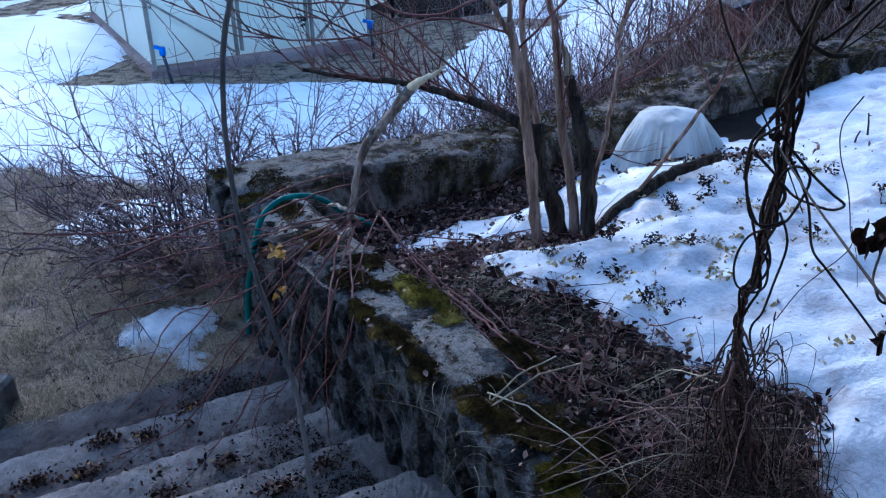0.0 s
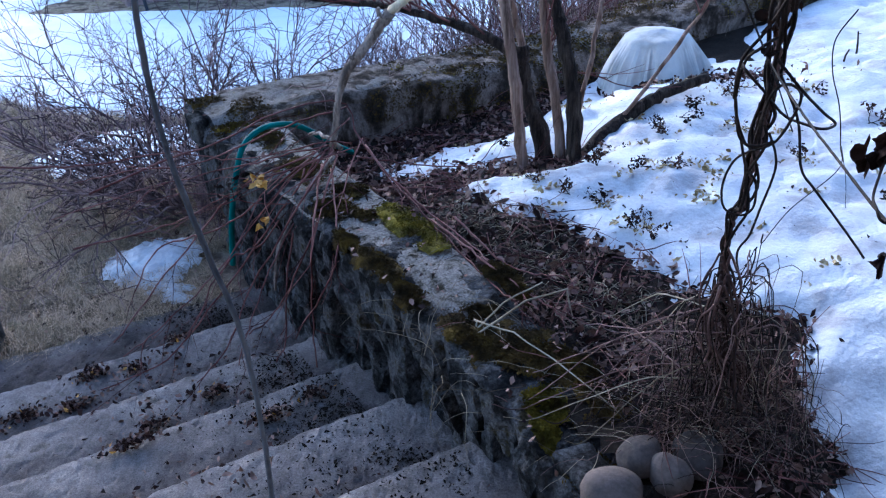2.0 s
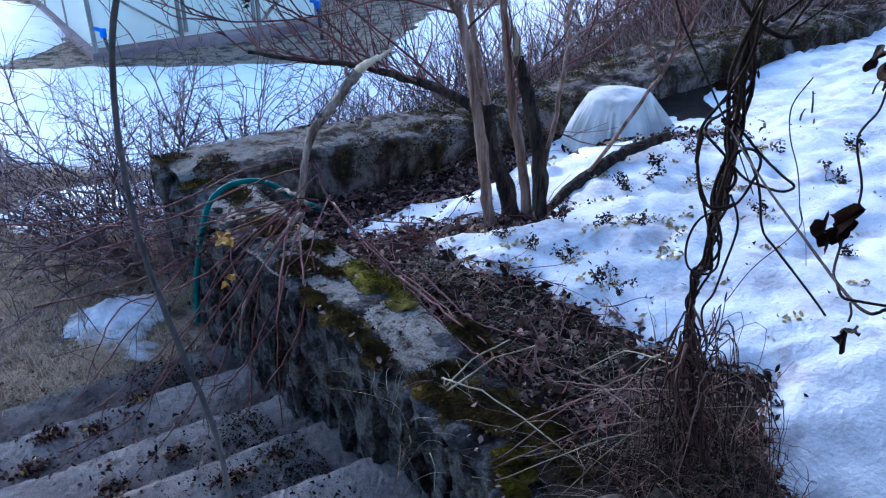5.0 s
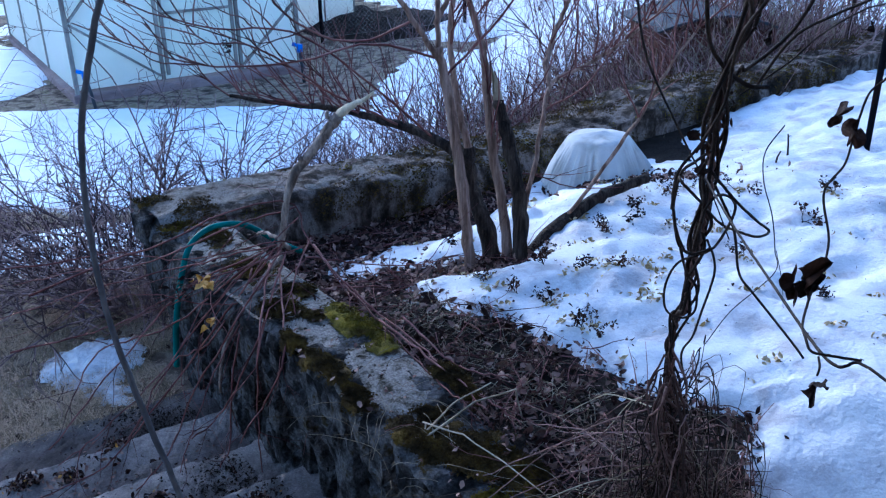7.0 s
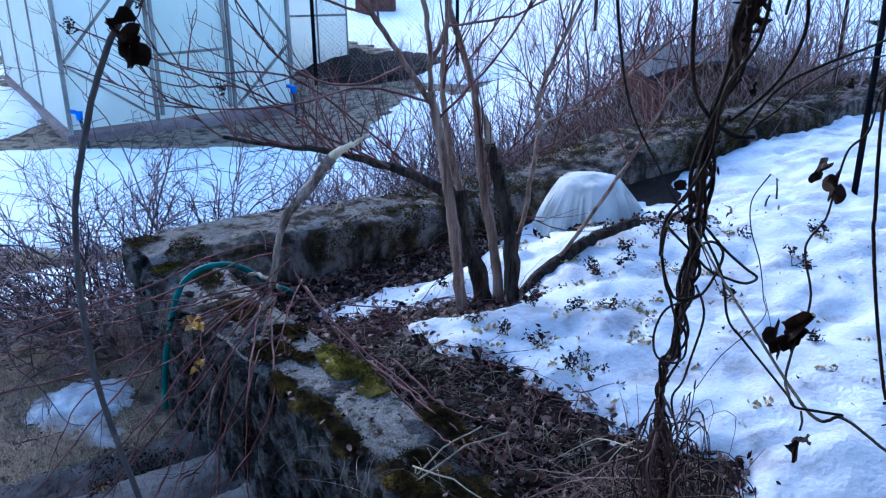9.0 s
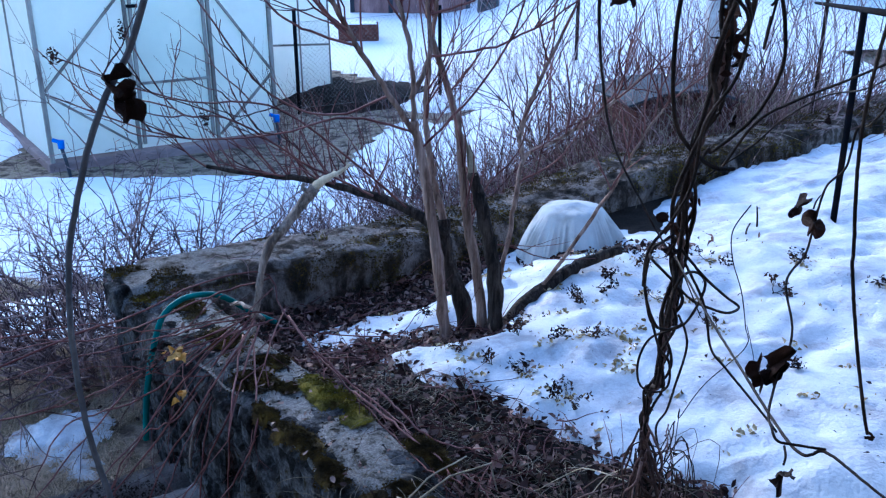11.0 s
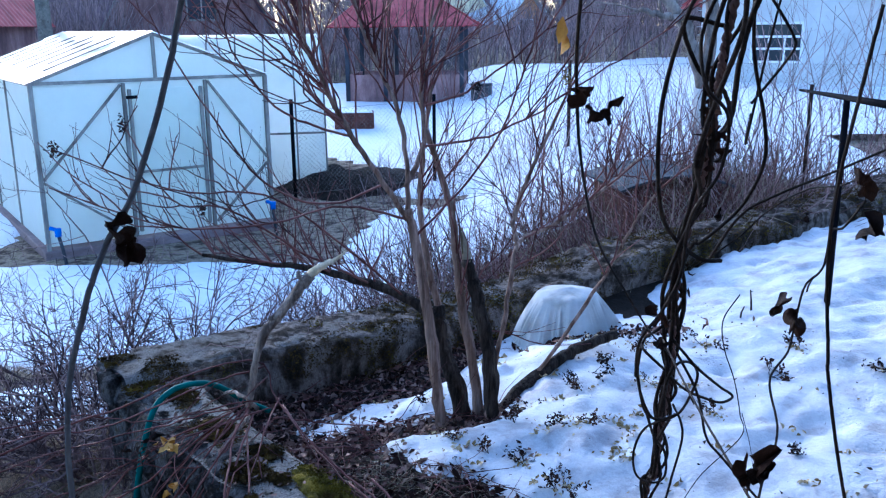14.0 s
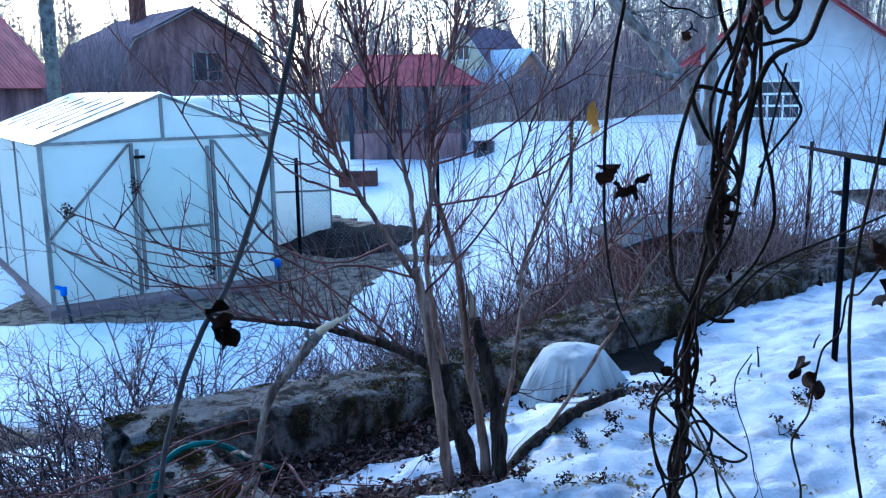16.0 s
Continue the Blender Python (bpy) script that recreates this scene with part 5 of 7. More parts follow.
# ---- the broken branch and prunings on the wall ----
def prunings():
    r = np.random.default_rng(5)
    b = thing("broken_branch", "grey broken branch with a pale splintered tip", "branch")
    stem_part("wood", [(-0.742, 3.720, 1.123), (-0.705, 3.720, 1.290), (-0.663, 3.720, 1.445), (-0.577, 3.720, 1.556), (-0.498, 3.720, 1.652), (-0.440, 3.720, 1.729)], 0.0155, 0.023, M_GREYBRANCH, b, n=22, wob=0.0012, r=r, rough=0.45)
    t = Tubes(7)
    t.add(smooth_line([(-0.445, 3.735, 1.720), (-0.402, 3.735, 1.757), (-0.358, 3.735, 1.781), (-0.339, 3.750, 1.782), (-0.289, 3.750, 1.821)], 12), 0.0225, 0.005, 0.6)
    part_mesh("splinter", t.mesh("splinter", M_SPLINTER), b, "pale splintered wood")
    for pts, r0, r1 in (([(-0.571, 3.710, 1.559), (-0.601, 3.710, 1.542), (-0.620, 3.710, 1.548)], 0.014, 0.009), ([(-0.454, 3.710, 1.708), (-0.482, 3.710, 1.723), (-0.489, 3.710, 1.751)], 0.012, 0.008), ([(-0.74, 3.72, 1.08), (-0.85, 3.5, 0.98), (-0.95, 3.35, 0.8), (-0.97, 3.3, 0.62)], 0.012, 0.007), ([(-0.7, 3.72, 1.12), (-0.85, 3.95, 1.1), (-0.93, 4.1, 1.03)], 0.011, 0.008)):
        stem_part("side_branch", pts, r0, r1, M_GREYBRANCH, b, 6, 12, 0.004, r)
    pile = thing("prunings", "heap of cut reddish twigs thrown over the wall", "twigs")
    c = np.array([-0.71, 3.7, 1.1])
    runs = [
        ([(-0.69, 3.75, 1.29), (-0.92, 3.58, 1.28), (-1.22, 3.36, 1.22), (-1.43, 3.15, 1.27), (-1.58, 2.94, 1.32)], 0.007), ([(-0.74, 3.74, 1.13), (-1.07, 3.46, 1.16), (-1.37, 3.14, 1.19), (-1.6, 2.85, 1.25)], 0.006),
        ([(-0.71, 3.74, 1.14), (-0.93, 3.5, 1.0), (-1.12, 3.24, 0.82), (-1.34, 2.95, 0.69), (-1.42, 2.69, 0.72)], 0.006), ([(-0.73, 3.69, 1.15), (-0.82, 3.46, 1.01), (-0.93, 3.22, 0.82), (-1.0, 2.99, 0.66), (-1.01, 2.78, 0.6)], 0.006),
        ([(-0.586, 3.746, 1.130), (-0.430, 3.449, 1.059), (-0.219, 3.129, 1.040), (-0.035, 2.785, 1.040), (0.063, 2.548, 1.040)], 0.0072),
        ([(-0.440, 3.358, 1.130), (-0.267, 3.188, 1.059), (-0.103, 2.992, 1.040), (0.045, 2.709, 1.040), (0.156, 2.498, 1.040)], 0.0072),
        ([(-0.171, 3.095, 1.083), (0.047, 2.885, 1.040), (0.242, 2.709, 1.040)], 0.0072),
        ([(-0.261, 3.120, 1.083), (0.045, 2.709, 1.040), (0.248, 2.499, 1.040)], 0.0075),
        ([(-1.605, 3.100, 1.238), (-1.351, 3.300, 1.262), (-1.126, 3.450, 1.310), (-0.967, 3.600, 1.327), (-0.693, 3.720, 1.311), (-0.585, 3.600, 1.205), (-0.418, 3.350, 1.094), (-0.405, 3.150, 1.029), (-0.506, 2.950, 0.940)], 0.0072),
        ([(-0.600, 3.660, 1.126), (-0.208, 3.800, 0.998), (0.132, 3.900, 0.984)], 0.0060),
        ([(-0.485, 3.660, 0.958), (-0.080, 3.800, 0.881), (0.173, 3.900, 0.872)], 0.0060),
        ([(-1.894, 3.050, 1.336), (-1.641, 3.212, 1.284), (-1.354, 3.375, 1.254), (-1.098, 3.538, 1.169), (-0.810, 3.700, 1.132)], 0.0060),
        ([(-1.692, 3.050, 0.987), (-1.373, 3.267, 0.971), (-1.128, 3.483, 1.049), (-0.810, 3.700, 1.132)], 0.0060),
    ]
    for pts, rad in runs:
        t = Tubes(5)
        line = smooth_line(np.array(pts) + r.normal(0, 0.012, (len(pts), 3)), 26, 0.003, r)
        t.add(line, rad * 0.7, rad * 0.3)
        for _ in range(3):
            i = r.integers(5, 25)
            d = line[i] - line[i - 1]
            sprout(t, line[i], d / np.linalg.norm(d) + r.normal(0, 0.4, 3) - [0, 0, 0.15], r.uniform(0.15, 0.4), 0.0022, 1, r, 0.1, -0.05, 2, 0.5)
        part_mesh("cane", t.mesh("cane", M_REDTWIG), pile)
    for pts in ([(-0.73, 3.68, 1.13), (-0.84, 3.27, 1.02), (-1.12, 3.37, 0.57), (-1.21, 3.22, 0.37), (-1.31, 3.06, 0.30)], [(-0.77, 3.68, 1.12), (-0.99, 3.43, 0.88), (-1.29, 3.37, 0.51), (-1.51, 3.22, 0.30), (-1.75, 3.06, 0.26)], [(-0.79, 3.68, 1.06), (-0.72, 3.07, 1.02), (-0.77, 3.11, 0.68), (-0.77, 3.06, 0.39)], [(-0.81, 3.68, 1.12), (-1.10, 3.47, 1.05), (-1.42, 3.27, 0.75), (-1.64, 3.06, 0.51)], [(-0.71, 3.68, 1.12), (-0.77, 3.11, 0.92), (-1.00, 3.27, 0.51), (-1.04, 3.06, 0.57)], [(-0.75, 3.68, 1.04), (-0.61, 3.01, 1.03), (-0.66, 2.95, 0.87), (-0.85, 3.06, 0.54)], [(-0.84, 3.68, 1.09), (-1.21, 3.47, 0.86), (-1.44, 3.27, 0.86), (-1.49, 3.06, 0.77)], [(-0.81, 3.68, 1.09), (-1.03, 3.47, 0.80), (-1.16, 3.27, 0.78), (-1.31, 3.06, 0.54)], [(-0.87, 3.68, 1.04), (-0.91, 3.31, 0.72), (-0.95, 3.27, 0.39), (-0.94, 3.06, 0.42)]):
        t = Tubes(5)
        line = smooth_line(pts, 20, 0.003, r)
        t.add(line, 0.005, 0.0028)
        for _ in range(4):
            i = r.integers(6, 19)
            d = line[i] - line[i - 1]
            sprout(t, line[i], d / np.linalg.norm(d) + r.normal(0, 0.35, 3), r.uniform(0.1, 0.3), 0.002, 1, r, 0.1, 0.0, 2, 0.5)
        part_mesh("cane", t.mesh("cane", M_REDTWIG), pile)
    for _ in range(7):
        t = Tubes(4)
        way = np.array([r.uniform(-1.0, -0.05), r.uniform(-1.0, -0.15), r.uniform(-0.05, 0.3)])
        sprout(t, c + r.normal(0, 0.07, 3) * [1, 1, 0.6], way, r.uniform(0.6, 1.3), r.uniform(0.0025, 0.0045), 1, r, 0.24, -0.14, 2, 0.5)
        part_mesh("twig", t.mesh("twig", M_REDTWIG), pile)
    for at, k in (((-1.0, 3.33, 1.15), 9), ((-0.94, 3.2, 1.03), 5), ((-0.96, 3.28, 1.16), 5)):
        pts = np.array(at) + r.normal(0, 0.018, (k, 3))
        part_mesh("leaf", leaf_batch("leaf", pts, r.uniform(0.03, 0.05, k), M_YELLOW, r, 0.9, 0.5), pile, "dry yellow leaves")["kind"] = "stuff"
    pts = np.array((-1.1, 3.36, 1.1)) + r.normal(0, 0.03, (24, 3))
    part_mesh("leaf", leaf_batch("leaf", pts, r.uniform(0.02, 0.045, 24), M_DEADLEAF, r, 0.9, 0.5), pile, "dark shrivelled leaves")["kind"] = "stuff"


prunings()


def hose():
    t = Tubes(10)
    t.add(smooth_line([(-1.284, 3.69, 0.528), (-1.261, 3.69, 0.717), (-1.235, 3.7, 0.863), (-1.205, 3.74, 1.006), (-1.17, 3.8, 1.109), (-1.108, 3.9, 1.146), (-1.023, 4.0, 1.13), (-0.948, 4.08, 1.076), (-0.843, 4.15, 0.969), (-0.751, 4.25, 0.87)], 60), 0.014, 0.014)
    tagged(new("garden_hose", t.mesh("garden_hose", M_TEAL)), "teal garden hose looped over the wall", "hose")
    t = Tubes(8)
    t.add(smooth_line([(-0.22, 3.6, 0.9), (-0.12, 3.5, 0.935), (-0.02, 3.4, 0.945), (0.08, 3.3, 0.95)], 14), 0.016, 0.016)
    tagged(new("black_tube", t.mesh("black_tube", M_BLACKPIPE)), "short black tube lying in the leaves", "pipe")


hose()


# ---- bushes ----
def spurred(t, start, way, length, rad, r, bend):
    """A radiating branch with side shoots, each set with short knobbly spurs."""
    line, _ = wander(start, way, length, 11, bend, 0.0, r)
    t.add(line, rad, rad * 0.35, 0.3)
    for _ in range(r.integers(9, 15)):
        i = r.integers(2, 12)
        d = line[i] - line[i - 1]
        w = d / np.linalg.norm(d) + r.normal(0, 0.55, 3)
        k = rad * (1 - 0.06 * i)
        side, _ = wander(line[i], w, length * r.uniform(0.18, 0.5), 7, bend * 1.3, 0.02, r)
        t.add(side, k * 0.62, k * 0.32)
        for _ in range(r.integers(5, 10)):
            j = r.integers(1, 8)
            e = side[j] - side[j - 1]
            w = e / np.linalg.norm(e) + r.normal(0, 0.8, 3)
            spur, _ = wander(side[j], w, r.uniform(0.04, 0.22), 3, 0.25, 0.03, r)
            t.add(spur, k * 0.42, k * 0.26)


def bush(label, at, count, reach, height, mat, seed, lean=(0, 0), rad=0.006, bend=0.16):
    r = np.random.default_rng(seed)
    b = thing("bush", label, "bush", at=at)
    for k in range(count):
        t = Tubes(4)
        a = r.uniform(0, 2 * np.pi)
        out = r.uniform(0.2, 1.0) * reach
        way = np.array([math.cos(a) * out + lean[0], math.sin(a) * out + lean[1], height * r.uniform(0.55, 1.0)])
        spurred(t, np.array([math.cos(a), math.sin(a), 0]) * r.uniform(0, 0.2), way, np.linalg.norm(way) * r.uniform(0.75, 1.15), rad * r.uniform(0.7, 1.25), r, bend)
        part_mesh("branch", t.mesh("branch", mat), b)
    return b


bush("dense bare bush with knobbly purple-brown twigs beyond the wall", (-2.1, 5.3, 0.0), 38, 1.5, 1.4, M_BUSH, 31, lean=(-0.2, 0.05), rad=0.0105)
bush("bare bush with fine purple-brown twigs behind the wall's corner", (-1.75, 5.75, 0.0), 18, 1.1, 1.05, M_BUSH, 36, lean=(0.15, 0.0), rad=0.0105)
bush("low dark tangle of twigs at the wall's foot", (-1.95, 4.85, 0.0), 4, 0.75, 0.4, M_BUSH, 32, lean=(-0.35, -0.05), rad=0.007)
bush("bare thorny bush close behind the wall", (-1.25, 5.85, 0.0), 11, 1.0, 0.85, M_BUSH, 35, rad=0.01)
bush("pale arching bare bush behind the wall", (-0.45, 6.3, 0.0), 10, 1.0, 0.9, M_BUSH, 33, lean=(0.1, 0.0), rad=0.008)
bush("pale arching bare bush behind the wall", (0.25, 6.9, 0.1), 9, 0.9, 0.85, M_BUSH, 34, rad=0.008)


# ---- canes behind the far wall ----
def canes(label, spots, mat, seed, lo, hi, rad, spread=0.24, lean=(0, 0)):
    r = np.random.default_rng(seed)
    t = Tubes(4)
    for x, y in spots(r):
        z = float(land(x, y)) - 0.03
        sprout(t, (x, y, z), (r.normal(lean[0], spread), r.normal(lean[1], spread), 1), r.uniform(lo, hi), rad * r.uniform(0.6, 1.3), 1, r, 0.11, -0.02, 4, 0.6, 0.4)
    tagged(new("cane_thicket", t.mesh("cane_thicket", mat)), label, "canes", kind="stuff")


def strip(s0, s1, w0, w1, n):
    def spots(r):
        for _ in range(n):
            s, w = r.uniform(s0, s1), -r.uniform(w0, w1)
            x, y = far_at(s, w)
            yield float(x), float(y)
    return spots


canes("thicket of red-brown raspberry canes behind the wall", strip(3.2, 7.4, 0.1, 2.6, 340), M_REDTWIG, 41, 0.6, 1.15, 0.0065, 0.5)
canes("tangled tan stems close behind the wall", strip(3.2, 7.8, 0.0, 2.4, 640), M_CANE, 42, 0.5, 1.05, 0.007, 0.6)
canes("tangled pinkish canes behind the covered shrub", strip(1.9, 3.5, 0.2, 2.6, 190), M_CANE, 53, 0.45, 0.95, 0.0065, 0.55)
canes("bleached dead stalks behind the wall", strip(3.2, 7.6, 0.0, 2.2, 330), M_STRAW, 43, 0.5, 1.0, 0.0065, 0.55)
canes("tan stems drooping over the wall", strip(2.2, 7.5, 0.0, 0.4, 130), M_CANE, 50, 0.7, 1.2, 0.006, 0.5, (0.35, -0.55))
canes("tall thin stems above the raspberry canes", strip(2.2, 7.5, 0.3, 2.6, 22), M_REDTWIG, 48, 1.1, 1.9, 0.007)
canes("brown canes by the metal fence", strip(6.0, 10.5, -0.3, 4.0, 160), M_CANE, 44, 0.6, 1.5, 0.009, 0.3)


def field_spots(x0, x1, y0, y1, n):
    def spots(r):
        for _ in range(n):
            yield r.uniform(x0, x1), r.uniform(y0, y1)
    return spots


canes("grey bare saplings along the wire fence", field_spots(0.8, 6.5, 11.5, 16.5, 12), M_FARTWIG, 45, 1.0, 2.4, 0.008)
canes("bare saplings beyond the wire fence", field_spots(-0.5, 3.5, 15.5, 19.0, 14), M_FARTWIG, 46, 1.4, 2.8, 0.009)
canes("tan bare saplings before the white house", field_spots(6.2, 9.5, 15.0, 18.5, 26), M_FARTWIG, 52, 1.8, 3.4, 0.012, 0.14)
canes("grey dry stems between the soil and the field", field_spots(-0.8, 2.8, 13.6, 17.0, 130), M_FARTWIG, 49, 0.3, 0.8, 0.005)
canes("dry stems on the dark soil by the greenhouse", field_spots(-2.2, 0.8, 12.6, 16.5, 120), M_TWIG, 47, 0.2, 0.6, 0.004)


# ---- dark dug soil between the greenhouse and the field ----
def soil_heap():
    def h(x, y):
        d = blob(x, y, -1.2, 15.6, 1.7, 1.5, 15)
        return land(x, y) - 0.08 + 0.34 * sst(-0.15, 1.2, d + 0.6 * (fbm(x * 1.5, y * 1.5, 8.0) - 0.5)) * (0.6 + 0.8 * fbm(x * 2.5, y * 2.5, 3.0))
    me = grid_mesh("soil_heap", -3.4, 2.6, 13.0, 18.0, 0.1, h, M_SOIL, lambda x, y: blob(x, y, -1.2, 15.6, 1.7, 1.5, 15) > -0.5)
    tagged(new("soil_heap", me), "heaped dark garden soil beyond the greenhouse", "soil", kind="structure")


soil_heap()


# ---- raised box with a felt lid ----
def compost_box():
    b = thing("compost_box", "red-brown board compost box with a grey felt lid", "box", at=(2.5, 9.1, 0.5), turn=8)
    w, d, h = 0.5, 0.5, 0.66
    for k in range(4):
        z0, z1 = k * h / 4, (k + 1) * h / 4 - 0.012
        for y0, y1 in ((-d, -d + 0.025), (d - 0.025, d)):
            bm = bmesh.new()
            box(bm, -w, w, y0, y1, z0, z1, 0.004)
            part("board", bm, M_BRICK, b)
        for x0, x1 in ((-w, -w + 0.025), (w - 0.025, w)):
            bm = bmesh.new()
            box(bm, x0, x1, -d + 0.027, d - 0.027, z0, z1, 0.004)
            part("board", bm, M_BRICK, b)
    bm = bmesh.new()
    n = 16
    g = [[bm.verts.new(((-0.6 + 1.2 * i / n), (-0.57 + 1.14 * j / n), h + 0.03 + 0.12 * (1 - ((i - n / 2) / (n / 2)) ** 2) + 0.03 * float(fbm(i * 0.5, j * 0.5, 1.0)))) for j in range(n + 1)] for i in range(n + 1)]
    fs = [bm.faces.new((g[i][j], g[i + 1][j], g[i + 1][j + 1], g[i][j + 1])) for i in range(n) for j in range(n)]
    bm.normal_update()
    bmesh.ops.solidify(bm, geom=fs, thickness=0.02)
    part("lid", bm, M_TARP, b, "sagging grey roofing felt")


compost_box()


def planter():
    b = thing("planter_box", "dark red board planter with snow on top", "planter", at=(-1.5, 21.4, 0.33), turn=4)
    for y in (-0.35, 0.35):
        bm = bmesh.new()
        box(bm, -0.45, 0.45, y - 0.015, y + 0.015, -0.15, 0.5, 0.004)
        part("side", bm, M_BRICK, b)
    for x in (-0.45, 0.45):
        bm = bmesh.new()
        box(bm, x - 0.015, x + 0.015, -0.333, 0.333, -0.15, 0.5, 0.004)
        part("side", bm, M_BRICK, b)
    bm = bmesh.new()
    box(bm, -0.43, 0.43, -0.33, 0.33, 0.3, 0.52, 0.03)
    part("snow", bm, M_SNOW, b, "snow filling")
    c = thing("barrel", "dark plastic water barrel on the snow", "barrel", at=(1.76, 24.4, 0.45))
    t = Tubes(20)
    t.add([(0, 0, -0.1), (0, 0, 0.1), (0, 0, 0.4), (0, 0, 0.75), (0, 0, 0.8)], 0.3, 0.29)
    part_mesh("body", t.mesh("body", M_BLACKPIPE), c)
    t = Tubes(20)
    t.add([(0, 0, 0.8), (0, 0, 0.83)], 0.31, 0.31)
    part_mesh("rim", t.mesh("rim", M_BLACKPIPE), c)


planter()


# ---- arched greenhouse behind ----
def tunnel():
    g = thing("greenhouse", "rounded milky plastic greenhouse behind the gabled one", "greenhouse", at=(-1.6, 15.6, 0.05), turn=10)
    n, m, L, w, h = 26, 8, 3.9, 1.35, 2.62
    def arc(k):
        a = np.pi * k / n
        return w - w * math.cos(a) * 1.0, h * max(0.0, math.sin(a)) ** 0.62
    bm = bmesh.new()
    rows = [[bm.verts.new((-L * i / m, arc(k)[0], arc(k)[1])) for k in range(n + 1)] for i in range(m + 1)]
    fs = [bm.faces.new((rows[i][k], rows[i + 1][k], rows[i + 1][k + 1], rows[i][k + 1])) for i in range(m) for k in range(n)]
    part("shell", bm, M_POLY, g, smooth=True)
    for x in (0.0, -L):
        bm = bmesh.new()
        bm.faces.new([bm.verts.new((x, *arc(k))) for k in range(n + 1)])
        part("end_wall", bm, M_POLY, g)
    for i in range(m + 1):
        t = Tubes(5)
        t.add([(-L * i / m + (0.012 if i == 0 else 0), arc(k)[0], arc(k)[1] + 0.012) for k in range(n + 1)], 0.016, 0.016)
        part_mesh("hoop", t.mesh("hoop", M_WOODGREY), g)
    for z in (0.95, 1.85):
        bm = bmesh.new()
        y = [arc(k)[0] for k in range(n // 2) if arc(k)[1] >= z][0]
        bar(bm, (-L, y - 0.03, z), (0, y - 0.03, z), 0.04, 0.03)
        part("rail", bm, M_WOODGREY, g)
    bm = bmesh.new()
    bar(bm, (0.02, 0.55, 0.1), (0.02, 1.3, 1.7), 0.04, 0.03)
    part("brace", bm, M_WOODGREY, g)


tunnel()


# ---- fences ----
def wire_fence():
    f = thing("wire_fence", "chain-link fence on thin steel posts", "fence")
    pts = [(-2.0, 14.4), (0.3, 15.2), (2.55, 14.9), (4.8, 14.2), (7.2, 13.4), (9.6, 12.6)]
    for x, y in pts:
        z = float(land(x, y))
        t = Tubes(8)
        t.add([(x, y, z - 0.3), (x, y, z + 0.8), (x, y, z + 1.65 if x < 0 else z + 1.55)], 0.03, 0.03)
        part_mesh("post", t.mesh("post", M_RUST if x > 1 else M_IRON), f)
    for (xa, ya), (xb, yb) in zip(pts, pts[1:]):
        t = Tubes(3)
        L = math.hypot(xb - xa, yb - ya)
        H, p = 1.35, 0.075
        za, zb = float(land(xa, ya)) + 0.1, float(land(xb, yb)) + 0.1
        def at(u, v):
            u = min(max(u / L, 0), 1)
            return (xa + (xb - xa) * u, ya + (yb - ya) * u, za + (zb - za) * u + v)
        k = -H
        while k < L:
            u0, u1 = max(k, 0), min(k + H, L)
            if u1 - u0 > 0.03:
                t.add([at(u0, u0 - k), at(u1, u1 - k)], 0.0016, 0.0016, closed=False)
                t.add([at(u0, H - (u0 - k)), at(u1, H - (u1 - k))], 0.0016, 0.0016, closed=False)
            k += p
        for v in (0.0, H):
            t.add([at(0, v), at(L, v)], 0.003, 0.003, closed=False)
        part_mesh("wire_mesh", t.mesh("wire_mesh", M_WOODGREY), f)


wire_fence()


def rail_fence():
    f = thing("rail_fence", "dark iron rail on steel posts above the wall", "fence")
    a, b = np.array((3.833, 8.602, 2.117)), np.array((2.534, 5.193, 2.333))
    for q, low, over, mat in ((0.0, 0.5, 0.07, M_RUST), (1.0, 0.95, 0.0, M_IRON)):
        p = a + (b - a) * q
        t = Tubes(8)
        t.add([(p[0], p[1], low), (p[0], p[1], (low + p[2]) / 2), (p[0], p[1], p[2] + over)], 0.02, 0.02)
        part_mesh("post", t.mesh("post", mat), f)
    t = Tubes(8)
    t.add([tuple(a + (a - b) * 0.65), tuple(a), tuple(b), tuple(b + (b - a) * 0.6)], 0.017, 0.017)
    part_mesh("rail", t.mesh("rail", M_IRON), f)


rail_fence()


def utility_pole():
    p = thing("utility_pole", "tall grey concrete utility pole", "pole", at=(-7.0, 17.5, 0.1))
    t = Tubes(12)
    t.add([(0, 0, -0.3), (0, 0, 3), (0, 0, 8.5)], 0.15, 0.11)
    part_mesh("shaft", t.mesh("shaft", M_STEP), p)


utility_pole()


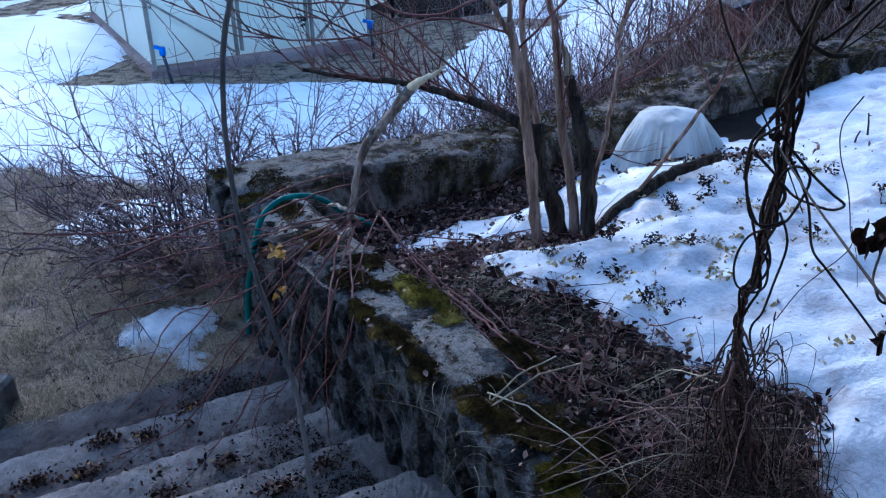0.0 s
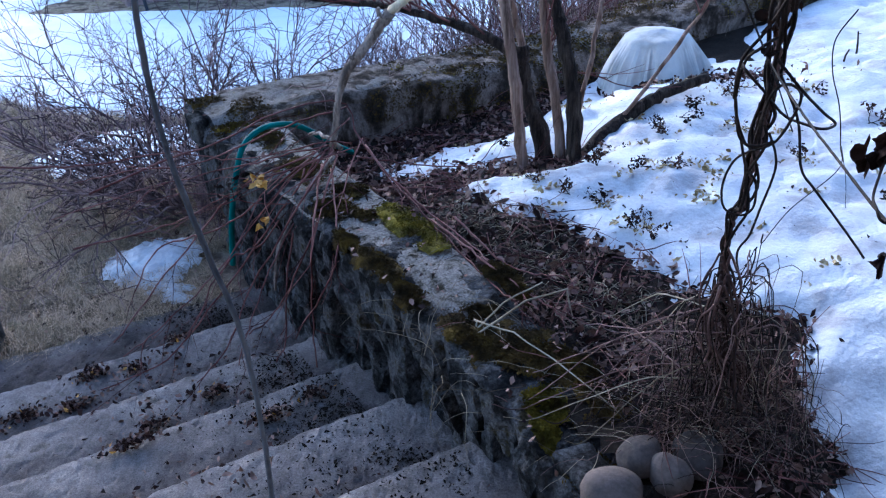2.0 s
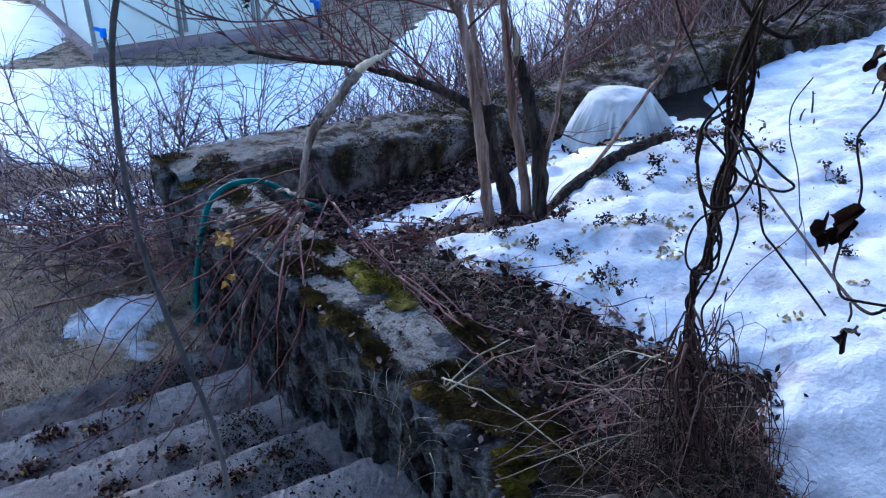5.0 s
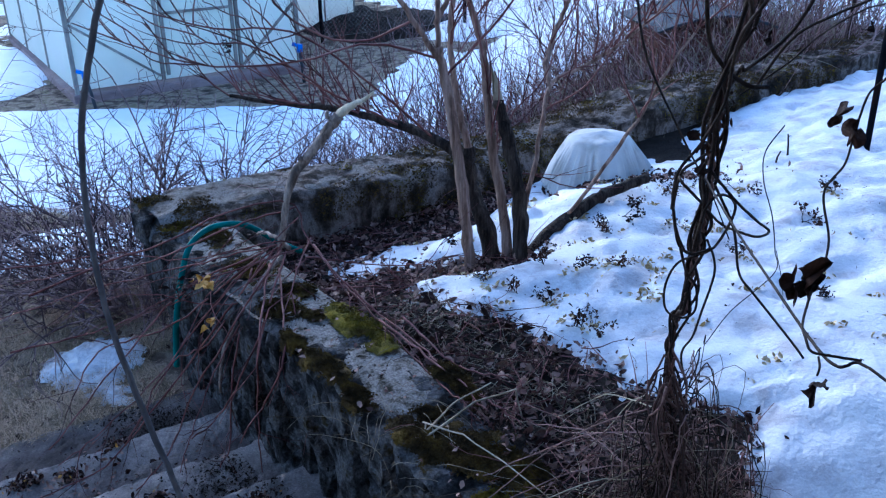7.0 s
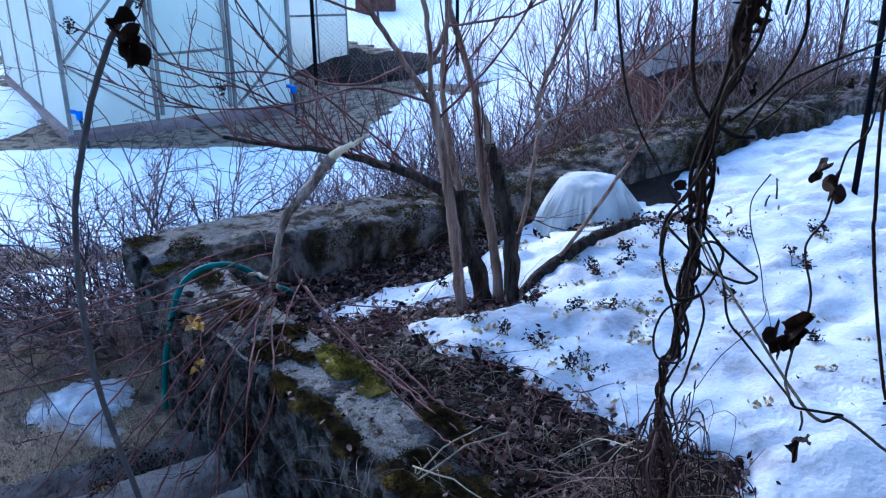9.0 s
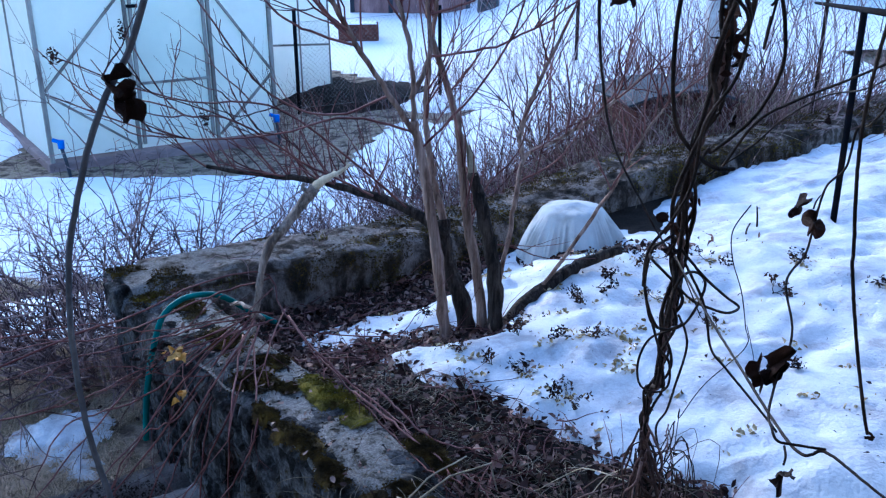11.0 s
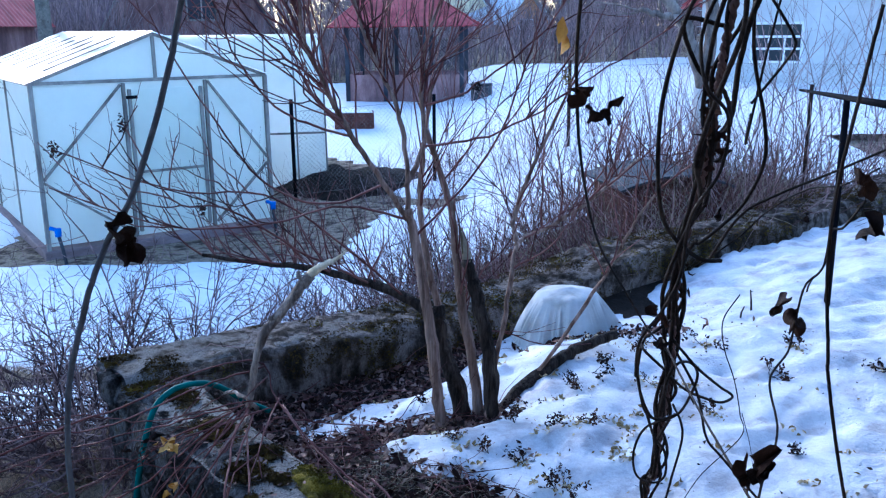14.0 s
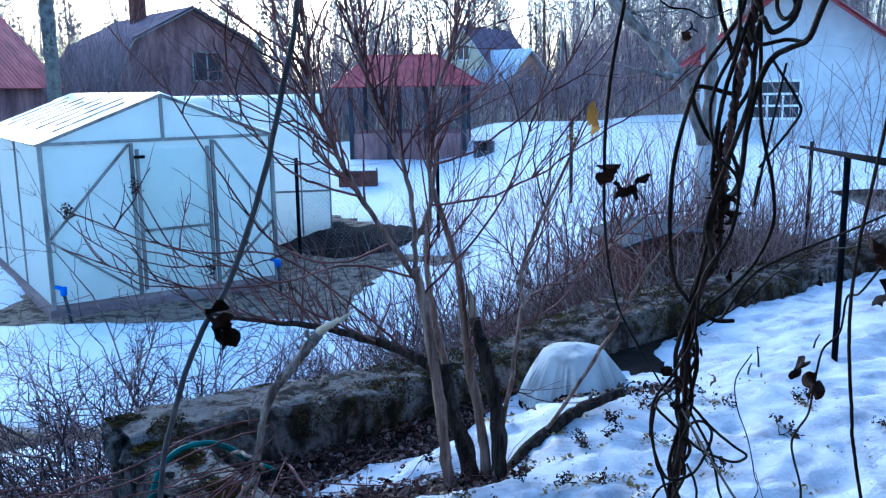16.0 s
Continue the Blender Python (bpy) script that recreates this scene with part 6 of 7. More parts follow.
# ---- apple tree ----
def apple_tree():
    r = np.random.default_rng(61)
    a = thing("apple_tree", "old apple tree with a limewashed trunk", "tree")
    stem_part("trunk", [(3.98, 12.0, 0.5), (3.93, 12.0, 1.0), (3.9, 12.0, 1.5), (3.88, 12.0, 1.95)], 0.17, 0.13, M_LIME, a, 14, 16, 0.008, r)
    limbs = [[(3.87, 12.0, 1.9), (3.7, 11.98, 2.4), (3.5, 11.95, 2.83), (3.1, 11.9, 3.3), (2.53, 11.85, 3.87), (2.2, 11.8, 4.5)], [(3.9, 12.0, 1.9), (3.93, 12.05, 2.6), (3.95, 12.1, 3.2), (3.97, 12.1, 3.9), (4.1, 12.1, 4.8)], [(3.5, 11.95, 2.83), (3.2, 11.7, 2.88), (2.9, 11.6, 2.95)]]
    ends = []
    for k, pts in enumerate(limbs):
        stem_part("limb", pts, 0.1 if k < 2 else 0.05, 0.05 if k < 2 else 0.03, M_APPLE, a, 10, 24, 0.012, r)
        line = smooth_line(pts, 20)
        for _ in range(12 if k < 2 else 2):
            t = Tubes(4)
            sprout(t, line[r.integers(9, 20)], r.normal(0, 0.6, 3) + [0, 0, 0.8], r.uniform(0.6, 1.3), 0.02, 2, r, 0.15, 0.05, 3, 0.7)
            part_mesh("branch", t.mesh("branch", M_APPLE), a)


apple_tree()


# ---- woods in the distance ----
def woods():
    r = np.random.default_rng(71)
    birch, twig, pine, needles = Tubes(5), Tubes(3), Tubes(6), []
    for _ in range(430):
        x, y = r.uniform(-60, 70), r.uniform(58, 105)
        if -1.5 < x * 60 / y < 11 and y < 72 or -20 < x * 60 / y < -8 and y < 62:
            continue
        z, h = float(land(x, y)) - 0.2, r.uniform(8, 15)
        lean = r.normal(0, 0.5, 2)
        line = np.array([(x + lean[0] * q * q, y + lean[1] * q * q, z + h * q) for q in np.linspace(0, 1, 7)])
        birch.add(line, r.uniform(0.05, 0.11), 0.012)
        for _ in range(6):
            q = r.uniform(0.2, 1)
            p = np.array((x + lean[0] * q * q, y + lean[1] * q * q, z + h * q))
            sprout(twig, p, r.normal(0, 0.6, 3) + [0, 0, 0.9], r.uniform(0.9, 2.4) * (1.15 - q * 0.5), 0.024, 1, r, 0.15, -0.02, 3, 0.6)
        for _ in range(200):
            q = r.uniform(0.04, 1.02)
            p = np.array((x + lean[0] * q * q, y + lean[1] * q * q, z + h * q)) + r.normal(0, 0.75 * (1.1 - 0.6 * q), 3)
            w = r.normal(0, 0.4, 3) + [0, 0, 0.55]
            twig.add([p, p + w], 0.02, 0.01, closed=False)
    tagged(new("birch_wood", birch.mesh("birch_wood", M_BIRCH)), "slender pale birch trunks of the far wood", "trees", kind="stuff")
    tagged(new("birch_twigs", twig.mesh("birch_twigs", M_FARTWIG)), "fine bare crowns of the far birches", "twigs", kind="stuff")
    places, sizes = [], []
    for k in range(90):
        x, y = r.uniform(-55, 70), r.uniform(75, 112)
        z, h = float(land(x, y)) - 0.2, r.uniform(9, 15)
        spruce = k % 2
        if spruce:
            h *= 0.55
        pine.add([(x, y, z), (x, y, z + h / 2), (x, y, z + h)], 0.17, 0.04)
        for _ in range(1000 if spruce else 650):
            q = r.uniform(0.05, 1) if spruce else r.uniform(0.6, 1.0)
            rad = (1.02 - q) * 1.9 if spruce else 1.7 * math.sin(np.pi * np.clip((q - 0.55) / 0.47, 0, 1)) + 0.2
            a = r.uniform(0, 2 * np.pi)
            rr = rad * math.sqrt(r.uniform(0.05, 1))
            places.append((x + math.cos(a) * rr, y + math.sin(a) * rr, z + h * q))
            sizes.append(r.uniform(0.16, 0.4))
    tagged(new("pine_trunks", pine.mesh("pine_trunks", M_PINEBARK)), "straight trunks of pines and spruces", "trees", kind="stuff")
    tagged(new("pine_crowns", leaf_batch("pine_crowns", places, sizes, M_NEEDLE, r, 0.6, 0.4)), "hazed green needle crowns of the far wood", "trees", kind="stuff")
    # the grey thicket between the houses
    t = Tubes(3)
    for _ in range(2300):
        y = 33.0 + 20 * r.uniform(0, 1) ** 1.6
        x = r.uniform(-0.5, 0.6) * y
        if 2 < x and x * 24 / y > 7 and y < 36:
            continue
        low = 0.45 if (0.015 < x / y < 0.165 or -0.32 < x / y < -0.14) else 1.0
        sprout(t, (x, y, float(land(x, y)) - 0.1), (r.normal(0, 0.12), r.normal(0, 0.12), 1), low * r.uniform(2.0, 4.6), 0.02, 1, r, 0.07, 0.0, 7, 0.45, 0.35)
    tagged(new("bare_thicket", t.mesh("bare_thicket", M_FARTWIG)), "bare grey-brown thicket between the houses", "bushes", kind="stuff")


woods()


# ---- the climbing vine and its dead skirt ----
def strand(parent, r, r0, r1, pts):
    t = Tubes(7)
    t.add(smooth_line(pts, 14 * len(pts), 0.05 * r0, r), r0, r1, 0.1)
    part_mesh("stem", t.mesh("stem", M_VINE), parent)


def crumpled_leaf(size, seed, mat, at, turn, parent, label):
    n, k = 6, 26
    rad, ang = np.meshgrid(np.linspace(0.02, 1, n), np.arange(k) * 2 * np.pi / k, indexing="ij")
    edge = 0.66 + 0.22 * np.cos(ang * 2 + seed) + 0.22 * np.abs(np.cos(2.5 * ang + seed)) + 1.0 * (vnoise(4 + 2.2 * np.cos(ang) + seed, 4 + 2.2 * np.sin(ang) + seed * 3) - 0.5)
    x, y = rad * edge * np.cos(ang) * 0.55, rad * edge * np.sin(ang)
    z = 0.8 * rad ** 2 * np.sin(ang + seed) ** 2 + 0.35 * rad ** 1.5 * np.cos(3 * ang + seed) + 1.1 * (fbm(x * 2.5 + seed, y * 2.5, seed, 3) - 0.5)
    p = np.stack([x.ravel(), y.ravel(), z.ravel()], 1) * size * 0.62
    q = np.array(pose(0, 0, 0, *turn).to_3x3())
    p = p @ q.T + np.array(at)
    f = [(i * k + j, (i + 1) * k + j, (i + 1) * k + (j + 1) % k, i * k + (j + 1) % k) for i in range(n - 1) for j in range(k)]
    return part_mesh("leaf", mesh_of("leaf", p, f, mat, True), parent, label)


def vine():
    r = np.random.default_rng(81)
    v = thing("climbing_vine", "dark twisted climbing vine with a few withered leaves", "vine")
    strand(v, r, 0.0030, 0.0041, [(0.438, 1.152, 2.900), (0.439, 1.173, 2.857), (0.420, 1.163, 2.805), (0.418, 1.210, 2.735), (0.429, 1.269, 2.642), (0.431, 1.260, 2.590), (0.431, 1.300, 2.509), (0.440, 1.388, 2.400), (0.450, 1.423, 2.295), (0.458, 1.458, 2.195), (0.485, 1.566, 2.087), (0.516, 1.690, 1.941), (0.525, 1.752, 1.822), (0.527, 1.795, 1.790), (0.562, 1.936, 1.603), (0.578, 1.967, 1.449), (0.631, 2.038, 1.283)])
    strand(v, r, 0.0027, 0.0034, [(0.410, 1.114, 2.895), (0.404, 1.107, 2.852), (0.386, 1.109, 2.820), (0.371, 1.161, 2.772), (0.354, 1.192, 2.675), (0.352, 1.203, 2.587), (0.381, 1.276, 2.494), (0.415, 1.311, 2.446), (0.445, 1.291, 2.422), (0.482, 1.307, 2.414)])
    strand(v, r, 0.0027, 0.0030, [(0.450, 1.174, 2.897), (0.481, 1.245, 2.802), (0.500, 1.282, 2.712), (0.525, 1.290, 2.618), (0.548, 1.343, 2.548), (0.538, 1.400, 2.472), (0.479, 1.395, 2.421), (0.470, 1.398, 2.421), (0.466, 1.465, 2.350), (0.446, 1.474, 2.290)])
    strand(v, r, 0.0030, 0.0034, [(0.388, 1.156, 2.890), (0.399, 1.169, 2.852), (0.435, 1.222, 2.801), (0.445, 1.225, 2.753), (0.377, 1.201, 2.760), (0.417, 1.259, 2.695), (0.455, 1.271, 2.668), (0.465, 1.259, 2.623), (0.456, 1.294, 2.585), (0.471, 1.357, 2.497), (0.440, 1.357, 2.438), (0.444, 1.430, 2.301), (0.489, 1.531, 2.166), (0.511, 1.629, 2.020)])
    strand(v, r, 0.0034, 0.0038, [(0.487, 1.129, 2.886), (0.483, 1.148, 2.843), (0.448, 1.124, 2.826), (0.438, 1.136, 2.843), (0.446, 1.175, 2.794), (0.439, 1.166, 2.741), (0.425, 1.201, 2.661), (0.425, 1.270, 2.569), (0.437, 1.278, 2.513), (0.418, 1.296, 2.446), (0.420, 1.384, 2.340), (0.446, 1.441, 2.224), (0.449, 1.435, 2.178), (0.475, 1.554, 2.055)])
    strand(v, r, 0.0041, 0.0041, [(0.546, 1.184, 2.891), (0.526, 1.173, 2.850), (0.529, 1.210, 2.821), (0.512, 1.227, 2.810), (0.479, 1.199, 2.797), (0.471, 1.222, 2.764), (0.478, 1.276, 2.700), (0.471, 1.283, 2.620), (0.433, 1.293, 2.572), (0.455, 1.366, 2.495), (0.449, 1.416, 2.377), (0.467, 1.424, 2.314), (0.480, 1.500, 2.222), (0.489, 1.592, 2.095), (0.513, 1.709, 1.921), (0.542, 1.836, 1.765), (0.547, 1.906, 1.696), (0.558, 1.962, 1.548), (0.583, 2.031, 1.363)])
    strand(v, r, 0.0024, 0.0027, [(0.393, 1.090, 2.888), (0.396, 1.096, 2.819), (0.390, 1.148, 2.765), (0.390, 1.169, 2.724), (0.397, 1.157, 2.677), (0.438, 1.191, 2.637), (0.451, 1.245, 2.559), (0.415, 1.250, 2.492), (0.421, 1.300, 2.395), (0.416, 1.374, 2.313), (0.386, 1.380, 2.264), (0.385, 1.393, 2.203), (0.400, 1.438, 2.178), (0.432, 1.504, 2.088), (0.452, 1.483, 2.078), (0.492, 1.503, 2.078)])
    strand(v, r, 0.0027, 0.0030, [(0.465, 1.161, 2.895), (0.469, 1.165, 2.856), (0.473, 1.146, 2.843), (0.492, 1.166, 2.862), (0.477, 1.161, 2.889)])
    strand(v, r, 0.0030, 0.0024, [(0.415, 1.111, 2.831), (0.439, 1.143, 2.813), (0.478, 1.153, 2.818), (0.491, 1.123, 2.813)])
    strand(v, r, 0.0021, 0.0017, [(0.527, 1.350, 2.626), (0.528, 1.365, 2.581), (0.516, 1.286, 2.699), (0.527, 1.270, 2.792)])
    strand(v, r, 0.0021, 0.0021, [(0.507, 1.268, 2.796), (0.538, 1.258, 2.745), (0.557, 1.285, 2.724), (0.555, 1.316, 2.697), (0.510, 1.307, 2.644)])
    strand(v, r, 0.0025, 0.0025, [(0.433, 1.380, 2.297), (0.406, 1.360, 2.288), (0.405, 1.432, 2.243), (0.407, 1.465, 2.167), (0.427, 1.470, 2.103), (0.474, 1.558, 2.042), (0.515, 1.577, 2.044), (0.495, 1.448, 2.138), (0.499, 1.430, 2.184), (0.498, 1.469, 2.190), (0.460, 1.424, 2.204), (0.445, 1.427, 2.165), (0.492, 1.586, 2.031)])
    strand(v, r, 0.0025, 0.0025, [(0.454, 1.432, 2.246), (0.491, 1.412, 2.204), (0.557, 1.487, 2.138), (0.604, 1.544, 2.093), (0.562, 1.482, 2.109), (0.530, 1.489, 2.116), (0.508, 1.528, 2.117), (0.441, 1.438, 2.194), (0.400, 1.399, 2.239), (0.404, 1.449, 2.237)])
    strand(v, r, 0.0025, 0.0030, [(0.465, 1.439, 2.219), (0.527, 1.505, 2.113), (0.600, 1.655, 1.956), (0.650, 1.704, 1.889), (0.730, 1.764, 1.789), (0.826, 1.861, 1.667), (0.865, 1.896, 1.615)])
    strand(v, r, 0.0023, 0.0027, [(0.486, 1.500, 2.080), (0.491, 1.555, 2.045), (0.461, 1.601, 2.005), (0.446, 1.618, 1.947), (0.478, 1.709, 1.847), (0.531, 1.769, 1.796), (0.538, 1.711, 1.845), (0.507, 1.620, 1.945), (0.489, 1.631, 1.970), (0.447, 1.540, 2.062)])
    strand(v, r, 0.0025, 0.0030, [(0.516, 1.612, 2.048), (0.566, 1.712, 1.961), (0.574, 1.728, 1.911), (0.583, 1.807, 1.792), (0.606, 1.929, 1.657), (0.593, 1.958, 1.590), (0.626, 1.984, 1.466)])
    strand(v, r, 0.0030, 0.0034, [(0.477, 1.552, 2.112), (0.503, 1.582, 2.042), (0.505, 1.680, 1.925), (0.559, 1.812, 1.789), (0.546, 1.846, 1.712), (0.542, 1.875, 1.638), (0.601, 1.971, 1.502), (0.616, 2.033, 1.347)])
    strand(v, r, 0.0027, 0.0034, [(0.466, 1.499, 2.179), (0.484, 1.624, 2.033), (0.552, 1.775, 1.888), (0.528, 1.831, 1.768), (0.542, 1.851, 1.726), (0.551, 1.955, 1.618), (0.599, 2.002, 1.482), (0.577, 2.015, 1.388)])
    strand(v, r, 0.0011, 0.0011, [(0.561, 1.431, 2.322), (0.555, 1.482, 2.261), (0.581, 1.539, 2.188), (0.610, 1.555, 2.118), (0.662, 1.650, 2.008), (0.718, 1.779, 1.894), (0.660, 1.846, 1.769), (0.632, 1.908, 1.650), (0.641, 1.938, 1.652), (0.663, 2.022, 1.469)])
    strand(v, r, 0.0009, 0.0005, [(0.725, 1.800, 1.939), (0.767, 1.848, 1.841), (0.808, 1.916, 1.737)])
    strand(v, r, 0.0016, 0.0008, [(0.426, 1.392, 2.261), (0.387, 1.184, 2.296), (0.348, 0.976, 2.334), (0.309, 0.768, 2.376), (0.270, 0.560, 2.421), (0.282, 0.540, 2.429), (0.286, 0.500, 2.435), (0.298, 0.470, 2.431)])
    strand(v, r, 0.0010, 0.0012, [(0.123, 0.480, 2.821), (0.124, 0.500, 2.805), (0.122, 0.520, 2.767), (0.128, 0.560, 2.720), (0.156, 0.680, 2.647), (0.201, 0.830, 2.559), (0.261, 0.950, 2.469), (0.308, 1.040, 2.401), (0.454, 1.414, 2.212), (0.527, 1.524, 2.087)])
    strand(v, r, 0.0009, 0.0009, [(0.333, 0.620, 2.639), (0.340, 0.660, 2.612), (0.341, 0.680, 2.604), (0.342, 0.690, 2.574), (0.334, 0.700, 2.556), (0.329, 0.700, 2.526), (0.321, 0.690, 2.507), (0.296, 0.660, 2.496), (0.296, 0.640, 2.468), (0.285, 0.620, 2.452), (0.272, 0.600, 2.449), (0.256, 0.570, 2.441), (0.246, 0.540, 2.447), (0.246, 0.530, 2.444), (0.256, 0.530, 2.441), (0.277, 0.530, 2.437)])
    strand(v, r, 0.0008, 0.0007, [(0.251, 0.530, 2.440), (0.248, 0.520, 2.439), (0.246, 0.517, 2.435)])
    strand(v, r, 0.0010, 0.0010, [(0.269, 0.500, 2.762), (0.262, 0.500, 2.718), (0.255, 0.500, 2.670), (0.254, 0.500, 2.628), (0.259, 0.500, 2.578), (0.260, 0.500, 2.567), (0.269, 0.500, 2.523), (0.280, 0.500, 2.479), (0.284, 0.500, 2.466)])
    strand(v, r, 0.0024, 0.0015, [(0.492, 1.392, 2.392), (0.509, 1.316, 2.479), (0.553, 1.298, 2.513), (0.607, 1.250, 2.552), (0.650, 1.200, 2.589), (0.671, 1.150, 2.616)])
    strand(v, r, 0.0015, 0.0010, [(0.481, 1.420, 2.375), (0.524, 1.357, 2.437), (0.558, 1.337, 2.481), (0.574, 1.250, 2.529), (0.552, 1.100, 2.563), (0.489, 0.900, 2.615)])
    strand(v, r, 0.0010, 0.0008, [(0.257, 0.950, 2.855), (0.273, 0.950, 2.843), (0.293, 0.950, 2.840), (0.328, 1.000, 2.835), (0.370, 1.050, 2.848)])
    axis = smooth_line([(0.442, 1.148, 2.910), (0.442, 1.172, 2.851), (0.440, 1.198, 2.789), (0.439, 1.224, 2.728), (0.442, 1.248, 2.670), (0.446, 1.283, 2.587), (0.446, 1.325, 2.504), (0.444, 1.377, 2.403), (0.454, 1.436, 2.291), (0.473, 1.494, 2.181), (0.490, 1.575, 2.074), (0.516, 1.689, 1.941), (0.542, 1.799, 1.797), (0.534, 1.819, 1.766), (0.560, 1.934, 1.591), (0.587, 1.999, 1.428)], 200)
    # a two-ply cord that the vine climbs, and thin stems wound round it
    q = np.linspace(0, 1, 200)
    for k, (ph, turns, rad, thick, mat) in enumerate(((0.0, 34, 0.0035, 0.0036, M_TWIG), (3.14, 34, 0.0035, 0.0036, M_TWIG), (1.0, 5, 0.012, 0.0028, M_VINE), (2.5, 7, 0.01, 0.003, M_VINE))):
        off = np.stack([np.cos(ph + turns * 6.28 * q), np.sin(ph + turns * 6.28 * q), 0 * q], 1) * (rad * (1 + (0.6 if k > 1 else 0.0) * np.sin(9 * q + ph)))[:, None]
        t = Tubes(6)
        t.add(axis + off, thick, thick * 1.2, 0.12 if k > 1 else 0.0)
        part_mesh("stem" if k > 1 else "cord", t.mesh("stem" if k > 1 else "cord", mat), v, "" if k > 1 else "pale twisted cord")
    # shaggy scraps on the bundle
    for lo, hi, n, spread, size in ((52, 74, 30, 0.01, 0.026), (95, 104, 10, 0.012, 0.02), (5, 190, 24, 0.01, 0.016)):
        pts = axis[r.integers(lo, hi, n)] + r.normal(0, spread, (n, 3))
        part_mesh("dry_scrap", leaf_batch("dry_scrap", pts, r.uniform(0.4, 1.0, n) * size, M_DEADLEAF, r, 1.3, 0.7), v)["kind"] = "stuff"
    for k, (at, size) in enumerate((((0.133, 0.558, 2.714), 0.019), ((0.135, 0.557, 2.704), 0.014), ((0.144, 0.55, 2.708), 0.015), ((0.315, 0.7, 2.541), 0.023), ((0.326, 0.695, 2.529), 0.025), ((0.27, 0.607, 2.454), 0.033), ((0.276, 0.606, 2.451), 0.027), ((0.263, 0.607, 2.45), 0.026), ((0.246, 0.517, 2.428), 0.02), ((0.336, 0.63, 2.646), 0.024), ((0.336, 0.62, 2.62), 0.024), ((0.287, 0.5, 2.463), 0.008), ((0.29, 0.95, 2.812), 0.016), ((0.298, 0.95, 2.822), 0.014), ((0.325, 1.06, 2.373), 0.026), ((0.334, 1.1, 2.403), 0.026), ((0.36, 1.15, 2.376), 0.02), ((0.473, 1.3, 2.57), 0.034), ((0.45, 1.32, 2.616), 0.034), ((0.464, 1.3, 2.59), 0.03), ((0.487, 1.35, 2.476), 0.02), ((0.398, 0.85, 2.577), 0.012))):
        crumpled_leaf(size * 0.8, k + 1.0, M_DEADLEAF, at, (r.uniform(50, 130), r.uniform(-40, 40), r.uniform(0, 360)), v, "dark withered leaf")
    part_mesh("leaf", leaf_batch("leaf", [(0.114, 0.525, 2.752), (0.1145, 0.525, 2.744)], [0.015, 0.013], M_YELLOW, np.random.default_rng(4), 1.4, 0.4), v, "orange-yellow dry leaf")


vine()


def near_stem():
    s = thing("hanging_stem", "thin hanging vine stem with one shrivelled leaf", "vine")
    t = Tubes(8)
    t.add(smooth_line([(-0.012, 0.293, 2.9), (-0.014, 0.293, 2.82), (-0.017, 0.293, 2.787), (-0.022, 0.293, 2.766), (-0.029, 0.293, 2.74), (-0.04, 0.293, 2.711), (-0.049, 0.293, 2.696), (-0.056, 0.293, 2.68), (-0.064, 0.293, 2.654), (-0.067, 0.293, 2.625), (-0.066, 0.293, 2.595), (-0.06, 0.293, 2.56), (-0.054, 0.293, 2.53), (-0.053, 0.293, 2.49), (-0.055, 0.293, 2.44), (-0.06, 0.293, 2.38)], 90, 0.0001), 0.0008, 0.001, 0.1)
    part_mesh("stem", t.mesh("stem", M_NEARSTEM), s)
    crumpled_leaf(0.0115, 51.0, M_DEADLEAF, (-0.0425, 0.29, 2.696), (80, 20, 30), s, "dark shrivelled leaf")
    crumpled_leaf(0.0085, 23.0, M_DEADLEAF, (-0.0465, 0.291, 2.7), (100, -30, 70), s, "dark shrivelled leaf")


near_stem()


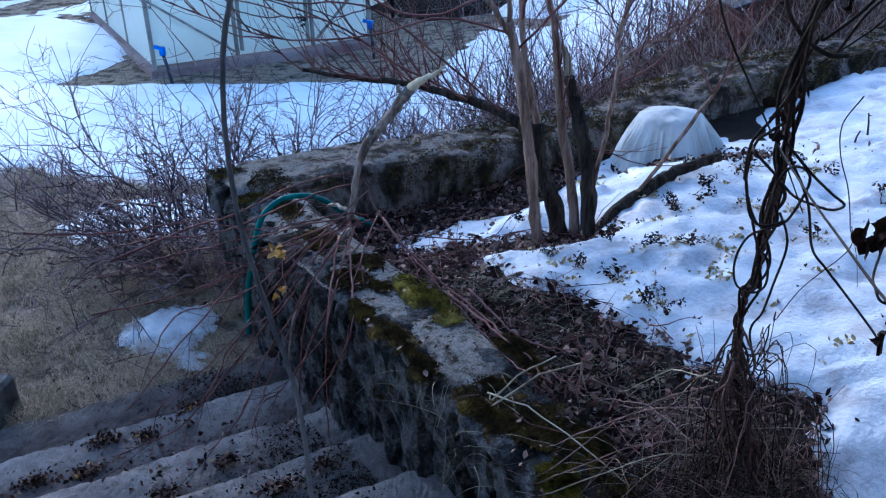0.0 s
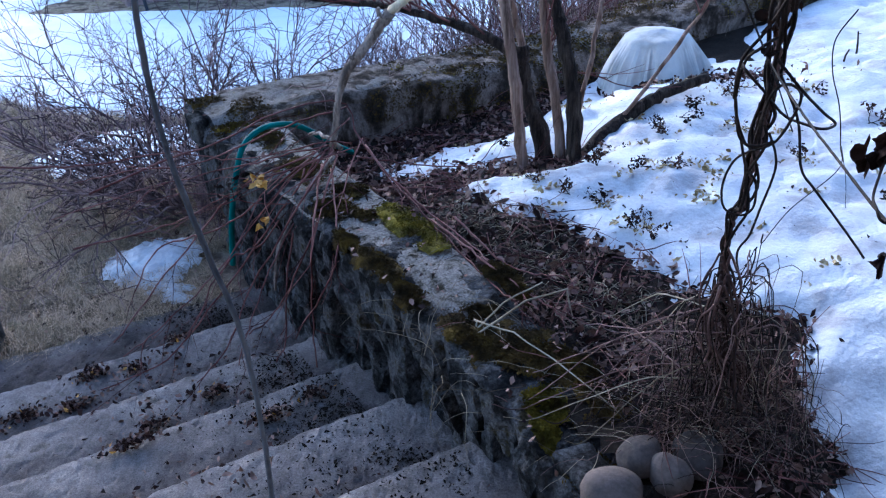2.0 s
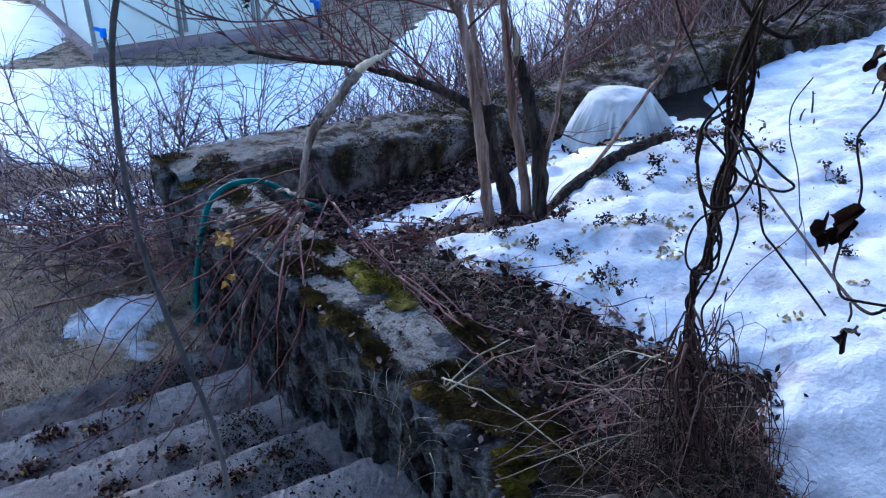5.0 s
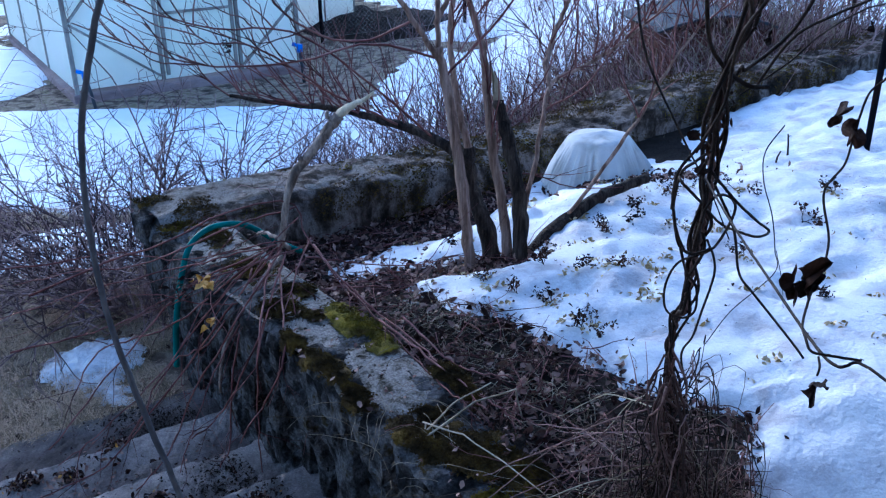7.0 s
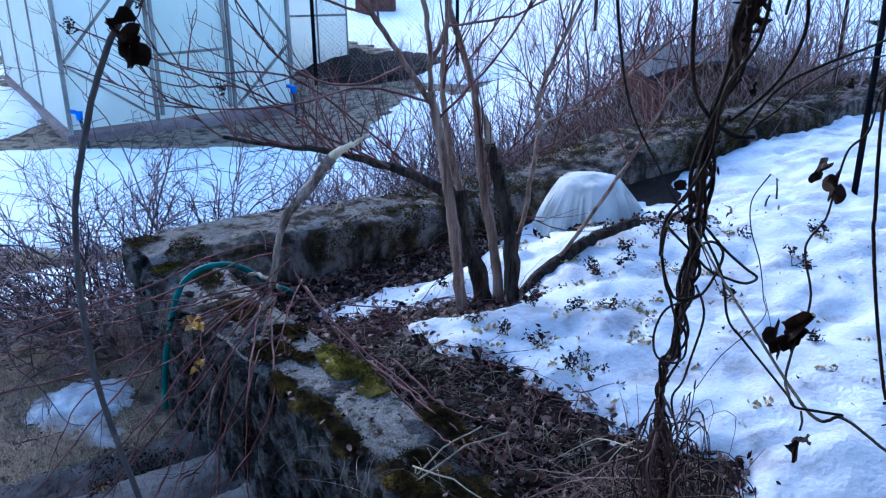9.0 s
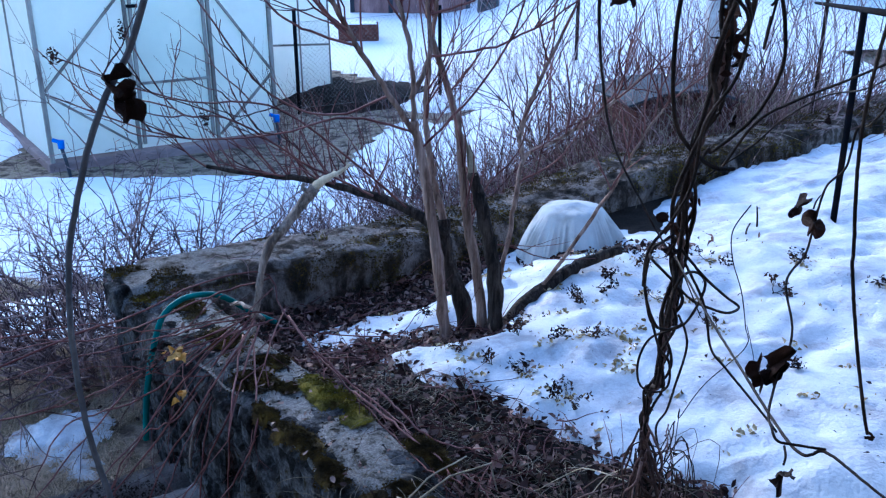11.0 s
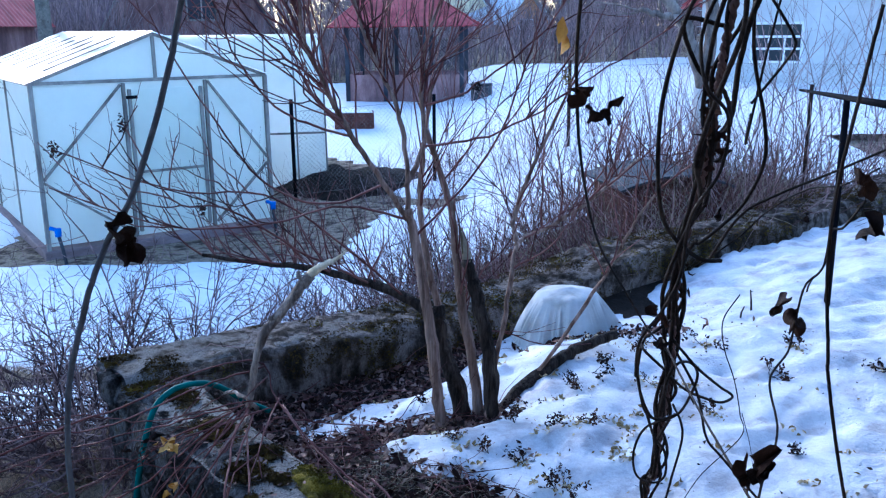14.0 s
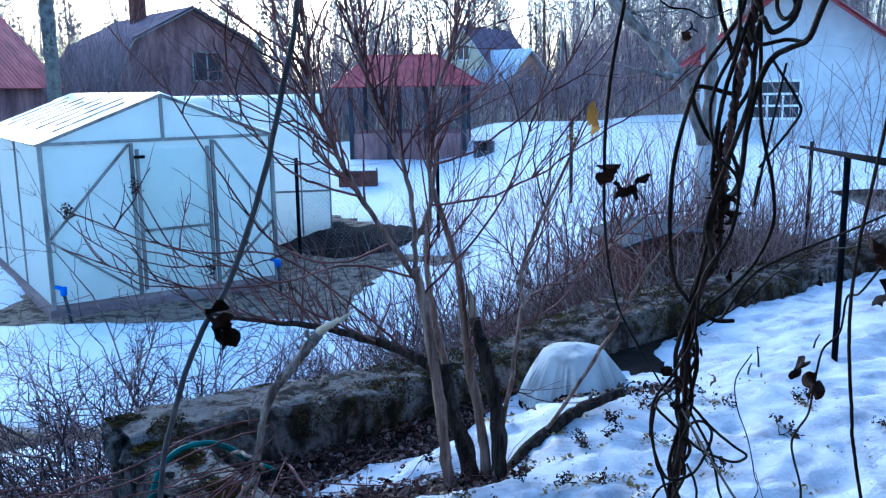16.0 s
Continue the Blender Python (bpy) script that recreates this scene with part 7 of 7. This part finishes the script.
def skirt():
    """Dead stems and grass hanging round the vine's foot."""
    r = np.random.default_rng(91)
    t = Tubes(6)
    for _ in range(20):
        a, b = r.uniform(0, 6.28), r.uniform(0.02, 0.055)
        top = np.array([0.535, 1.86, r.uniform(1.5, 1.68)]) + r.normal(0, 0.015, 3)
        foot = np.array([0.66, 2.08, 1.0]) + np.array([math.cos(a), math.sin(a), 0]) * r.uniform(0.03, 0.17)
        mid = [top + (foot - top) * q + np.array([math.cos(a + 5 * q), math.sin(a + 5 * q), 0]) * b * (0.6 + q) for q in (0.25, 0.5, 0.75)]
        t.add(smooth_line([top, *mid, foot], 26, 0.001, r), r.uniform(0.0024, 0.0042), r.uniform(0.002, 0.0034), 0.15)
    tagged(new("dead_stems", t.mesh("dead_stems", M_TWIG)), "thick tan stems twisted round the vine's foot", "dead stems", kind="stuff")
    for label, mat, n, r0 in (("brown dead vine stems drooping round the vine's foot", M_TWIG, 74, 0.002), ("dark vine stems drooping round the vine's foot", M_VINE, 46, 0.0021), ("bleached dry grass hanging round the vine's foot", M_STRAW, 22, 0.0011)):
        t = Tubes(4)
        for _ in range(n):
            a = r.uniform(0, 6.28)
            out = r.uniform(0.03, 0.2)
            q = r.uniform(0, 1) ** 1.2
            top = np.array([0.63 - 0.05 * q, 2.06 - 0.12 * q, 1.14 + 0.4 * q]) + r.normal(0, 0.022, 3)
            way = np.array([math.cos(a), 0.7 * math.sin(a), 0])
            knee = top + way * out * 0.9 + [0.01, 0, r.uniform(-0.05, 0.06)] + r.normal(0, 0.02, 3)
            foot = np.array([0.66, 2.05, 0.985]) + way * out * r.uniform(1.0, 1.4) + r.normal(0, 0.03, 3) * [1, 1, 0.2]
            t.add(smooth_line([top, knee, knee * 0.45 + foot * 0.55 + r.normal(0, 0.03, 3), foot], 18, 0.002, r), r0, r0 * 0.5)
        tagged(new("dead_stems", t.mesh("dead_stems", mat)), label, "dead stems", kind="stuff")
    for label, mat, n, r0 in (("dark wiry tendrils tangled in the heap", M_VINE, 150, 0.0016), ("brown grass matted in the heap", M_LITTER, 260, 0.0012), ("dry grass matted in the heap", M_TWIG, 260, 0.0012), ("pale grass blades in the heap", M_STRAW, 120, 0.0009)):
        t = Tubes(4)
        for _ in range(n):
            q = r.normal(0, 0.5, 3)
            p = np.array([0.64, 2.04, 1.0]) + q * [0.25, 0.24, 0.12]
            p[2] = 0.98 + abs(p[2] - 0.98)
            line, _ = wander(p, r.normal(0, 1, 3) * [1, 1, 0.4] + [-0.1, 0.05, 0.15], r.uniform(0.12, 0.36), 10, 0.2, -0.07, r)
            line[:, 2] = np.maximum(line[:, 2], 0.965)
            line[:, 0] = np.minimum(line[:, 0], 0.85 + 0.35 * (line[:, 0] - 0.85))
            t.add(line, r0, r0 * 0.5)
        tagged(new("matted_stems", t.mesh("matted_stems", mat)), label, "dead stems", kind="stuff")
    # long arching stems that reach from the vine's foot over the litter
    for mat, n, rad, label in ((M_TWIG, 15, 0.0021, "brown stems arching from the vine over the leaf litter"), (M_STRAW, 4, 0.002, "pale stems arching from the vine over the leaf litter")):
        t = Tubes(5)
        for _ in range(n):
            top = np.array([0.58, 2.0, r.uniform(1.15, 1.5)]) + r.normal(0, 0.03, 3)
            foot = np.array([r.uniform(0.08, 0.5), r.uniform(1.95, 2.75), 1.0])
            t.add(smooth_line([top, top * 0.55 + foot * 0.45 + [0, 0, 0.06], foot, foot + (foot - top) * [0.2, 0.2, 0]], 16, 0.002, r), rad, rad * 0.6)
        tagged(new("arching_stems", t.mesh("arching_stems", mat)), label, "dead stems", kind="stuff")


skirt()


def thin_grass():
    """Fine bleached blades bending over the wall's broken end."""
    r = np.random.default_rng(93)
    t = Tubes(3)
    for _ in range(70):
        s, w = r.uniform(2.35, 3.6), r.uniform(-0.06, 0.35)
        x, y = near_at(s, w)
        line, _ = wander((float(x), float(y), float(near_top(s)) - 0.02), r.normal(0, 1, 3) * [1, 1, 0.3] + [-0.3, -0.2, 0.8], r.uniform(0.12, 0.42), 9, 0.16, -0.13, r)
        t.add(line, 0.0012, 0.0006)
    tagged(new("dry_blades", t.mesh("dry_blades", M_STRAW)), "fine bleached grass blades on the wall's end", "grass", kind="stuff")


thin_grass()


def stalks():
    r = np.random.default_rng(95)
    for pts, rad in (([(-0.1, 2.38, 1.02), (0.03, 2.52, 1.08), (0.16, 2.66, 1.07)], 0.005), ([(-0.08, 2.38, 1.03), (0.1, 2.5, 1.1), (0.24, 2.6, 1.08), (0.265, 2.57, 0.98)], 0.005), ([(-0.07, 2.46, 1.05), (0.06, 2.36, 1.07), (0.18, 2.25, 1.05), (0.34, 2.05, 1.03)], 0.004), ([(-0.06, 2.44, 1.06), (-0.08, 2.4, 0.94), (-0.07, 2.36, 0.86)], 0.004), ([(-0.1, 2.4, 1.03), (-0.2, 2.38, 0.9), (-0.22, 2.36, 0.72)], 0.003)):
        t = Tubes(6)
        t.add(np.concatenate([np.linspace(a, b, 4)[:-1] for a, b in zip(np.array(pts), np.array(pts)[1:])] + [np.array(pts)[-1:]]) + r.normal(0, 0.0012, (3 * len(pts) - 2, 3)), rad * 0.75, rad * 0.5)
        tagged(new("stalk", t.mesh("stalk", M_STRAW)), "bleached dry stalk lying on the wall", "stalk", "stalks on the wall")


stalks()


# ---- litter, dried plants, grass ----
def on_bed(x, y):
    d = terrace_snow(x, y)
    return bed(x, y) + np.maximum(d, 0)


def litter():
    r = np.random.default_rng(101)
    x, y = r.uniform(-1.3, 1.3, 24000), r.uniform(1.4, 5.4, 24000)
    near, far = wall_s(x, y)
    ok = (near > 0.3) & (far > 0.52) & (terrace_snow(x, y) < 0.015)
    x, y = x[ok], y[ok]
    z = bed(x, y) + r.uniform(0.0, 0.035, len(x))
    tagged(new("leaf_litter", leaf_batch("leaf_litter", np.stack([x, y, z], 1), np.clip(r.lognormal(-3.55, 0.45, len(x)), 0.012, 0.045 + 0.02 * sst(2.4, 3.2, y)), M_LITTER, r, 0.85, 0.6)), "brown fallen leaves covering the bed", "leaves", kind="stuff")
    # bleached straw lying in tufts on the litter
    t = Tubes(3)
    for _ in range(420):
        cx, cy = ((0.0, 3.2), (0.15, 2.95), (0.3, 2.75), (-0.15, 3.35), (0.45, 2.6))[r.integers(0, 5)]
        px, py = cx + r.normal(0, 0.1), cy + r.normal(0, 0.1)
        line, _ = wander((px, py, float(on_bed(px, py)) + 0.02), (r.normal(0, 1), r.normal(0, 1), 0.15), r.uniform(0.05, 0.16), 6, 0.25, -0.03, r)
        line[:, 2] = np.maximum(line[:, 2], on_bed(line[:, 0], line[:, 1]) + 0.012)
        t.add(line, 0.0014, 0.0008, closed=False)
    tagged(new("straw_litter", t.mesh("straw_litter", M_STRAW)), "bleached straw lying on the leaf litter", "straw", kind="stuff")
    # twig bits in the litter
    t = Tubes(4)
    for k in r.choice(len(x), 420, replace=False):
        a = r.uniform(0, 6.28)
        d = np.array([math.cos(a), math.sin(a), r.normal(0, 0.12)])
        line, _ = wander((x[k], y[k], z[k] + 0.015), d, r.uniform(0.1, 0.35), 4, 0.12, 0.0, r)
        t.add(line, r.uniform(0.0015, 0.0035), 0.001)
    tagged(new("twig_litter", t.mesh("twig_litter", M_REDTWIG)), "broken twigs lying in the leaf litter", "twigs", kind="stuff")
    # on the wall tops
    s, w = r.uniform(0.3, 3.6, 240), r.uniform(0.0, 0.42, 240) ** 1.0
    px, py = near_at(s, w)
    tagged(new("wall_leaves", leaf_batch("wall_leaves", np.stack([px, py, near_top(s) + 0.03], 1), r.uniform(0.012, 0.035, 240), M_LITTER, r, 0.5, 0.5)), "leaf scraps on the wall's top", "leaves", kind="stuff")
    # drifts on the steps
    pts, sizes = [], []
    for i in range(1, 8):
        nose, z1 = NOSE + GOING * i, 1.19 - 0.17 * i
        for _ in range(160 if i > 3 else 50):
            back = abs(r.normal(0, 0.09 if i < 6 else 0.16))
            s = nose - 0.5 + back + 0.03
            tt = r.uniform(-1.4, 1.1) if r.random() < 0.35 else r.normal((0.35, 0.8, 0.65, 0.5)[r.integers(0, 4)], 0.2)
            p = ALONG * tt + DOWN * s
            nr, _ = wall_s(p[0], p[1])
            if nr < -0.03:
                pts.append((p[0], p[1], max(0.05, z1) + r.uniform(0.012, 0.03)))
                sizes.append(r.uniform(0.014, 0.036))
    tagged(new("step_leaves", leaf_batch("step_leaves", pts, sizes, M_LITTER, r, 0.6, 0.5)), "dead leaves drifted against the steps", "leaves", kind="stuff")
    for _ in range(12):
        i = r.integers(3, 8)
        nose, z1 = NOSE + GOING * i, 1.19 - 0.17 * i
        p = ALONG * r.uniform(-1.2, 0.6) + DOWN * (nose - r.uniform(0.08, 0.44))
        m = r.integers(5, 40)
        q = np.array([(p[0], p[1], max(0.05, z1) + 0.025)]) + r.normal(0, 0.01 + 0.0022 * m, (m, 3)) * [1.6, 1, 0.15]
        ob = new("dry_leaf_sprig", leaf_batch("dry_leaf_sprig", q, r.uniform(0.02, 0.042, m), M_YELLOW if m < 11 else M_LITTER, r, 0.8, 0.6))
        tagged(ob, "dry ochre leaf sprig on a step", "leaf", "leaf sprigs on the steps", kind="stuff")
    # matted clumps with a few ochre leaves
    for i, back, along in ((7, 0.41, 0.15), (7, 0.34, 0.35), (7, 0.48, 0.58), (7, 0.2, 0.04), (6, 0.3, 0.61), (6, 0.23, 0.33), (5, 0.46, 0.2), (5, 0.34, 0.71), (7, 0.24, -0.17), (5, 0.37, 0.93)):
        p = ALONG * along + DOWN * (NOSE + GOING * (i - 1) + back)
        for mat, m, spread in ((M_LITTER, r.integers(60, 130), 0.034), (M_DEADLEAF, r.integers(20, 50), 0.03), (M_YELLOW, r.integers(2, 7), 0.03)):
            u, w = r.normal(0, spread * r.uniform(0.8, 1.9), m), r.normal(0, spread * r.uniform(0.4, 1.0), m)
            z = max(0.05, 1.19 - 0.17 * i) + 0.012 + np.abs(r.normal(0, 0.018, m))
            q = np.stack([p[0] + ALONG[0] * u + DOWN[0] * w, p[1] + ALONG[1] * u + DOWN[1] * w, z], 1)
            ob = new("leaf_clump", leaf_batch("leaf_clump", q, r.uniform(0.014, 0.036, m) * (1.1 if mat is M_YELLOW else 1), mat, r, 0.9, 0.6))
            tagged(ob, "matted dead leaves lying on a step", "leaves", kind="stuff")
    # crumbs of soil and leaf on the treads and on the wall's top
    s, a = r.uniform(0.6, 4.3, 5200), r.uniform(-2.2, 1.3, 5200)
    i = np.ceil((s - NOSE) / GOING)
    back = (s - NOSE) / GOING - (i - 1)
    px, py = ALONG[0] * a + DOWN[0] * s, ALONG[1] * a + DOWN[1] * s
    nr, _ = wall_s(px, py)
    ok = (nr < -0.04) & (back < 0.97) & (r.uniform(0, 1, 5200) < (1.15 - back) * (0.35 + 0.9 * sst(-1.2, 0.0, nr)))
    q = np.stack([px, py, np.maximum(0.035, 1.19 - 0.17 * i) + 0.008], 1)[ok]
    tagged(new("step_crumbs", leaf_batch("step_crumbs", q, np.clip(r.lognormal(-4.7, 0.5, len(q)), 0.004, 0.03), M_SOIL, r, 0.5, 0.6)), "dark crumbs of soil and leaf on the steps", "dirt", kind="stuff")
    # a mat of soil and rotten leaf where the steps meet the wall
    # laid thick and dark to stand in for the wall's and twigs' shade too
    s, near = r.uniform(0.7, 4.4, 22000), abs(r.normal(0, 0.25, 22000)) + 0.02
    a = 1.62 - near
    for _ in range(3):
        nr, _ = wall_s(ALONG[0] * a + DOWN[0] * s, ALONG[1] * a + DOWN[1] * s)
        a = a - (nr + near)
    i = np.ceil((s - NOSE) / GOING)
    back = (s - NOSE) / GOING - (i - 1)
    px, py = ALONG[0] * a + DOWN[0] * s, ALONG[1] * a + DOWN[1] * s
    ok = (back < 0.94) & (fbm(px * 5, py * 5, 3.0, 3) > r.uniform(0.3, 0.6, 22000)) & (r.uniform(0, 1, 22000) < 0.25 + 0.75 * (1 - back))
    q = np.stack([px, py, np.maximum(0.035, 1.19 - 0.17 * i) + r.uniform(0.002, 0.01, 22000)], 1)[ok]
    tagged(new("step_soil_shade", leaf_batch("step_soil_shade", q, np.clip(r.lognormal(-4.6, 0.45, len(q)), 0.005, 0.028), M_SOIL, r, 0.5, 0.6)), "dark soil, rotten leaves and added shade where steps meet wall", "dirt", kind="stuff")
    s, w = r.uniform(0.3, 3.2, 1500), r.uniform(0.03, 0.4, 1500)
    ok = fbm(s * 6, w * 6, 4.0, 3) > r.uniform(0.4, 0.65, 1500)
    px, py = near_at(s[ok], w[ok])
    tagged(new("wall_crumbs", leaf_batch("wall_crumbs", np.stack([px, py, near_top(s[ok]) + 0.022], 1), np.clip(r.lognormal(-4.6, 0.5, len(px)), 0.004, 0.03), M_SOIL, r, 0.5, 0.6)), "dark crumbs on the wall's top", "dirt", kind="stuff")
    # out on the turf
    x, y = r.uniform(-4.6, -1.7, 1300), r.uniform(3.7, 7.4, 1300)
    near, far = wall_s(x, y)
    ok = ((near < -0.05) | (far < -0.05)) & (garden_snow(x, y) < 0.0)
    x, y = x[ok], y[ok]
    tagged(new("turf_leaves", leaf_batch("turf_leaves", np.stack([x, y, land(x, y) + 0.02], 1), r.uniform(0.02, 0.05, len(x)), M_LITTER, r, 0.5, 0.5)), "scattered dead leaves on the turf", "leaves", kind="stuff")


litter()


def dried_plants():
    """Small flattened flower stalks that thaw out of the snow."""
    r = np.random.default_rng(111)
    def one(k):
        p = thing("dried_plant", "small dark dried flower stalk lying on the snow", "dried plant", "dried plants on the snow", at=(0, 0, -5))
        t = Tubes(4)
        ends = []
        for _ in range(3):
            a = r.uniform(0, 6.28)
            sprout(t, (0, 0, 0.005), (math.cos(a), math.sin(a), 0.18), r.uniform(0.04, 0.09), 0.0022, 1, r, 0.2, 0.0, 3, 0.7, 0.5, ends)
        part_mesh("stalk", t.mesh("stalk", M_VINE), p)
        ends = np.array(ends)
        q = np.repeat(ends, 8, 0) + r.normal(0, 0.009, (len(ends) * 8, 3))
        q[:, 2] = np.abs(q[:, 2]) + 0.004
        part_mesh("seed_head", leaf_batch("seed_head", q, r.uniform(0.01, 0.022, len(q)), M_DEADLEAF, r, 1.2, 0.6), p)["kind"] = "stuff"
        if k % 2:
            q = r.normal(0, 0.03, (26, 3))
            q[:, 2] = np.abs(q[:, 2]) * 0.3 + 0.004
            part_mesh("pale_petals", leaf_batch("pale_petals", q, r.uniform(0.012, 0.024, 26), M_FADED, r, 0.6, 0.5), p, "pale yellow petals")["kind"] = "stuff"
        return p
    kinds = [one(k) for k in range(4)]
    spots = [(0.55, 3.15), (0.6, 3.18), (0.68, 3.6), (0.73, 3.64), (0.46, 3.72), (0.82, 4.1), (0.9, 4.2), (0.74, 4.05), (0.98, 4.32), (0.55, 3.95), (1.1, 4.0), (0.3, 3.45), (0.42, 3.35), (0.15, 3.65), (1.6, 4.6), (1.75, 4.1), (2.0, 4.4), (1.3, 4.8), (1.35, 3.7), (1.5, 3.3), (2.3, 4.0), (2.2, 3.6), (1.95, 3.2), (1.2, 4.55), (0.05, 4.3), (1.05, 4.7), (2.6, 4.2)]
    for i, (x, y) in enumerate(spots):
        x, y = x + r.normal(0, 0.02), y + r.normal(0, 0.02)
        m = pose(x, y, float(on_bed(x, y)) + 0.004, 0, 0, r.uniform(0, 360))
        if i < 4:
            kinds[i].matrix_basis = m
        else:
            copy_thing(kinds[r.integers(0, 4)], m @ Matrix.Scale(r.uniform(0.85, 1.35), 4))
    # crumbs of leaf and petal on the snow
    x, y = r.uniform(-0.4, 3.2, 420), r.uniform(2.0, 6.2, 420)
    ok = (terrace_snow(x, y) > 0.02) & (np.exp(-((x - 0.7) ** 2 + (y - 3.8) ** 2) / 1.2) + 0.12 > r.uniform(0, 1, 420))
    x, y = x[ok], y[ok]
    z = on_bed(x, y) + 0.006
    half = len(x) // 2
    tagged(new("snow_crumbs", leaf_batch("snow_crumbs", np.stack([x, y, z], 1)[:half], r.uniform(0.008, 0.03, half), M_DEADLEAF, r, 0.5, 0.5)), "dark leaf crumbs on the snow", "leaves", kind="stuff")
    tagged(new("snow_petals", leaf_batch("snow_petals", np.stack([x, y, z], 1)[half:], r.uniform(0.012, 0.03, len(x) - half), M_FADED, r, 0.5, 0.5)), "pale yellow petals scattered on the snow", "petals", kind="stuff")
    q = np.stack([r.uniform(-0.4, 3.0, 2600), r.uniform(1.6, 5.6, 2600)], 1)
    q = q[(terrace_snow(q[:, 0], q[:, 1]) > 0.0) & (fbm(q[:, 0] * 2.2, q[:, 1] * 2.2, 21.0, 3) > r.uniform(0.42, 0.7, 2600))]
    q = np.column_stack([q, on_bed(q[:, 0], q[:, 1]) + 0.003])
    tagged(new("snow_grit", leaf_batch("snow_grit", q, np.clip(r.lognormal(-5.0, 0.45, len(q)), 0.003, 0.016), M_SOIL, r, 0.5, 0.5)), "fine dark grit on the thawing snow", "dirt", kind="stuff")
    # clusters of faded petals
    pts = []
    for _ in range(52):
        cx, cy = r.normal(0.75, 0.5), r.normal(3.75, 0.6)
        if terrace_snow(cx, cy) > 0.015:
            for _ in range(r.integers(3, 16)):
                px, py = cx + r.normal(0, 0.03), cy + r.normal(0, 0.02)
                pts.append((px, py, float(on_bed(px, py)) + 0.008))
    tagged(new("petal_clusters", leaf_batch("petal_clusters", pts, r.uniform(0.016, 0.038, len(pts)), M_FADED, r, 0.7, 0.5)), "faded yellow petal clusters on the snow", "petals", kind="stuff")
    # sticks standing in the snow
    for x, y, h, lean in ((1.96, 5.11, 0.07, 0.03), (2.07, 5.19, 0.13, -0.02), (2.49, 5.42, 0.09, 0.05)):
        t = Tubes(6)
        z = float(on_bed(x, y))
        t.add([(x, y, z - 0.08), (x + lean * 0.5, y, z + h / 2), (x + lean, y, z + h)], 0.007, 0.004)
        tagged(new("stick", t.mesh("stick", M_DARKBARK)), "short dark stick standing in the snow", "stick", "sticks in the snow")
    # leaves blown on to the snow's ragged edge
    x, y = r.uniform(-0.9, 1.3, 9000), r.uniform(2.2, 4.7, 9000)
    h = terrace_snow(x, y)
    ok = (h > -0.01) & (h < 0.05) & in_bed(x, y) & (fbm(x * 9, y * 9, 2.0, 3) > r.uniform(0.35, 0.75, 9000)) & (r.uniform(0, 1, 9000) < 0.3)
    q = np.stack([x, y, on_bed(x, y) + 0.006], 1)[ok]
    tagged(new("edge_leaves", leaf_batch("edge_leaves", q, r.uniform(0.012, 0.04, len(q)), M_LITTER, r, 0.6, 0.5)), "dead leaves at the ragged edge of the snow", "leaves", kind="stuff")
    q = np.stack([r.normal(1.42, 0.17, 110), r.normal(5.08, 0.1, 110), np.zeros(110)], 1)
    q[:, 2] = on_bed(q[:, 0], q[:, 1]) + 0.02
    tagged(new("cover_leaves", leaf_batch("cover_leaves", q, r.uniform(0.025, 0.06, 110), M_LITTER, r, 0.6, 0.5)), "brown leaves lying on thawed snow by the wall", "leaves", kind="stuff")
    # brown leaves by the covered shrub
    q = np.stack([r.normal(1.1, 0.25, 70), r.normal(4.95, 0.08, 70), np.zeros(70)], 1)
    q[:, 2] = on_bed(q[:, 0], q[:, 1]) + 0.02
    tagged(new("cover_leaves", leaf_batch("cover_leaves", q, r.uniform(0.03, 0.06, 70), M_LITTER, r, 0.6, 0.5)), "brown leaves caught at the covered shrub", "leaves", kind="stuff")


dried_plants()


def grass():
    r = np.random.default_rng(121)
    n = 190000
    x, y = r.uniform(-5.5, -1.5, n), r.uniform(3.6, 8.2, n)
    near, far = wall_s(x, y)
    tuft = fbm(x * 2.5, y * 2.5, 7.0, 3)
    down = x * DOWN[0] + y * DOWN[1]
    ok = ((near < -0.02) | (far < -0.02)) & (garden_snow(x, y) < 0.01) & (tuft > r.uniform(0.25, 0.6, n)) & (down > 4.34)
    x, y = x[ok], y[ok]
    n = len(x)
    z = land(x, y)
    a, h, lean = r.uniform(0, 6.28, n), r.uniform(0.02, 0.09, n), r.uniform(0.6, 2.2, n)
    w = 0.0014
    dx, dy = np.cos(a), np.sin(a)
    b0 = np.stack([x - dy * w, y + dx * w, z], 1)
    b1 = np.stack([x + dy * w, y - dx * w, z], 1)
    m0 = np.stack([x - dy * w * 0.8 + dx * h * 0.3 * lean, y + dx * w * 0.8 + dy * h * 0.3 * lean, z + h * 0.55], 1)
    m1 = np.stack([x + dy * w * 0.8 + dx * h * 0.3 * lean, y - dx * w * 0.8 + dy * h * 0.3 * lean, z + h * 0.55], 1)
    tip = np.stack([x + dx * h * lean, y + dy * h * lean, z + h * 0.75], 1)
    v = np.stack([b0, b1, m1, m0, tip], 1).reshape(-1, 3)
    k = 5 * np.arange(n)
    f = [(i, i + 1, i + 2, i + 3) for i in k] + [(i + 3, i + 2, i + 4) for i in k]
    tagged(new("dry_grass", mesh_of("dry_grass", v, f, M_GRASS)), "flattened dry yellowish grass", "grass", kind="stuff")


grass()
